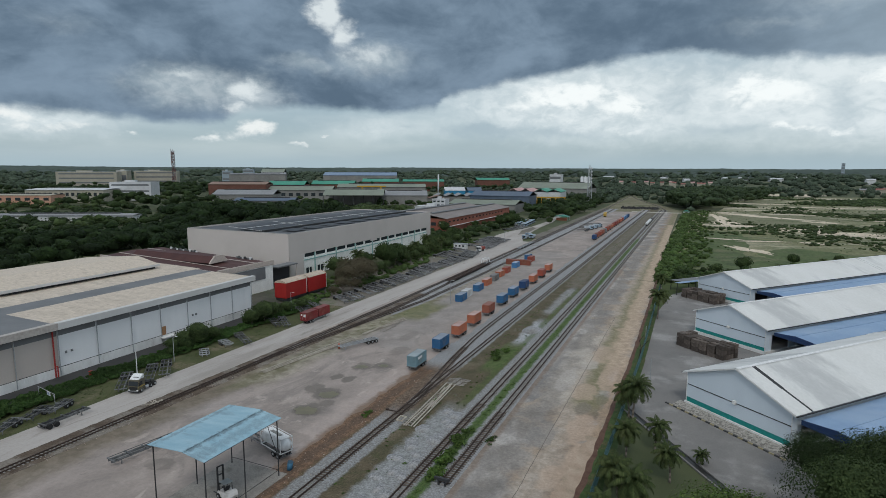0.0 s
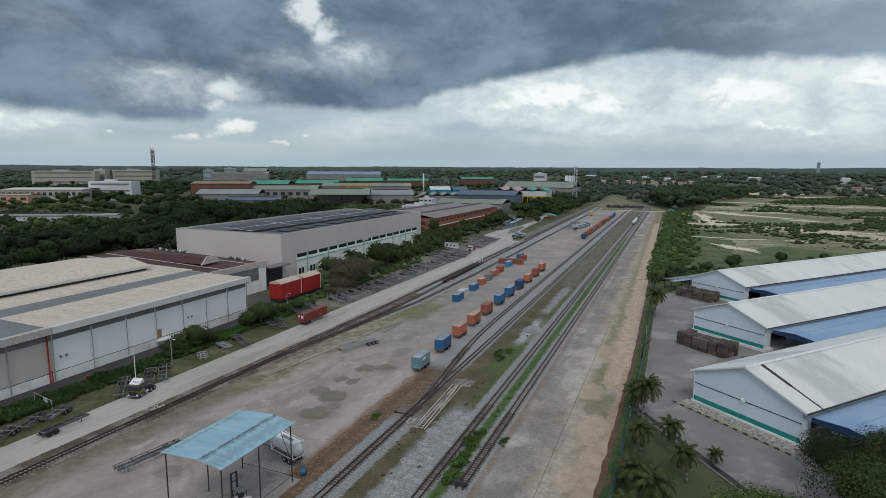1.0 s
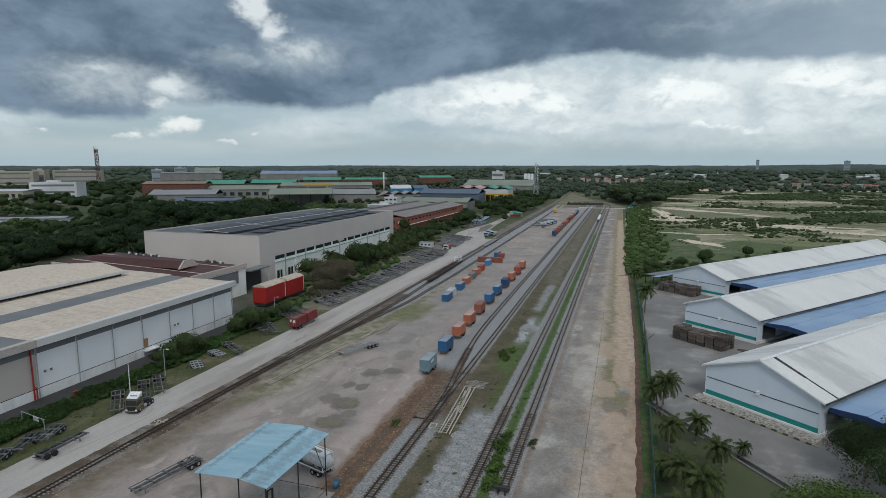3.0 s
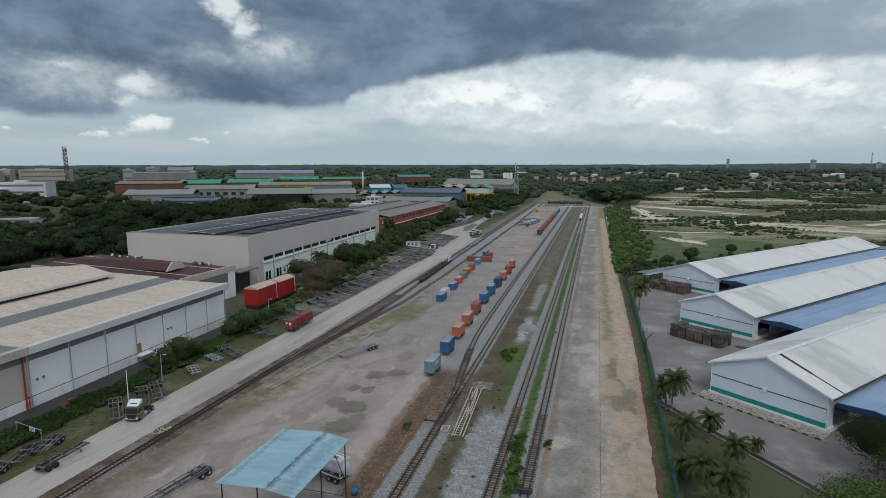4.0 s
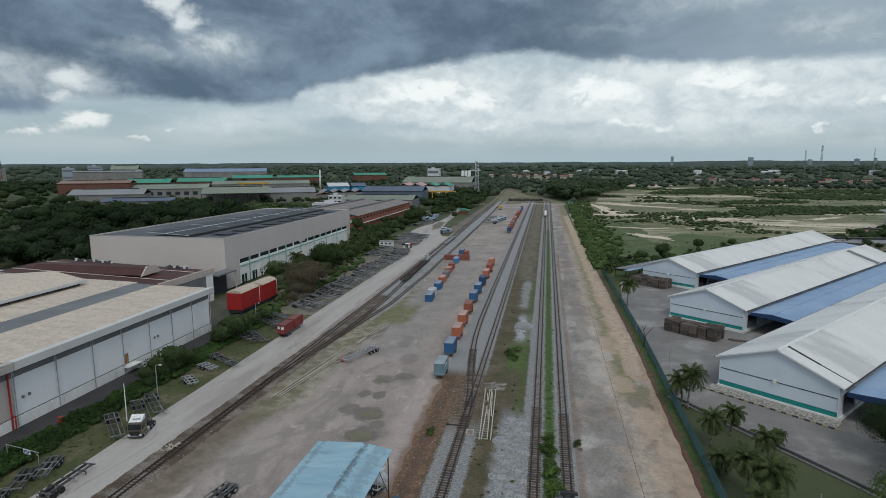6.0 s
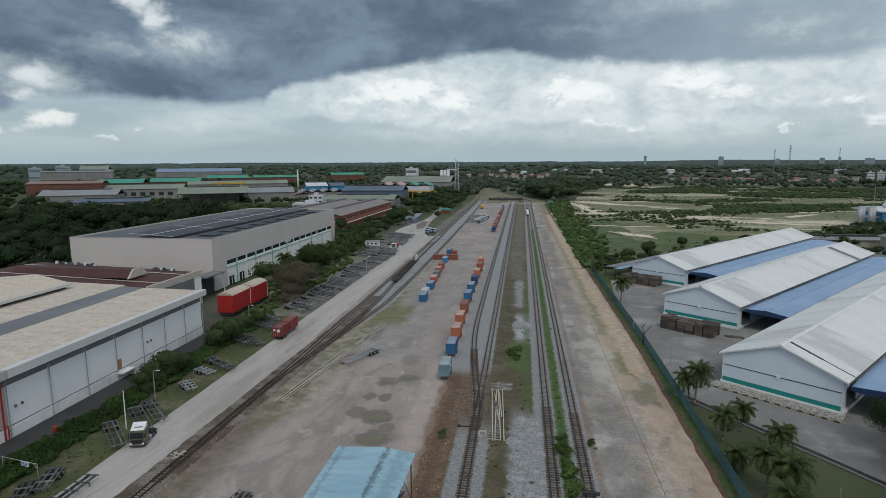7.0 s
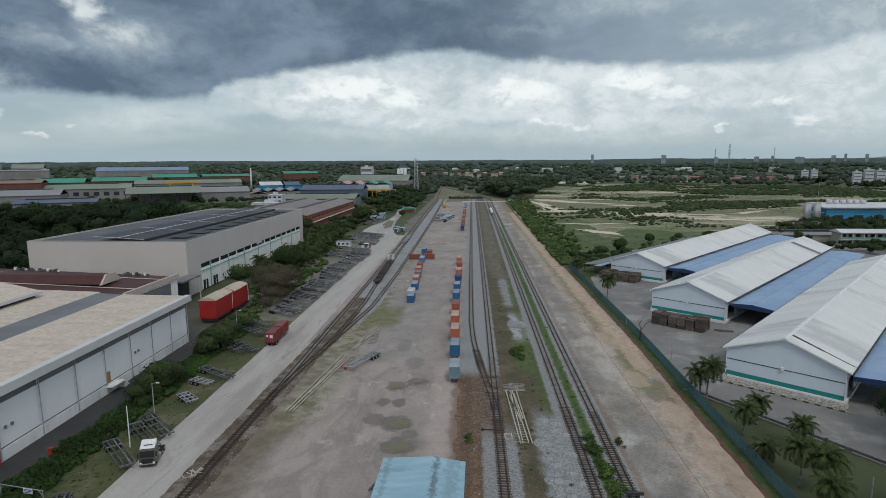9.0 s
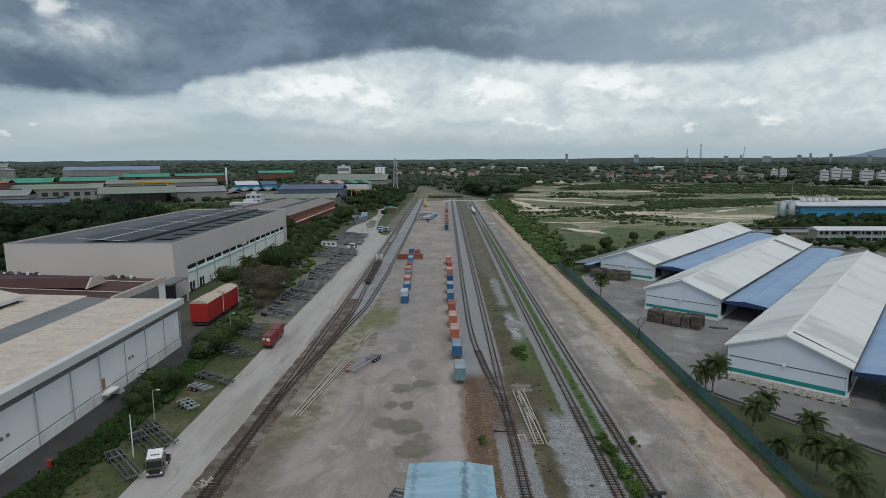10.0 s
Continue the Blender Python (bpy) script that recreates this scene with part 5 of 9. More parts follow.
def brick_block():
    t = thing("brick_factory", "long red-brick factory with brown ridged roofs", "factory")
    x0, x1, y0, y1 = -236.0, -174.0, 398.0, 552.0
    part("wall", Geo().box(x1 - 0.4, x1, y0, y1, 0, 10.5), M_brick, t)
    part("wall", Geo().box(x0, x1 - 0.4, y0, y0 + 0.4, 0, 10.5), M_brick, t)
    part("wall", Geo().box(x0, x0 + 0.4, y0 + 0.4, y1, 0, 10.5).box(x0, x1, y1, y1 + 0.4, 0, 10.5), M_brick, t)
    w = (x1 - x0) / 2
    for k in range(2):
        a = x0 + k * w
        part("roof_sheet", Geo().prism([(a - 0.6, 10.5), (a + w / 2, 13.4), (a + w + 0.6, 10.5), (a + w + 0.6, 10.7), (a + w / 2, 13.7), (a - 0.6, 10.7)], y0 - 1, y1 + 1), M_brownroof, t)
        part("ridge_vent", Geo().prism([(a + w / 2 - 2.0, 13.6), (a + w / 2 - 2.0, 14.3), (a + w / 2, 14.7), (a + w / 2 + 2.0, 14.3), (a + w / 2 + 2.0, 13.6)], y0 + 6, y1 - 6), M_lwgrey, t)
    for i in range(16):
        part("window", Geo().box(x1, x1 + 0.06, y0 + 5 + i * 8.2, y0 + 9 + i * 8.2, 7.4, 8.4), M_window, t)
    for i in range(9):
        part("window", Geo().box(x0 + 4 + i * 6.5, x0 + 8 + i * 6.5, y0 - 0.06, y0, 5.0, 7.5), M_cream if i % 3 == 2 else M_window, t)
    part("canopy_strip", Geo().box(x1, x1 + 1.5, y0 + 2, y1 - 2, 4.2, 4.4), M_ridge, t)
    return t


brick_block()

# ---------------------------------------------------------------- things in the yard
def heading(dx, dy):
    """The turn that carries the local y axis onto (dx, dy)."""
    return math.degrees(math.atan2(-dx, dy))


def corrugated(x, y0, y1, z0, z1, pitch=0.28, depth=0.045, side=1):
    """A ribbed sheet in the plane x."""
    g = Geo()
    n = int((y1 - y0) / pitch)
    ys = []
    for i in range(n):
        a = y0 + (y1 - y0) * i / n
        p = (y1 - y0) / n
        ys += [(a, 0), (a + p * 0.35, 0), (a + p * 0.5, depth), (a + p * 0.85, depth)]
    ys.append((y1, 0))
    vs = [(x - side * d, y, z) for y, d in ys for z in (z0, z1)]
    fs = [(2 * i, 2 * i + 2, 2 * i + 3, 2 * i + 1) for i in range(len(ys) - 1)]
    return g.add(vs, fs)


PAINTS = {}


def paint(name, col):
    if name not in PAINTS:
        dark = tuple(k * 0.75 for k in col)
        dull = tuple(0.5 * k + 0.5 * m for k, m in zip(col, (0.20, 0.14, 0.10)))
        PAINTS[name] = surf(name + "_container_paint", col, dark, 0.5, dull, 0.35, 0.55, rough=0.6, fine=0.06, bump=0.05, per_object=0.12)
    return PAINTS[name]


COLS = {"grey_blue": (0.16, 0.26, 0.30), "blue": (0.03, 0.12, 0.26), "orange": (0.41, 0.135, 0.075), "brown": (0.26, 0.085, 0.055), "navy": (0.02, 0.06, 0.16),
        "light_blue": (0.07, 0.20, 0.40), "white": (0.55, 0.57, 0.58), "rust": (0.30, 0.07, 0.045), "grey": (0.17, 0.17, 0.17), "maroon": (0.20, 0.03, 0.03)}


def container(colour, length=6.06, logo=False):
    """A shipping container on its base at the origin; y runs along it, the doors at the far end."""
    col = COLS[colour]
    mat = paint(colour, col)
    top = paint(colour + "_faded_top", tuple(min(0.75, 0.55 * k + 0.24) for k in col)) if colour in ("grey_blue", "blue", "orange", "white", "light_blue") else paint(colour + "_top", tuple(k * 0.8 + 0.03 for k in col))
    W, H = 1.22, 2.59
    t = thing("shipping_container", colour.replace("_", "-") + " steel shipping container with ribbed sides on a trailer", "container", group="stored containers")
    part("floor_frame", Geo().box(-W, W, 0, length, 0.0, 0.16), mat, t)
    part("side_panel", corrugated(-W + 0.02, 0.1, length - 0.1, 0.16, H - 0.1, side=-1), mat, t)
    part("side_panel", corrugated(W - 0.02, 0.1, length - 0.1, 0.16, H - 0.1, side=1), mat, t)
    part("front_panel", Geo().box(-W + 0.05, W - 0.05, 0.08, 0.12, 0.16, H - 0.1), mat, t)
    part("roof", Geo().box(-W + 0.03, W - 0.03, 0.05, length - 0.05, H - 0.1, H - 0.03), top, t, "sun-faded roof sheet")
    for x in (-W + 0.61, W - 0.61):
        d = part("door", Geo().box(x - 0.58, x + 0.58, length - 0.08, length - 0.02, 0.18, H - 0.12), mat, t)
        for k in (-0.3, 0.3):
            part("lock_rod", Geo().tube((x + k, length + 0.02, 0.2), (x + k, length + 0.02, H - 0.14), 0.025, n=5), M_silver, d)
    for x in (-W + 0.06, W - 0.06):
        for y in (0.06, length - 0.06):
            part("corner_post", Geo().box(x - 0.06, x + 0.06, y - 0.06, y + 0.06, 0, H), mat, t)
        part("top_rail", Geo().box(x - 0.05, x + 0.05, 0.06, length - 0.06, H - 0.1, H), mat, t)
    if logo:
        part("logo_patch", Geo().box(W + 0.0, W + 0.02, 1.2, 3.4, 1.5, 2.1), M_white, t, "white painted patch")
        part("logo_patch", Geo().box(-0.95, -0.15, length + 0.05, length + 0.06, 1.3, 2.1), M_white, t, "white painted patch")
        part("logo_patch", Geo().box(0.3, 0.8, length + 0.05, length + 0.06, 1.6, 2.2), M_white, t, "white painted patch")
    return t


def wheel_pair(t, x, y, r=0.5, w=0.55):
    a = part("wheel", Geo().tube((x - w / 2, y, r), (x + w / 2, y, r), r, n=14), M_black, t)
    part("rim", Geo().tube((x - w / 2 - 0.01, y, r), (x + w / 2 + 0.01, y, r), r * 0.5, n=10), M_silver, a)


def trailer(length, axles, label, mat=None, deck=1.12, group="parked trailers", lite=False):
    """A skeletal container trailer: front end at the origin, wheels towards +y."""
    mat = mat or M_chassis
    t = thing("skeletal_trailer", label, "trailer", group=group)
    for x in (-0.5, 0.5):
        part("main_beam", Geo().box(x - 0.07, x + 0.07, 0, length, deck - 0.42, deck), mat, t)
    n = 5 if length > 8 else 4
    for i in range(n):
        y = 0.2 + (length - 0.4) * i / (n - 1)
        part("cross_member", Geo().box(-1.2, 1.2, y - 0.1, y + 0.1, deck - 0.16, deck + 0.02), mat, t)
    for x in () if lite else (-1.18, 1.18):
        part("side_rail", Geo().box(x - 0.04, x + 0.04, 0.2, length - 0.2, deck - 0.12, deck - 0.02), mat, t)
    for i in range(axles):
        y = length - 0.9 - 1.3 * i
        for x in (-0.9, 0.9):
            if lite:
                part("wheel", Geo().tube((x - 0.28, y, 0.5), (x + 0.28, y, 0.5), 0.5, n=12), M_black, t)
            else:
                wheel_pair(t, x, y)
        part("axle", Geo().tube((-0.9, y, 0.5), (0.9, y, 0.5), 0.07, n=6), M_darksteel, t)
        if not lite:
            part("suspension", Geo().box(-0.6, -0.4, y - 0.4, y + 0.4, 0.5, deck - 0.4).box(0.4, 0.6, y - 0.4, y + 0.4, 0.5, deck - 0.4), M_darksteel, t)
    for x in (-0.6, 0.6):
        part("landing_leg", Geo().box(x - 0.07, x + 0.07, 1.5, 1.64, 0, deck - 0.4), mat, t)
    part("bumper", Geo().box(-1.15, 1.15, length - 0.05, length + 0.05, 0.45, 0.6), mat, t)
    return t


def placed(t, x, y, rz, z=0.06):
    t.matrix_basis = pose(x, y, z, 0, 0, rz)
    return t


LONG = placed(trailer(11.5, 2, "empty skeletal trailer, grey steel"), -105.6, 78.2, heading(-7.9, 7.5))
SHORT = placed(trailer(6.6, 2, "short skeletal trailer under a container"), lean(-55.2, 117), 117.2, 1.0)
placed(trailer(12.3, 3, "silver three-axle skeletal trailer in the yard", M_silver), -80.7, 123.4, heading(5.0, 12.0))
DOLLY = placed(trailer(5.6, 2, "short grey trailer on the verge", M_silver), -107.7, 103.0, heading(-5.6, 4.8))

row = [("grey_blue", -55.7, 117.4), ("blue", -56.3, 132.6), ("orange", -56.9, 146.6), ("orange", -57.5, 160.0), ("brown", -57.9, 174.0), ("blue", -58.4, 189.6), ("blue", -58.7, 203.4), ("navy", -58.8, 217.8),
       ("orange", -59.1, 232.4), ("rust", -59.3, 247.0), ("orange", -60.1, 262.4)]
made = {}


def place_container(colour, x, y, rz, z, label="", logo=False):
    key = (colour, logo)
    if key not in made:
        made[key] = container(colour, logo=logo)
        made[key].matrix_basis = pose(x, y, z, 0, 0, rz)
        ob = made[key]
    else:
        ob = copy_thing(made[key], pose(x, y, z, 0, 0, rz))
    if label:
        tagged(ob, label)
    return ob


for i, (c, x, y) in enumerate(row):
    rz = 0.9 + RNG.uniform(-0.8, 0.8)
    place_container(c, x, y, rz, 1.2, logo=(i == 0))
    if i == 0:
        placed(SHORT, x, y - 0.3, rz)
    else:
        copy_thing(SHORT, pose(x, y - 0.3, 0.06, 0, 0, rz))
left_row = [("blue", -74.2, 189.2, 0), ("white", -75.0, 196.4, 0), ("blue", -75.1, 209.0, 0), ("orange", -75.9, 221.0, 0), ("grey", -76.3, 231.5, 0), ("orange", -77.2, 241.5, 0), ("rust", -77.6, 252.0, 0),
            ("light_blue", -78.3, 268.5, 0), ("brown", -85.5, 279.0, 90), ("brown", -79.0, 279.6, 90), ("blue", -80.0, 296.0, 0), ("rust", -76.6, 290.0, 0)]
for c, x, y, turn in left_row:
    place_container(c, x, y, (-90 if turn else 1.0) + RNG.uniform(-1, 1), 0.05, c.replace("_", "-") + " shipping container standing on the yard")
far_cols = ("navy", "brown", "rust", "brown", "grey", "rust", "brown", "orange", "rust", "maroon", "brown", "rust", "orange", "rust", "light_blue", "blue", "blue", "navy")
for k in range(18):
    y = 398 + k * 12.2
    place_container(far_cols[k], lean(-57.9, y), y, 0.9, 1.2, far_cols[k].replace("_", "-") + " shipping container in the far row")
    copy_thing(SHORT, pose(lean(-57.9, y), y - 0.3, 0.06, 0, 0, 0.9))

# semi-trailer with two maroon containers on the road
semi = copy_thing(LONG, pose(-105.4, 139.0, 0.06, 0, 0, heading(0.4, -17)))
semi.matrix_basis = pose(-105.9, 152.6, 0.06, 0, 0, heading(0.3, -12))
tagged(semi, "loaded skeletal trailer parked on the concrete road", "trailer")
for yy in (146.0, 152.6):
    place_container("maroon", -105.6 - 0.03 * (yy - 140), yy, heading(0.3, -12), 1.2, "maroon shipping container with white painted patches", True)

# empty trailers on the verge and in the dark rows
for x, y, dx, dy in ((-105.4, 84.6, -8.2, 8.0), (-104.9, 88.6, -9.6, 8.8), (-105.4, 115.8, -10.4, 6.6), (-109.8, 133.4, -9.3, 6.4), (-107.3, 134.4, -9.9, 8.6),
                     (-110.3, 148.0, -9.6, 7.2), (-111.2, 151.5, -8.8, 6.8), (-112.2, 157.0, -9.0, 6.0)):
    copy_thing(LONG, pose(x, y, 0.06, 0, 0, heading(dx, dy)))
for x, y, dx, dy in ((-108.4, 60.4, -3.5, 7.0), (-107.9, 64.2, -2.6, 6.2), (-107.4, 54.6, -3.0, 6.0)):
    tagged(copy_thing(SHORT, pose(x, y, 0.06, 0, 0, heading(dx, dy))), "short empty grey trailer on the grass verge")
placed(trailer(8.9, 2, "skeletal trailer at the edge of the road", lite=True), -103.2, 69.2, heading(0.3, -9.0))
copy_thing(DOLLY, pose(-108.6, 112.4, 0.06, 0, 0, heading(-4.8, 2.2)))
copy_thing(LONG, pose(-79.3, 57.0, 0.06, 0, 0, heading(2.1, 12.3)))
DARK = trailer(11.5, 2, "dark grimy skeletal trailer in a parked row", surf("dark_chassis", (0.12, 0.123, 0.126), (0.19, 0.193, 0.196), 0.6, (0.23, 0.23, 0.23), 0.4, 0.6, rough=0.6, per_object=0.6), lite=True)
DARK.matrix_basis = pose(-108.5, 168.5, 0.06, 0, 0, heading(-9.6, 6.2))
y = 171.5
while y < 372:
    if not (178 < y < 183 or 306 < y < 322):
        copy_thing(DARK, pose(-107.5 - 0.07 * max(0, y - 285) + RNG.uniform(-2.0, 0.6), y, 0.045, 0, 0, heading(-9.6, 5.2 + RNG.uniform(-0.8, 0.8))))
        if RNG.random() < 0.8 and y > 268:
            copy_thing(DARK, pose(-119.0 - 0.05 * max(0, y - 285) + RNG.uniform(-1.5, 0.6), y + 6.2, 0.045, 0, 0, heading(-9.6, 5.2 + RNG.uniform(-0.8, 0.8))))
    y += RNG.uniform(2.9, 3.7)
for k in range(9):
    copy_thing(DARK, pose(-88.5 + RNG.uniform(-1, 1), 452 + k * 8, 0.06, 0, 0, heading(9.6, 3.5)))
for k in range(7):
    copy_thing(DARK, pose(-129 + RNG.uniform(-2, 2), 432 + k * 5, 0.0, 0, 0, heading(-9.6, 4.5)))


M_stripe = plain("yellow_stripe", (0.50, 0.36, 0.05), 0.5)


def truck(label, cab_mat, deflector=True, load=None):
    """A tractor unit: front bumper at the origin, the rear towards +y."""
    t = thing("tractor_truck", label, "truck", group="trucks")
    cab = part("cab", Geo().prism_x([(0.05, 0.75), (0.0, 1.6), (0.25, 2.85), (0.55, 3.05), (2.2, 3.05), (2.25, 0.75)], -1.22, 1.22), cab_mat, t)
    part("windscreen", Geo().prism_x([(-0.01, 1.75), (0.19, 2.7), (0.25, 2.7), (0.05, 1.75)], -1.08, 1.08), M_glass, cab)
    for x in (-1.23, 1.23):
        part("side_window", Geo().box(x - 0.01, x + 0.01, 0.55, 1.4, 1.8, 2.6), M_glass, cab)
        part("mirror", Geo().box(x + (0.02 if x > 0 else -0.22), x + (0.22 if x > 0 else -0.02), 0.1, 0.2, 1.8, 2.5), M_black, cab)
        part("headlight", Geo().box(x * 0.78 - 0.18, x * 0.78 + 0.18, -0.06, 0.03, 0.72, 0.95), M_white, t)
    part("bumper", Geo().box(-1.22, 1.22, -0.1, 0.3, 0.35, 0.62), M_darksteel, t, "dark front bumper")
    part("bumper_trim", Geo().box(-1.2, 1.2, -0.12, -0.1, 0.62, 0.74), M_silver, t, "silver trim bar")
    part("cab_stripe", Geo().box(-1.24, 1.24, 0.06, 2.2, 1.42, 1.54), M_stripe, cab, "yellow stripe")
    part("grille", Geo().box(-0.9, 0.9, -0.03, 0.06, 0.85, 1.5), M_black, t)
    if deflector:
        part("deflector", Geo().prism_x([(0.4, 3.04), (1.9, 3.85), (2.15, 3.85), (2.15, 3.04)], -1.1, 1.1), M_white, t, "white roof wind deflector")
        for k in range(3):
            part("visor_bar", Geo().box(-0.55 + k * 0.45, -0.2 + k * 0.45, 0.9, 1.1, 3.36, 3.45), M_darksteel, t)
    for x in (-0.42, 0.42):
        part("chassis_beam", Geo().box(x - 0.08, x + 0.08, 1.5, 6.4, 0.6, 0.9), M_darksteel, t)
    part("fifth_wheel", Geo().box(-0.5, 0.5, 4.2, 5.4, 0.9, 1.1), M_black, t)
    part("fuel_tank", Geo().tube((1.0, 2.4, 0.65), (1.0, 3.4, 0.65), 0.32, n=10), M_silver, t)
    for y in (1.1, 4.2, 5.5):
        for x in (-0.98, 0.98):
            wheel_pair(t, x, y, 0.5, 0.34 if y < 2 else 0.6)
    if load:
        part("load_body", Geo().prism([(-1.2, 1.1), (1.2, 1.1), (1.25, 2.6), (-1.25, 2.6)], 2.5, 7.6), load, t)
    return t


M_truckwhite = plain("white_truck_paint", (0.66, 0.67, 0.66), 0.4)
M_truckyel = plain("black_yellow_cab_paint", (0.10, 0.09, 0.06), 0.4)
TRUCK = truck("white-capped dark tractor truck on the verge", M_truckyel)
TRUCK.matrix_basis = pose(-103.2, 79.4, 0.06, 0, 0, heading(-1.9, 6.4))
TRUCK2 = truck("white truck with a red tipper body", M_truckwhite, False, paint("red", (0.30, 0.05, 0.035)))
TRUCK2.matrix_basis = pose(-114.2, 312.0, 0.06, 0, 0, heading(0.5, 7))
LORRY = truck("white box lorry with a red cab behind the annex", paint("red", (0.30, 0.05, 0.035)), False, M_truckwhite)
LORRY.matrix_basis = pose(-270.0, 196.5, 0.0, 0, 0, heading(-2, 12))
MIX = truck("white and blue concrete-mixer truck in a parked row", plain("pale_blue_truck", (0.35, 0.47, 0.58), 0.4), False, paint("pale_drum", (0.5, 0.55, 0.6)))
MIX.matrix_basis = pose(-131.0, 466.0, 0.0, 0, 0, 40)
for k in range(1, 9):
    copy_thing(MIX, pose(-131 - (k % 2) * 6.5 - k * 0.6, 466 + k * 5.2, 0.0, 0, 0, RNG.uniform(30, 55)))
for x, y, dx, dy in ((-107.8, 383.0, 0.2, 7), (-104.5, 389.0, 0.2, 7), (-109.5, 396, 0.5, 7)):
    tagged(copy_thing(MIX, pose(x, y, 0.06, 0, 0, heading(dx, dy))), "pale blue and white truck parked on the road")
for k in range(3):
    copy_thing(MIX, pose(-76 + k * 1.5, 470 + k * 11, 0.03, 0, 0, 70))


# tall blue-roofed shelter over the working bay
def tall_shelter():
    t = thing("tall_shelter", "tall open shelter with a faded blue sheet roof", "shelter")
    x0, x1, y0, y1, z = -62.2, -52.4, 52.0, 66.3, 9.5
    xr = x0 + (x1 - x0) * 0.66
    m = surf("faded_blue_roof", (0.23, 0.38, 0.46), (0.31, 0.46, 0.53), 0.35, (0.15, 0.21, 0.24), 0.2, 0.75, rough=0.6, ribs=("Y", 0.45), fine=0.06, stretch=(0.4, 1.6, 1), zones=(
        (xr + 0.15, 0.3, 0.25, 2.2, 1.6, (0.09, 0.13, 0.15), (0.15, 0.21, 0.24), 40, 80, 0.85, 0.0), (x1 - 1.2, 0.8, 0.6, 5.0, 1.2, (0.14, 0.20, 0.23), (0.20, 0.30, 0.35), 40, 80, 0.55, 0.0), (x0 + 0.4, 0.3, 0.3, 3.5, 1.5, (0.14, 0.19, 0.21), (0.18, 0.26, 0.30), 40, 80, 0.6, 0.0)))
    part("roof_sheet", Geo().slab((x0 - 0.5, y0 - 0.5, z + 0.38), (xr, y0 - 0.5, z + 0.8), (xr, y1 + 0.5, z + 0.8), (x0 - 0.5, y1 + 0.5, z + 0.38), 0.06), m, t)
    part("roof_sheet", Geo().slab((xr - 0.1, y0 - 0.5, z + 0.73), (x1 + 0.5, y0 - 0.5, z + 0.15), (x1 + 0.5, y1 + 0.5, z + 0.15), (xr - 0.1, y1 + 0.5, z + 0.73), 0.06), m, t)
    for x, e in ((x0, z + 0.4), (x1, z + 0.12)):
        for y in (y0, (y0 + y1) / 2, y1):
            part("post", Geo().box(x - 0.065, x + 0.065, y - 0.065, y + 0.065, 0, e - 0.02), M_darksteel, t)
        part("eave_beam", Geo().box(x - 0.08, x + 0.08, y0, y1, e - 0.35, e - 0.05), M_darksteel, t)
    for y in (y0, (y0 + y1) / 2, y1):
        part("rafter", Geo().bar((x0, y, z + 0.3), (xr, y, z + 0.66), 0.09).bar((xr, y, z + 0.66), (x1, y, z + 0.05), 0.09), M_darksteel, t)
    part("brace", Geo().bar((x1, y1, 3.2), (x1 - 2.4, y1, z - 0.3), 0.07), M_darksteel, t)
    part("side_rail", Geo().bar((x1, y0, 1.1), (x1, y1, 1.1), 0.06), M_darksteel, t)
    part("side_rail", Geo().bar((x0, y1, 1.1), (x1, y1, 1.1), 0.06), M_darksteel, t)
    return t


tall_shelter()
slab = solid("pavement_bay", Geo().box(-63.2, -51.6, 51, 67.4, -0.02, 0.09), surf("stained_bay_concrete", (0.22, 0.205, 0.185), (0.27, 0.25, 0.225), 0.3, (0.12, 0.11, 0.09), 0.25, 0.7), "stained concrete slab under the shelter")
drum = thing("blue_drum", "blue plastic drum lying by the shelter post", "drum", pose(-52.2, 68.6, 0.05, 0, 0, 30))
part("body", Geo().tube((0, 0, 0), (0.2, 0, 1.3), 0.45, n=12), plain("blue_plastic", (0.05, 0.16, 0.27), 0.5), drum, smooth=True)
part("lid", Geo().tube((0.2, 0, 1.3), (0.21, 0, 1.36), 0.47, n=12), plain("dark_lid", (0.03, 0.08, 0.13), 0.5), drum)


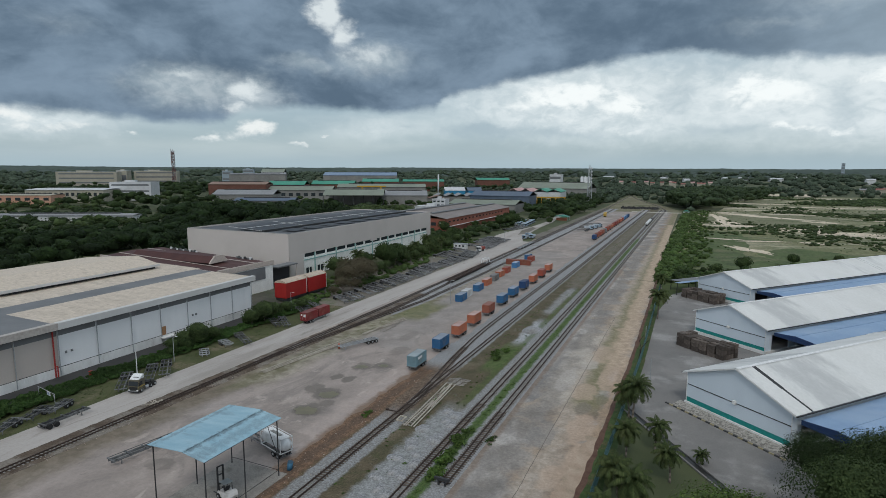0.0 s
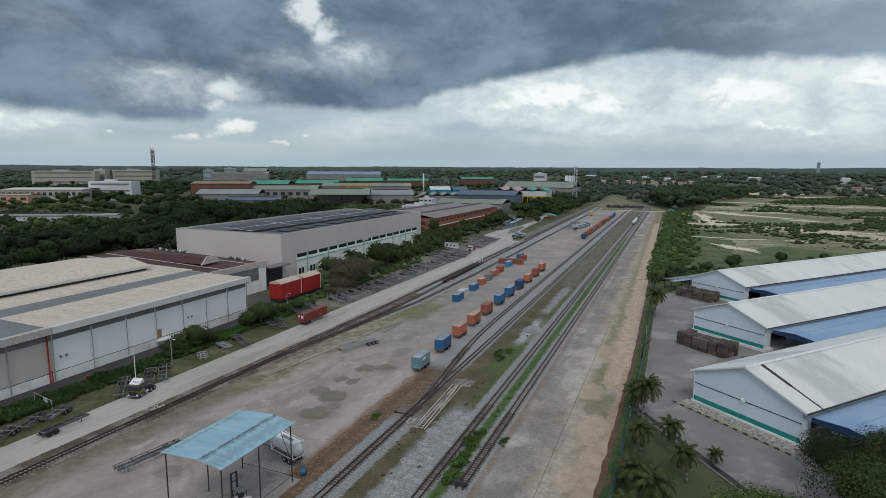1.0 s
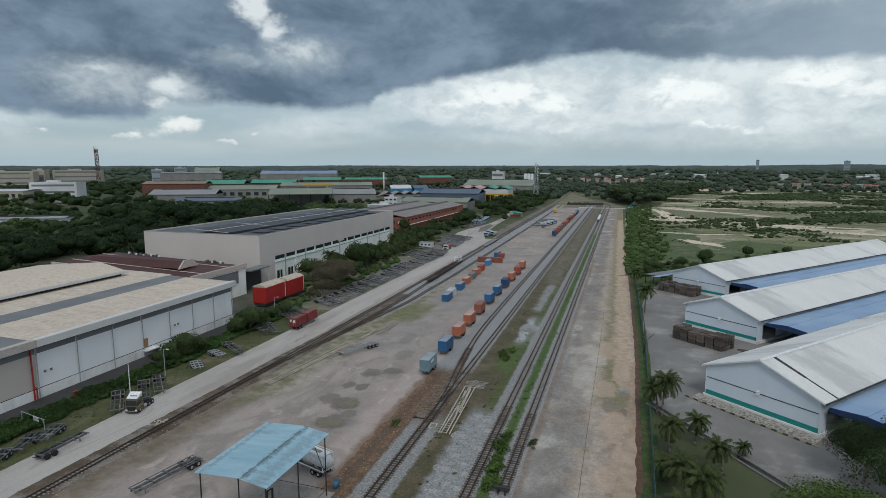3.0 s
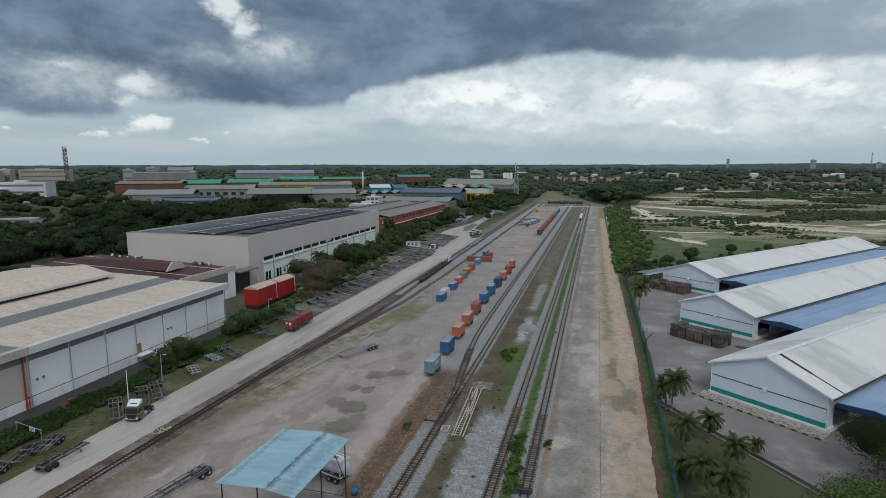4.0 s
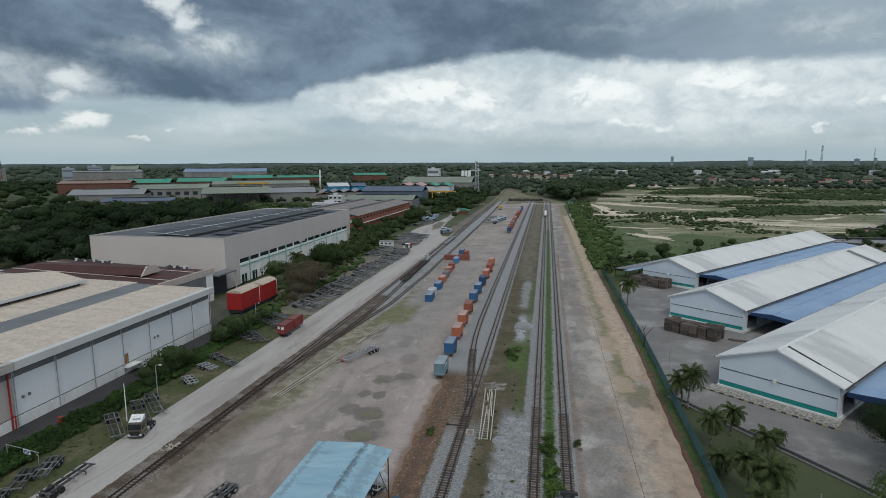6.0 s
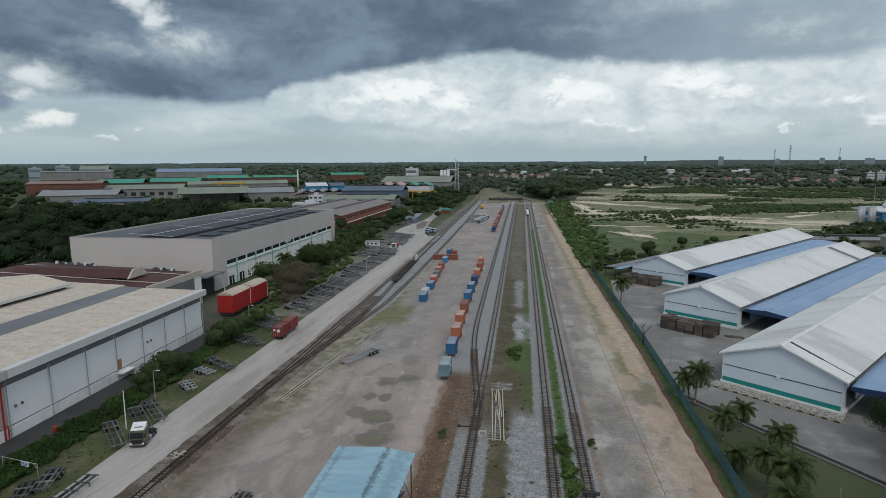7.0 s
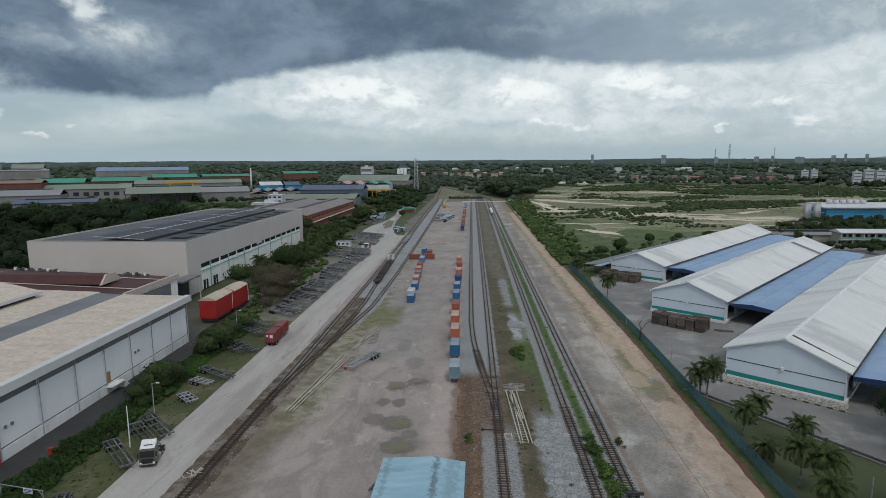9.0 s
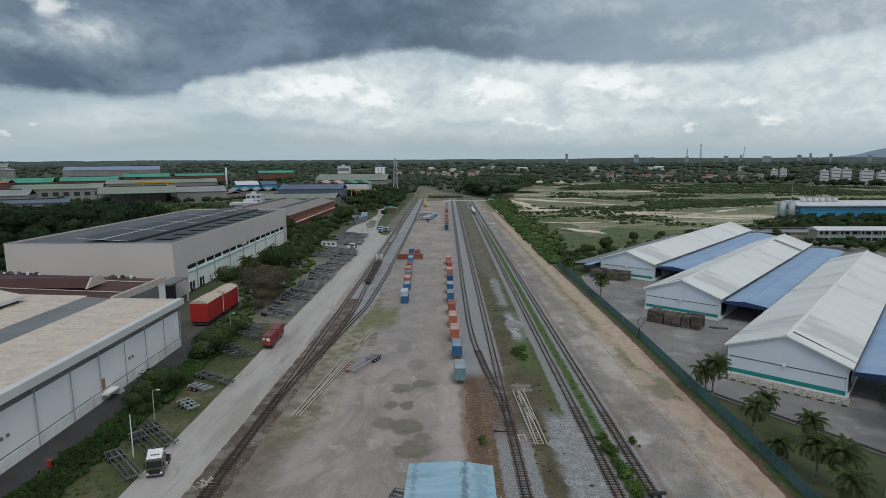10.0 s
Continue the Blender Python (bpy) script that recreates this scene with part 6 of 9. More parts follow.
def forklift():
    t = thing("forklift_truck", "white and red counterbalance forklift under the shelter", "forklift", pose(-55.4, 58.2, 0.09, 0, 0, heading(-1, 0.25)))
    wm = plain("white_forklift_paint", (0.62, 0.60, 0.58), 0.45)
    part("body", Geo().prism_x([(-1.5, 0.5), (-1.7, 1.1), (-1.5, 1.5), (-0.2, 1.35), (0.9, 1.1), (1.0, 0.4)], -0.75, 0.75), wm, t)
    part("counterweight", Geo().prism_x([(-1.9, 0.5), (-2.1, 1.0), (-1.85, 1.55), (-1.3, 1.6), (-1.3, 0.45)], -0.8, 0.8), wm, t)
    part("seat", Geo().box(-0.3, 0.3, -0.6, 0.0, 1.35, 1.65).box(-0.3, 0.3, -0.75, -0.6, 1.65, 2.1), M_black, t)
    for x in (-0.6, 0.6):
        part("guard_post", Geo().bar((x, 0.6, 1.1), (x, 0.3, 2.6), 0.08).bar((x, -0.9, 1.4), (x, -0.8, 2.6), 0.08), M_black, t)
    part("guard_roof", Geo().box(-0.7, 0.7, -0.95, 0.45, 2.58, 2.66), plain("grey_guard", (0.25, 0.27, 0.27)), t)
    for x in (-0.45, 0.45):
        part("mast_rail", Geo().box(x - 0.09, x + 0.09, 1.1, 1.35, 0.15, 4.6), M_darksteel, t)
    for z in (0.5, 1.8, 3.2, 4.5):
        part("mast_bar", Geo().box(-0.5, 0.5, 1.15, 1.3, z, z + 0.14), M_darksteel, t)
    for x in (-0.35, 0.35):
        part("fork", Geo().box(x - 0.07, x + 0.07, 1.4, 2.7, 0.12, 0.2).box(x - 0.07, x + 0.07, 1.38, 1.48, 0.12, 1.1), M_darksteel, t)
    for x in (-0.75, 0.75):
        wheel_pair(t, x, 0.6, 0.42, 0.35)
        wheel_pair(t, x, -1.2, 0.36, 0.3)
    return t


forklift()


def tank_container():
    tr = copy_thing(LONG, pose(-64.2, 74.0, 0.06, 0, 0, heading(9.6, -2.9)))
    tr.matrix_basis = pose(-66.0, 74.5, 0.06, 0, 0, heading(9.6, -2.9))
    tagged(tr, "skeletal trailer carrying a white tank container")
    t = thing("tank_container", "white framed tank container on a trailer", "tank container", pose(-60.6, 72.9, 1.2, 0, 0, heading(9.6, -2.9)))
    part("tank", Geo().tube((0, 0.35, 1.3), (0, 5.7, 1.3), 1.12, n=20).ball((0, 0.4, 1.3), 1.1, 14, 8).ball((0, 5.65, 1.3), 1.1, 14, 8), plain("white_tank_shell", (0.60, 0.62, 0.63), 0.35), t, smooth=True)
    for y in (0.05, 6.0):
        for x in (-1.16, 1.16):
            part("corner_post", Geo().box(x - 0.06, x + 0.06, y - 0.06, y + 0.06, 0, 2.59), M_white, t)
        part("end_rail", Geo().box(-1.2, 1.2, y - 0.06, y + 0.06, 2.47, 2.59), M_white, t)
        part("end_rail", Geo().box(-1.2, 1.2, y - 0.06, y + 0.06, 0, 0.14), M_white, t)
    for x in (-1.16, 1.16):
        part("side_rail", Geo().box(x - 0.05, x + 0.05, 0, 6.06, 0, 0.14), M_white, t)
        part("top_rail", Geo().box(x - 0.05, x + 0.05, 0, 6.06, 2.49, 2.59), M_white, t)
    part("walkway", Geo().box(-0.9, 0.9, 0.3, 5.8, 2.46, 2.5), M_white, t)
    part("manhole", Geo().box(-0.3, 0.3, 1.6, 4.6, 2.5, 2.56), plain("walkway_grating", (0.22, 0.22, 0.2)), t)


tank_container()


def flat_wagon(y, body):
    t = thing("flat_wagon", "low rusty flat wagon on the middle track", "wagon", pose(track_x(TB, y), y, RAIL_Z + 0.16, 0, 0, 1.2), "flat wagons")
    part("deck", Geo().box(-1.25, 1.25, 0, 12.6, 0.72, 0.98), body, t)
    for x in (-1.2, 1.2):
        part("side_sill", Geo().box(x - 0.06, x + 0.06, 0.2, 12.4, 0.55, 1.2), body, t)
    for y2 in (1.2, 3.8, 6.3, 8.8, 11.4):
        part("bolster", Geo().box(-1.3, 1.3, y2 - 0.15, y2 + 0.15, 0.98, 1.16), M_rail, t)
    for y2 in (1.4, 3.0, 9.6, 11.2):
        for x in (-0.5, 0.5):
            part("wheel", Geo().tube((x - 0.06, y2, 0.4), (x + 0.06, y2, 0.4), 0.4, n=12), M_darksteel, t)
    part("coupler", Geo().box(-0.12, 0.12, -0.5, 0, 0.6, 0.82), M_darksteel, t)


M_wagon = surf("rust_brown_wagon", (0.045, 0.033, 0.028), (0.075, 0.052, 0.042), 0.8, rough=0.8)
for k in range(4):
    flat_wagon(219.5 + k * 13.4, M_wagon)
fb = thing("frame_box", "open white steel frame box on the last flat wagon", "frame", pose(track_x(TB, 266), 266.0, RAIL_Z + 1.3, 0, 0, 1.2))
for x in (-1.2, 1.2):
    for yy in (0, 2.5, 5):
        part("post", Geo().box(x - 0.1, x + 0.1, yy - 0.1, yy + 0.1, 0, 2.2), M_white, fb)
    part("rail", Geo().box(x - 0.1, x + 0.1, 0, 5, 2.1, 2.3), M_white, fb)
for yy in (0, 5):
    part("rail", Geo().box(-1.2, 1.2, yy - 0.1, yy + 0.1, 2.1, 2.3), M_white, fb)
part("deck_plate", Geo().box(-1.25, 1.25, 0, 5, -0.05, 0.1), M_chassis, fb)
for k in range(5):
    yy = 330 + k * 7
    tagged(copy_thing(DOLLY, pose(track_x(TB, yy), yy, RAIL_Z + 0.1, 0, 0, 1.4)), "small rusty rail trolley on the middle track", "wagon")
for k in range(4):
    yy = 520 + k * 15
    t = thing("tank_wagon", "white rail tank wagon", "wagon", pose(lean(-33.0, yy), yy, RAIL_Z, 0, 0, 0.9), "tank wagons")
    part("tank", Geo().tube((0, 0.5, 2.2), (0, 11.5, 2.2), 1.2, n=16).ball((0, 0.6, 2.2), 1.18, 12, 6).ball((0, 11.4, 2.2), 1.18, 12, 6), M_white if k < 3 else M_darksteel, t, smooth=True)
    part("frame_sill", Geo().box(-1.1, 1.1, 0, 12, 0.8, 1.1), M_darksteel, t)
    for y2 in (1.4, 3.0, 9.0, 10.6):
        part("wheelset", Geo().tube((-0.6, y2, 0.45), (0.6, y2, 0.45), 0.42, n=10), M_darksteel, t)
ym = thing("rail_crane", "yellow rail maintenance machine at the end of the yard", "rail vehicle", pose(-88, 603, 0.05, 0, 0, 8))
part("body", Geo().prism_x([(0, 0.9), (0, 3.4), (3, 4.6), (9, 4.6), (11, 3.2), (14, 3.0), (14, 0.9)], -1.5, 1.5), plain("dull_yellow_paint", (0.50, 0.33, 0.07), 0.5), ym)
part("window", Geo().box(-1.55, 1.55, 3.6, 6.4, 3.0, 4.0), M_window, ym)
for y2 in (1.5, 4, 10, 12.5):
    part("wheelset", Geo().tube((-1.2, y2, 0.5), (1.2, y2, 0.5), 0.5, n=10), M_darksteel, ym)
scrap = Geo()
for k in range(160):
    x, y = RNG.uniform(-92, -48), RNG.uniform(742, 768)
    scrap.tube((x, y, 0), (x, y + 0.1, RNG.uniform(1.0, 2.6)), RNG.uniform(0.8, 1.5), RNG.uniform(0.5, 1.0), 7)
solid("scrap_heap", scrap, plain("dark_scrap", (0.05, 0.05, 0.05), 0.8), "dark heaps of scrap beyond the yard", "scrap", "stuff")
solid("road_crossing", Geo().box(-72, -20, 690, 698, -0.02, 0.30), surf("pale_crossing", (0.45, 0.42, 0.37), (0.52, 0.49, 0.43), 0.2), "pale level crossing across the tracks")
hut = thing("crossing_hut", "green-roofed keeper's hut at the crossing", "hut", pose(-14, 690, 0))
part("wall", Geo().box(-3, 3, -2, 2, 0, 2.8), M_cream, hut)
part("roof", Geo().prism([(-3.8, 2.8), (0, 4.2), (3.8, 2.8)], -3, 3), plain("green_hut_roof", (0.05, 0.22, 0.16)), hut)
part("door", Geo().box(-0.5, 0.5, -2.08, -2, 0, 2.1), M_window, hut)


# buffer stop, loose track panels, sleepers
def buffer_stop():
    t = thing("buffer_stop", "black steel buffer stop at the siding's end", "buffer stop", pose(lean(-27.9, 75), 74.6, 0.15))
    part("beam", Geo().box(-1.25, 1.25, -0.2, 0.2, 0.85, 1.25), M_darksteel, t)
    for x in (-0.55, 0.55):
        part("upright", Geo().box(x - 0.12, x + 0.12, -0.15, 0.15, 0, 0.9), M_darksteel, t)
        part("strut", Geo().bar((x, 0.1, 0.9), (x, 1.8, 0.1), 0.14), M_darksteel, t)


buffer_stop()
M_palerail = surf("dusty_pale_rail", (0.46, 0.42, 0.355), (0.36, 0.32, 0.265), 0.6, (0.25, 0.19, 0.14), 0.4, 0.4, rough=0.8)


def loose_panel(label, ends, sleepers, pale=True):
    t = thing("track_panel", label, "track panel", group="loose track panels")
    for (ax, ay), (bx, by) in ends:
        part("rail", Geo().bar((ax, ay, 0.28), (bx, by, 0.28), 0.2, 0.18), M_palerail, t)
    for x, y, rz in sleepers:
        s = new("sleeper", SLEEPER_PALE)
        s.parent = t
        s.matrix_basis = pose(x, y, 0.12, 0, 0, rz)


loose_panel("loose turnout rails with pale sleepers beside the track", (((-44.6, 113.5), (-43.0, 90.3)), ((-43.6, 113.0), (-42.6, 90.4)), ((-43.3, 113.6), (-41.6, 90.6)), ((-42.4, 113.4), (-41.0, 90.5)), ((-43.0, 112), (-41.9, 100)), ((-43.9, 111), (-42.4, 99))),
            [(-42.7 - 0.04 * k, 91 + k * 0.95, -3 + RNG.uniform(-5, 5)) for k in range(18)])
loose_panel("pile of pale sleepers beside the track", (), [(-44.0 + (k % 3) * 1.3 + RNG.uniform(-0.3, 0.3), 113.6 + (k // 3) * 0.75, RNG.uniform(-35, 35)) for k in range(18)])
loose_panel("loose pale rails lying in the yard", (((-88.0, 101.0), (-84.6, 134.5)), ((-87.2, 101.4), (-83.6, 134.0)), ((-86.6, 101.0), (-82.4, 133.0)), ((-86.0, 110), (-83.0, 134.2))), [(-82.2 - 0.08 * k, 133.0 - k * 1.0, -10 + RNG.uniform(-8, 8)) for k in range(11)])
loose_panel("loose pale rails lying in the yard", (((-83.2, 138.6), (-80.9, 159.6)), ((-82.5, 138.4), (-80.2, 159.2)), ((-82.9, 139.5), (-79.2, 158.4))), [(-79.4 + RNG.uniform(-0.3, 0.3), 144 + k * 1.2, -8 + RNG.uniform(-9, 9)) for k in range(10)])
marker = thing("marker_barrel", "orange marker barrel beside loose rails", "barrel", pose(-81.7, 124.8, 0.04))
part("body", Geo().tube((0, 0, 0), (0, 0, 1.3), 0.35, 0.3, 10), plain("orange_marker", (0.55, 0.12, 0.05), 0.6), marker, smooth=True)
part("band", Geo().tube((0, 0, 0.7), (0, 0, 0.9), 0.36, 0.35, 10), M_white, marker)
lever = thing("point_lever", "rusty point rodding beside the turnout", "lever", pose(-50.2, 95.4, 0.1))
part("rod", Geo().box(0.8, 3.0, -0.1, 0.1, 0, 0.14), M_rail, lever)
part("box", Geo().box(0.4, 0.9, -0.3, 0.3, 0, 0.28), M_rail, lever)
fr_ = thing("concrete_frame", "pale square concrete frame on the ground", "concrete frame", pose(-45.0, 93.0, 0.05, 0, 0, 4))
for a in ((-0.7, 0.7, -1.1, -0.9), (-0.7, 0.7, 0.9, 1.1), (-0.7, -0.5, -0.9, 0.9), (0.5, 0.7, -0.9, 0.9)):
    part("side", Geo().box(*a, 0, 0.22), M_palerail, fr_)


# fence along the estate
M_fence = surf("blue_green_fence", (0.055, 0.125, 0.135), (0.085, 0.165, 0.17), 1.0, rough=0.5)
post = Geo().box(-0.06, 0.06, -0.06, 0.06, 0, 2.45).mesh("post", M_fence)
pg = Geo()
for k in range(28):
    pg.box(-0.012, 0.012, 0.06 + k * 0.088, 0.092 + k * 0.088, 0.12, 2.35)
for k in range(7):
    pg.box(-0.02, 0.02, 0.0, 2.5, 0.2 + 0.345 * k, 0.235 + 0.345 * k)
panel = pg.mesh("mesh_panel", M_fence)
fence = thing("estate_fence", "blue-green steel mesh fence along the estate", "fence")
y = 40.0
while y < 262:
    p = new("post", post)
    p.parent = fence
    p.matrix_basis = pose(fence_x(y), y, 0.06)
    q = new("mesh_panel", panel)
    q.parent = fence
    q.matrix_basis = pose(fence_x(y), y, 0.06, 0, 0, math.degrees(math.atan2(fence_x(y) - fence_x(y + 2.5), 2.5)))
    y += 2.5


def lamp_post(label, x, y, h, arm=0.0, white=False):
    t = thing("lamp_post", label, "lamp post", pose(x, y, 0), "yard poles")
    part("pole", Geo().tube((0, 0, 0), (0, 0, h), 0.11, 0.07, 8), M_white if white else M_silver, t)
    if arm:
        part("arm", Geo().bar((0, 0, h), (arm, 0, h + 0.15), 0.06), M_silver, t)
        part("lamp_head", Geo().box(arm - 0.1, arm + 0.55, -0.13, 0.13, h + 0.08, h + 0.22), M_white, t)


lamp_post("white leaning pole beside the trailers", -110.0, 85.6, 7.6, 0, True)
for x, y, h in ((-113.0, 98.2, 6.5), (-118.9, 150.4, 7.0), (-75.6, 185.5, 8.5), (-108.5, 238, 7.5), (-111.5, 352, 8.5), (-79, 482, 9)):
    lamp_post("grey yard lamp post", x, y, h, 0.9)
for x, y, h in ((-3.0, 136, 5.2), (-6.8, 165, 5.0), (5.5, 76.0, 4.0)):
    lamp_post("thin bare post in the estate", x, y, h)
snag = thing("dead_tree", "bare dead tree by the fence", "tree", pose(-6.9, 150.4, 0))
part("trunk", Geo().tube((0, 0, 0), (0.3, 0.1, 3.0), 0.22, 0.14, 7), plain("dark_dead_wood", (0.05, 0.042, 0.035), 0.9), snag)
for a, b in (((0.3, 0.1, 3.0), (-0.5, 0.3, 5.8)), ((0.3, 0.1, 3.0), (1.6, 0.2, 4.6)), ((1.2, 0.2, 4.2), (2.4, -0.2, 5.6)), ((-0.2, 0.2, 4.6), (0.7, 0.1, 6.4)), ((0.2, 0.1, 2.2), (-1.0, 0, 3.2))):
    part("limb", Geo().tube(a, b, 0.1, 0.04, 5), bpy.data.materials["dark_dead_wood"], snag)
hyd = thing("fire_hydrant", "red hydrant box by the warehouse lane", "hydrant", pose(-121.8, 82.6, 0.05))
part("box", Geo().box(-0.4, 0.4, -0.3, 0.3, 0, 1.1), plain("hydrant_red", (0.42, 0.03, 0.02), 0.5), hyd)
part("cap", Geo().box(-0.45, 0.45, -0.35, 0.35, 1.1, 1.2), bpy.data.materials["hydrant_red"], hyd)
sg = thing("sign_gantry", "pale pipe gantry with a blue and white notice board", "sign", pose(-119.4, 69.6, 0.05, 0, 0, -9.8))
for x in (0.0, 7.6):
    part("post", Geo().tube((x, 0, 0), (x, 0, 2.55), 0.06, n=8), M_silver, sg)
part("pipe", Geo().tube((-0.2, 0, 2.5), (7.8, 0, 2.5), 0.06, n=8), M_silver, sg)
part("brace", Geo().bar((0, 0, 1.7), (0.8, 0, 2.5), 0.05).bar((7.6, 0, 1.7), (6.8, 0, 2.5), 0.05), M_silver, sg)
bd = part("board", Geo().box(4.3, 5.9, -0.1, -0.06, 1.75, 2.55), M_white, sg, "white board with blue bars")
M_signblue = plain("sign_blue", (0.04, 0.12, 0.30))
for k in range(3):
    part("bar", Geo().box(4.42, 5.75 - 0.3 * (k == 0), -0.115, -0.1, 1.86 + k * 0.22, 1.98 + k * 0.22), M_signblue, bd)
cab_ = thing("site_cabin", "white site cabin among the trailers", "cabin", pose(-132.5, 318.0, 0.03))
part("body", Geo().box(0, 8, 0, 3, 0.3, 3.2), M_white, cab_)
part("roof", Geo().box(-0.3, 8.3, -0.3, 3.3, 3.2, 3.4), M_silver, cab_)
for k in range(3):
    part("window", Geo().box(1 + k * 2.4, 2.2 + k * 2.4, -0.05, 0, 1.5, 2.5), M_window, cab_)
kiosk = thing("green_kiosk", "green-roofed open kiosk beside the road", "kiosk", pose(-119, 545, 0))
part("roof", Geo().prism([(-7, 4.0), (0, 5.4), (7, 4.0)], -4, 4), plain("kiosk_green", (0.08, 0.30, 0.24)), kiosk)
for x in (-6.5, 6.5):
    for yy in (-3.6, 3.6):
        part("post", Geo().box(x - 0.12, x + 0.12, yy - 0.12, yy + 0.12, 0, 4.1), M_silver, kiosk)
part("counter", Geo().box(-5, 5, -1, 1, 0, 2.4), paint("orange", COLS["orange"]), kiosk)


# stacked timber in front of the sheds
M_crate = surf("weathered_pallet_wood", (0.078, 0.062, 0.052), (0.125, 0.103, 0.088), 1.0, rough=0.9, per_object=0.35)


def crate(h):
    """An open slatted timber crate."""
    left = []
    for k in range(4):
        z = 0.1 + (h - 0.1) * k / 4
        left += [(-1.15, z), (-1.15, z + (h - 0.1) / 4 - 0.04), (-1.06, z + (h - 0.1) / 4 - 0.04), (-1.06, z + (h - 0.1) / 4)]
    left[-2:] = []
    prof = [(-0.9, 0.0), (-0.9, 0.1)] + left + [(-y, z) for y, z in reversed(left)] + [(0.9, 0.1), (0.9, 0.0)]
    return Geo().prism_x(prof, -0.62, 0.62).mesh("crate", M_crate)


CRATES = [crate(n) for n in (1.0, 1.12, 1.25)]


def stack_rows(o, a0, a1, b0, b1, label):
    a = a0
    while a < a1:
        b = b0
        while b < b1:
            p = shed_point(o, a + RNG.uniform(-0.15, 0.15), b + RNG.uniform(-0.15, 0.15))
            t = thing("crate_stack", label, "crates", pose(*p, 0.065, 0, 0, -40.2 + 90 + RNG.uniform(-4, 4)), "stacked crates")
            z = 0.0
            for k in range(3):
                i = RNG.integers(0, 3)
                q = part("crate", CRATES[i], None, t)
                q.matrix_basis = pose(RNG.uniform(-0.06, 0.06), RNG.uniform(-0.06, 0.06), z, 0, 0, RNG.uniform(-2, 2))
                z += (1.0, 1.12, 1.25)[i]
            b += 1.45
        a += 2.55


stack_rows((5.6, 182.7), 7.5, 21.5, -14.0, -8.5, "stack of dark weathered timber crates by the shed")
stack_rows((5.3, 240.2), 0.5, 13.5, -7.5, -3.0, "stack of dark weathered timber crates by the far shed")
heap = thing("board_heap", "loose dark boards beside the crate stacks", "boards", pose(*shed_point((5.6, 182.7), 25, -8.5), 0.065, 0, 0, -20))
for a in ((-2.5, 2.5, -0.3, 0.28, 0.35), (-2.0, 2.4, 0.3, 0.8, 0.3), (-1.6, 1.0, -0.8, -0.32, 0.25)):
    part("board", Geo().box(a[0], a[1], a[2], a[3], 0, a[4]), M_crate, heap)

# rubble edge, striped kerb and drain in front of the nearest shed
o = (5.1, 124.4)
stones = Geo()
for k in range(520):
    a, b = RNG.uniform(-1, 23), -0.4 - 2.2 * RNG.random()
    x, y = shed_point(o, a, b)
    r = RNG.uniform(0.12, 0.3)
    stones.ball((x, y, 0.06 + 0.35 * max(0, 1 + b / 2.6)), r, 6, 4, 0.8)
solid("rubble_edge", stones, M_rubble, "rubble stones along the foot of the shed wall", "stones", "stuff")
bed = Geo()
p = [shed_point(o, *q) for q in ((-1.2, -0.3), (23.2, -0.3), (23.2, -2.8), (-1.2, -2.8))]
bed.add([(*p[0], 0.55), (*p[1], 0.55), (*p[2], 0.12), (*p[3], 0.12), (*p[0], 0), (*p[1], 0), (*p[2], 0), (*p[3], 0)], [(0, 1, 2, 3), (3, 2, 6, 7), (0, 3, 7, 4), (2, 1, 5, 6)])
solid("ground_rubble_bed", bed, M_rubble, "sloping stony bed below the shed wall")
kerb_y = thing("striped_kerb", "black and yellow striped concrete kerb", "kerb")
blocks = [Geo().box(-0.5, 0.5, -0.14, 0.14, 0, 0.24).mesh("kerb_block", plain("kerb_" + n, c, 0.8)) for n, c in (("black", (0.06, 0.06, 0.06)), ("yellow", (0.36, 0.31, 0.19)), ("stone", (0.22, 0.21, 0.2)))]
for k in range(26):
    s = new("kerb_block", blocks[k % 2])
    s.parent = kerb_y
    s.matrix_basis = pose(*shed_point(o, -1.8 + k * 1.02, -3.3 - 0.02 * k), 0.06, 0, 0, -40.2)
drain = thing("drain_kerb", "open drain edged with worn stone kerbs", "drain")
d0, d1 = Vector((-6.2, 117.0, 0)), Vector((27.0, 70.0, 0))
dd = (d1 - d0).normalized()
dn = Vector((-dd.y, dd.x, 0))
for off in (-0.75, 0.75):
    for k in range(56):
        s = new("kerb_block", blocks[2])
        s.parent = drain
        c = d0 + dd * (0.5 + k * 1.02) + dn * off
        s.matrix_basis = pose(c.x, c.y, 0.06, 0, 0, math.degrees(math.atan2(dd.y, dd.x)) + RNG.uniform(-1.5, 1.5))
part("channel", Geo().slab(*[(d0 + dd * a + dn * b).to_tuple()[:2] + (0.075,) for a, b in ((0, -0.62), (57, -0.62), (57, 0.62), (0, 0.62))], 0.02), plain("dark_drain_water", (0.03, 0.03, 0.028), 0.3), drain)

# crack lines and litter
crack = Geo()
for x0, ya, yb in ((-17.0, 40, 190),):
    n = int((yb - ya) / 1.2) + 1
    pts = [(lean(x0, ya + 1.2 * i) + 0.12 * wob(ya + 1.2 * i, 5, 0.5), ya + 1.2 * i) for i in range(n)]
    for (xa, y1_), (xb, y2_) in zip(pts, pts[1:]):
        w = 0.05
        crack.add([(xa - w, y1_, 0.084), (xa + w, y1_, 0.084), (xb + w, y2_, 0.084), (xb - w, y2_, 0.084)], [(0, 1, 2, 3)])
solid("ground_crack", crack, plain("dark_crack", (0.15, 0.125, 0.105), 0.9), "dark crack along the hardstanding")
litter = Geo()
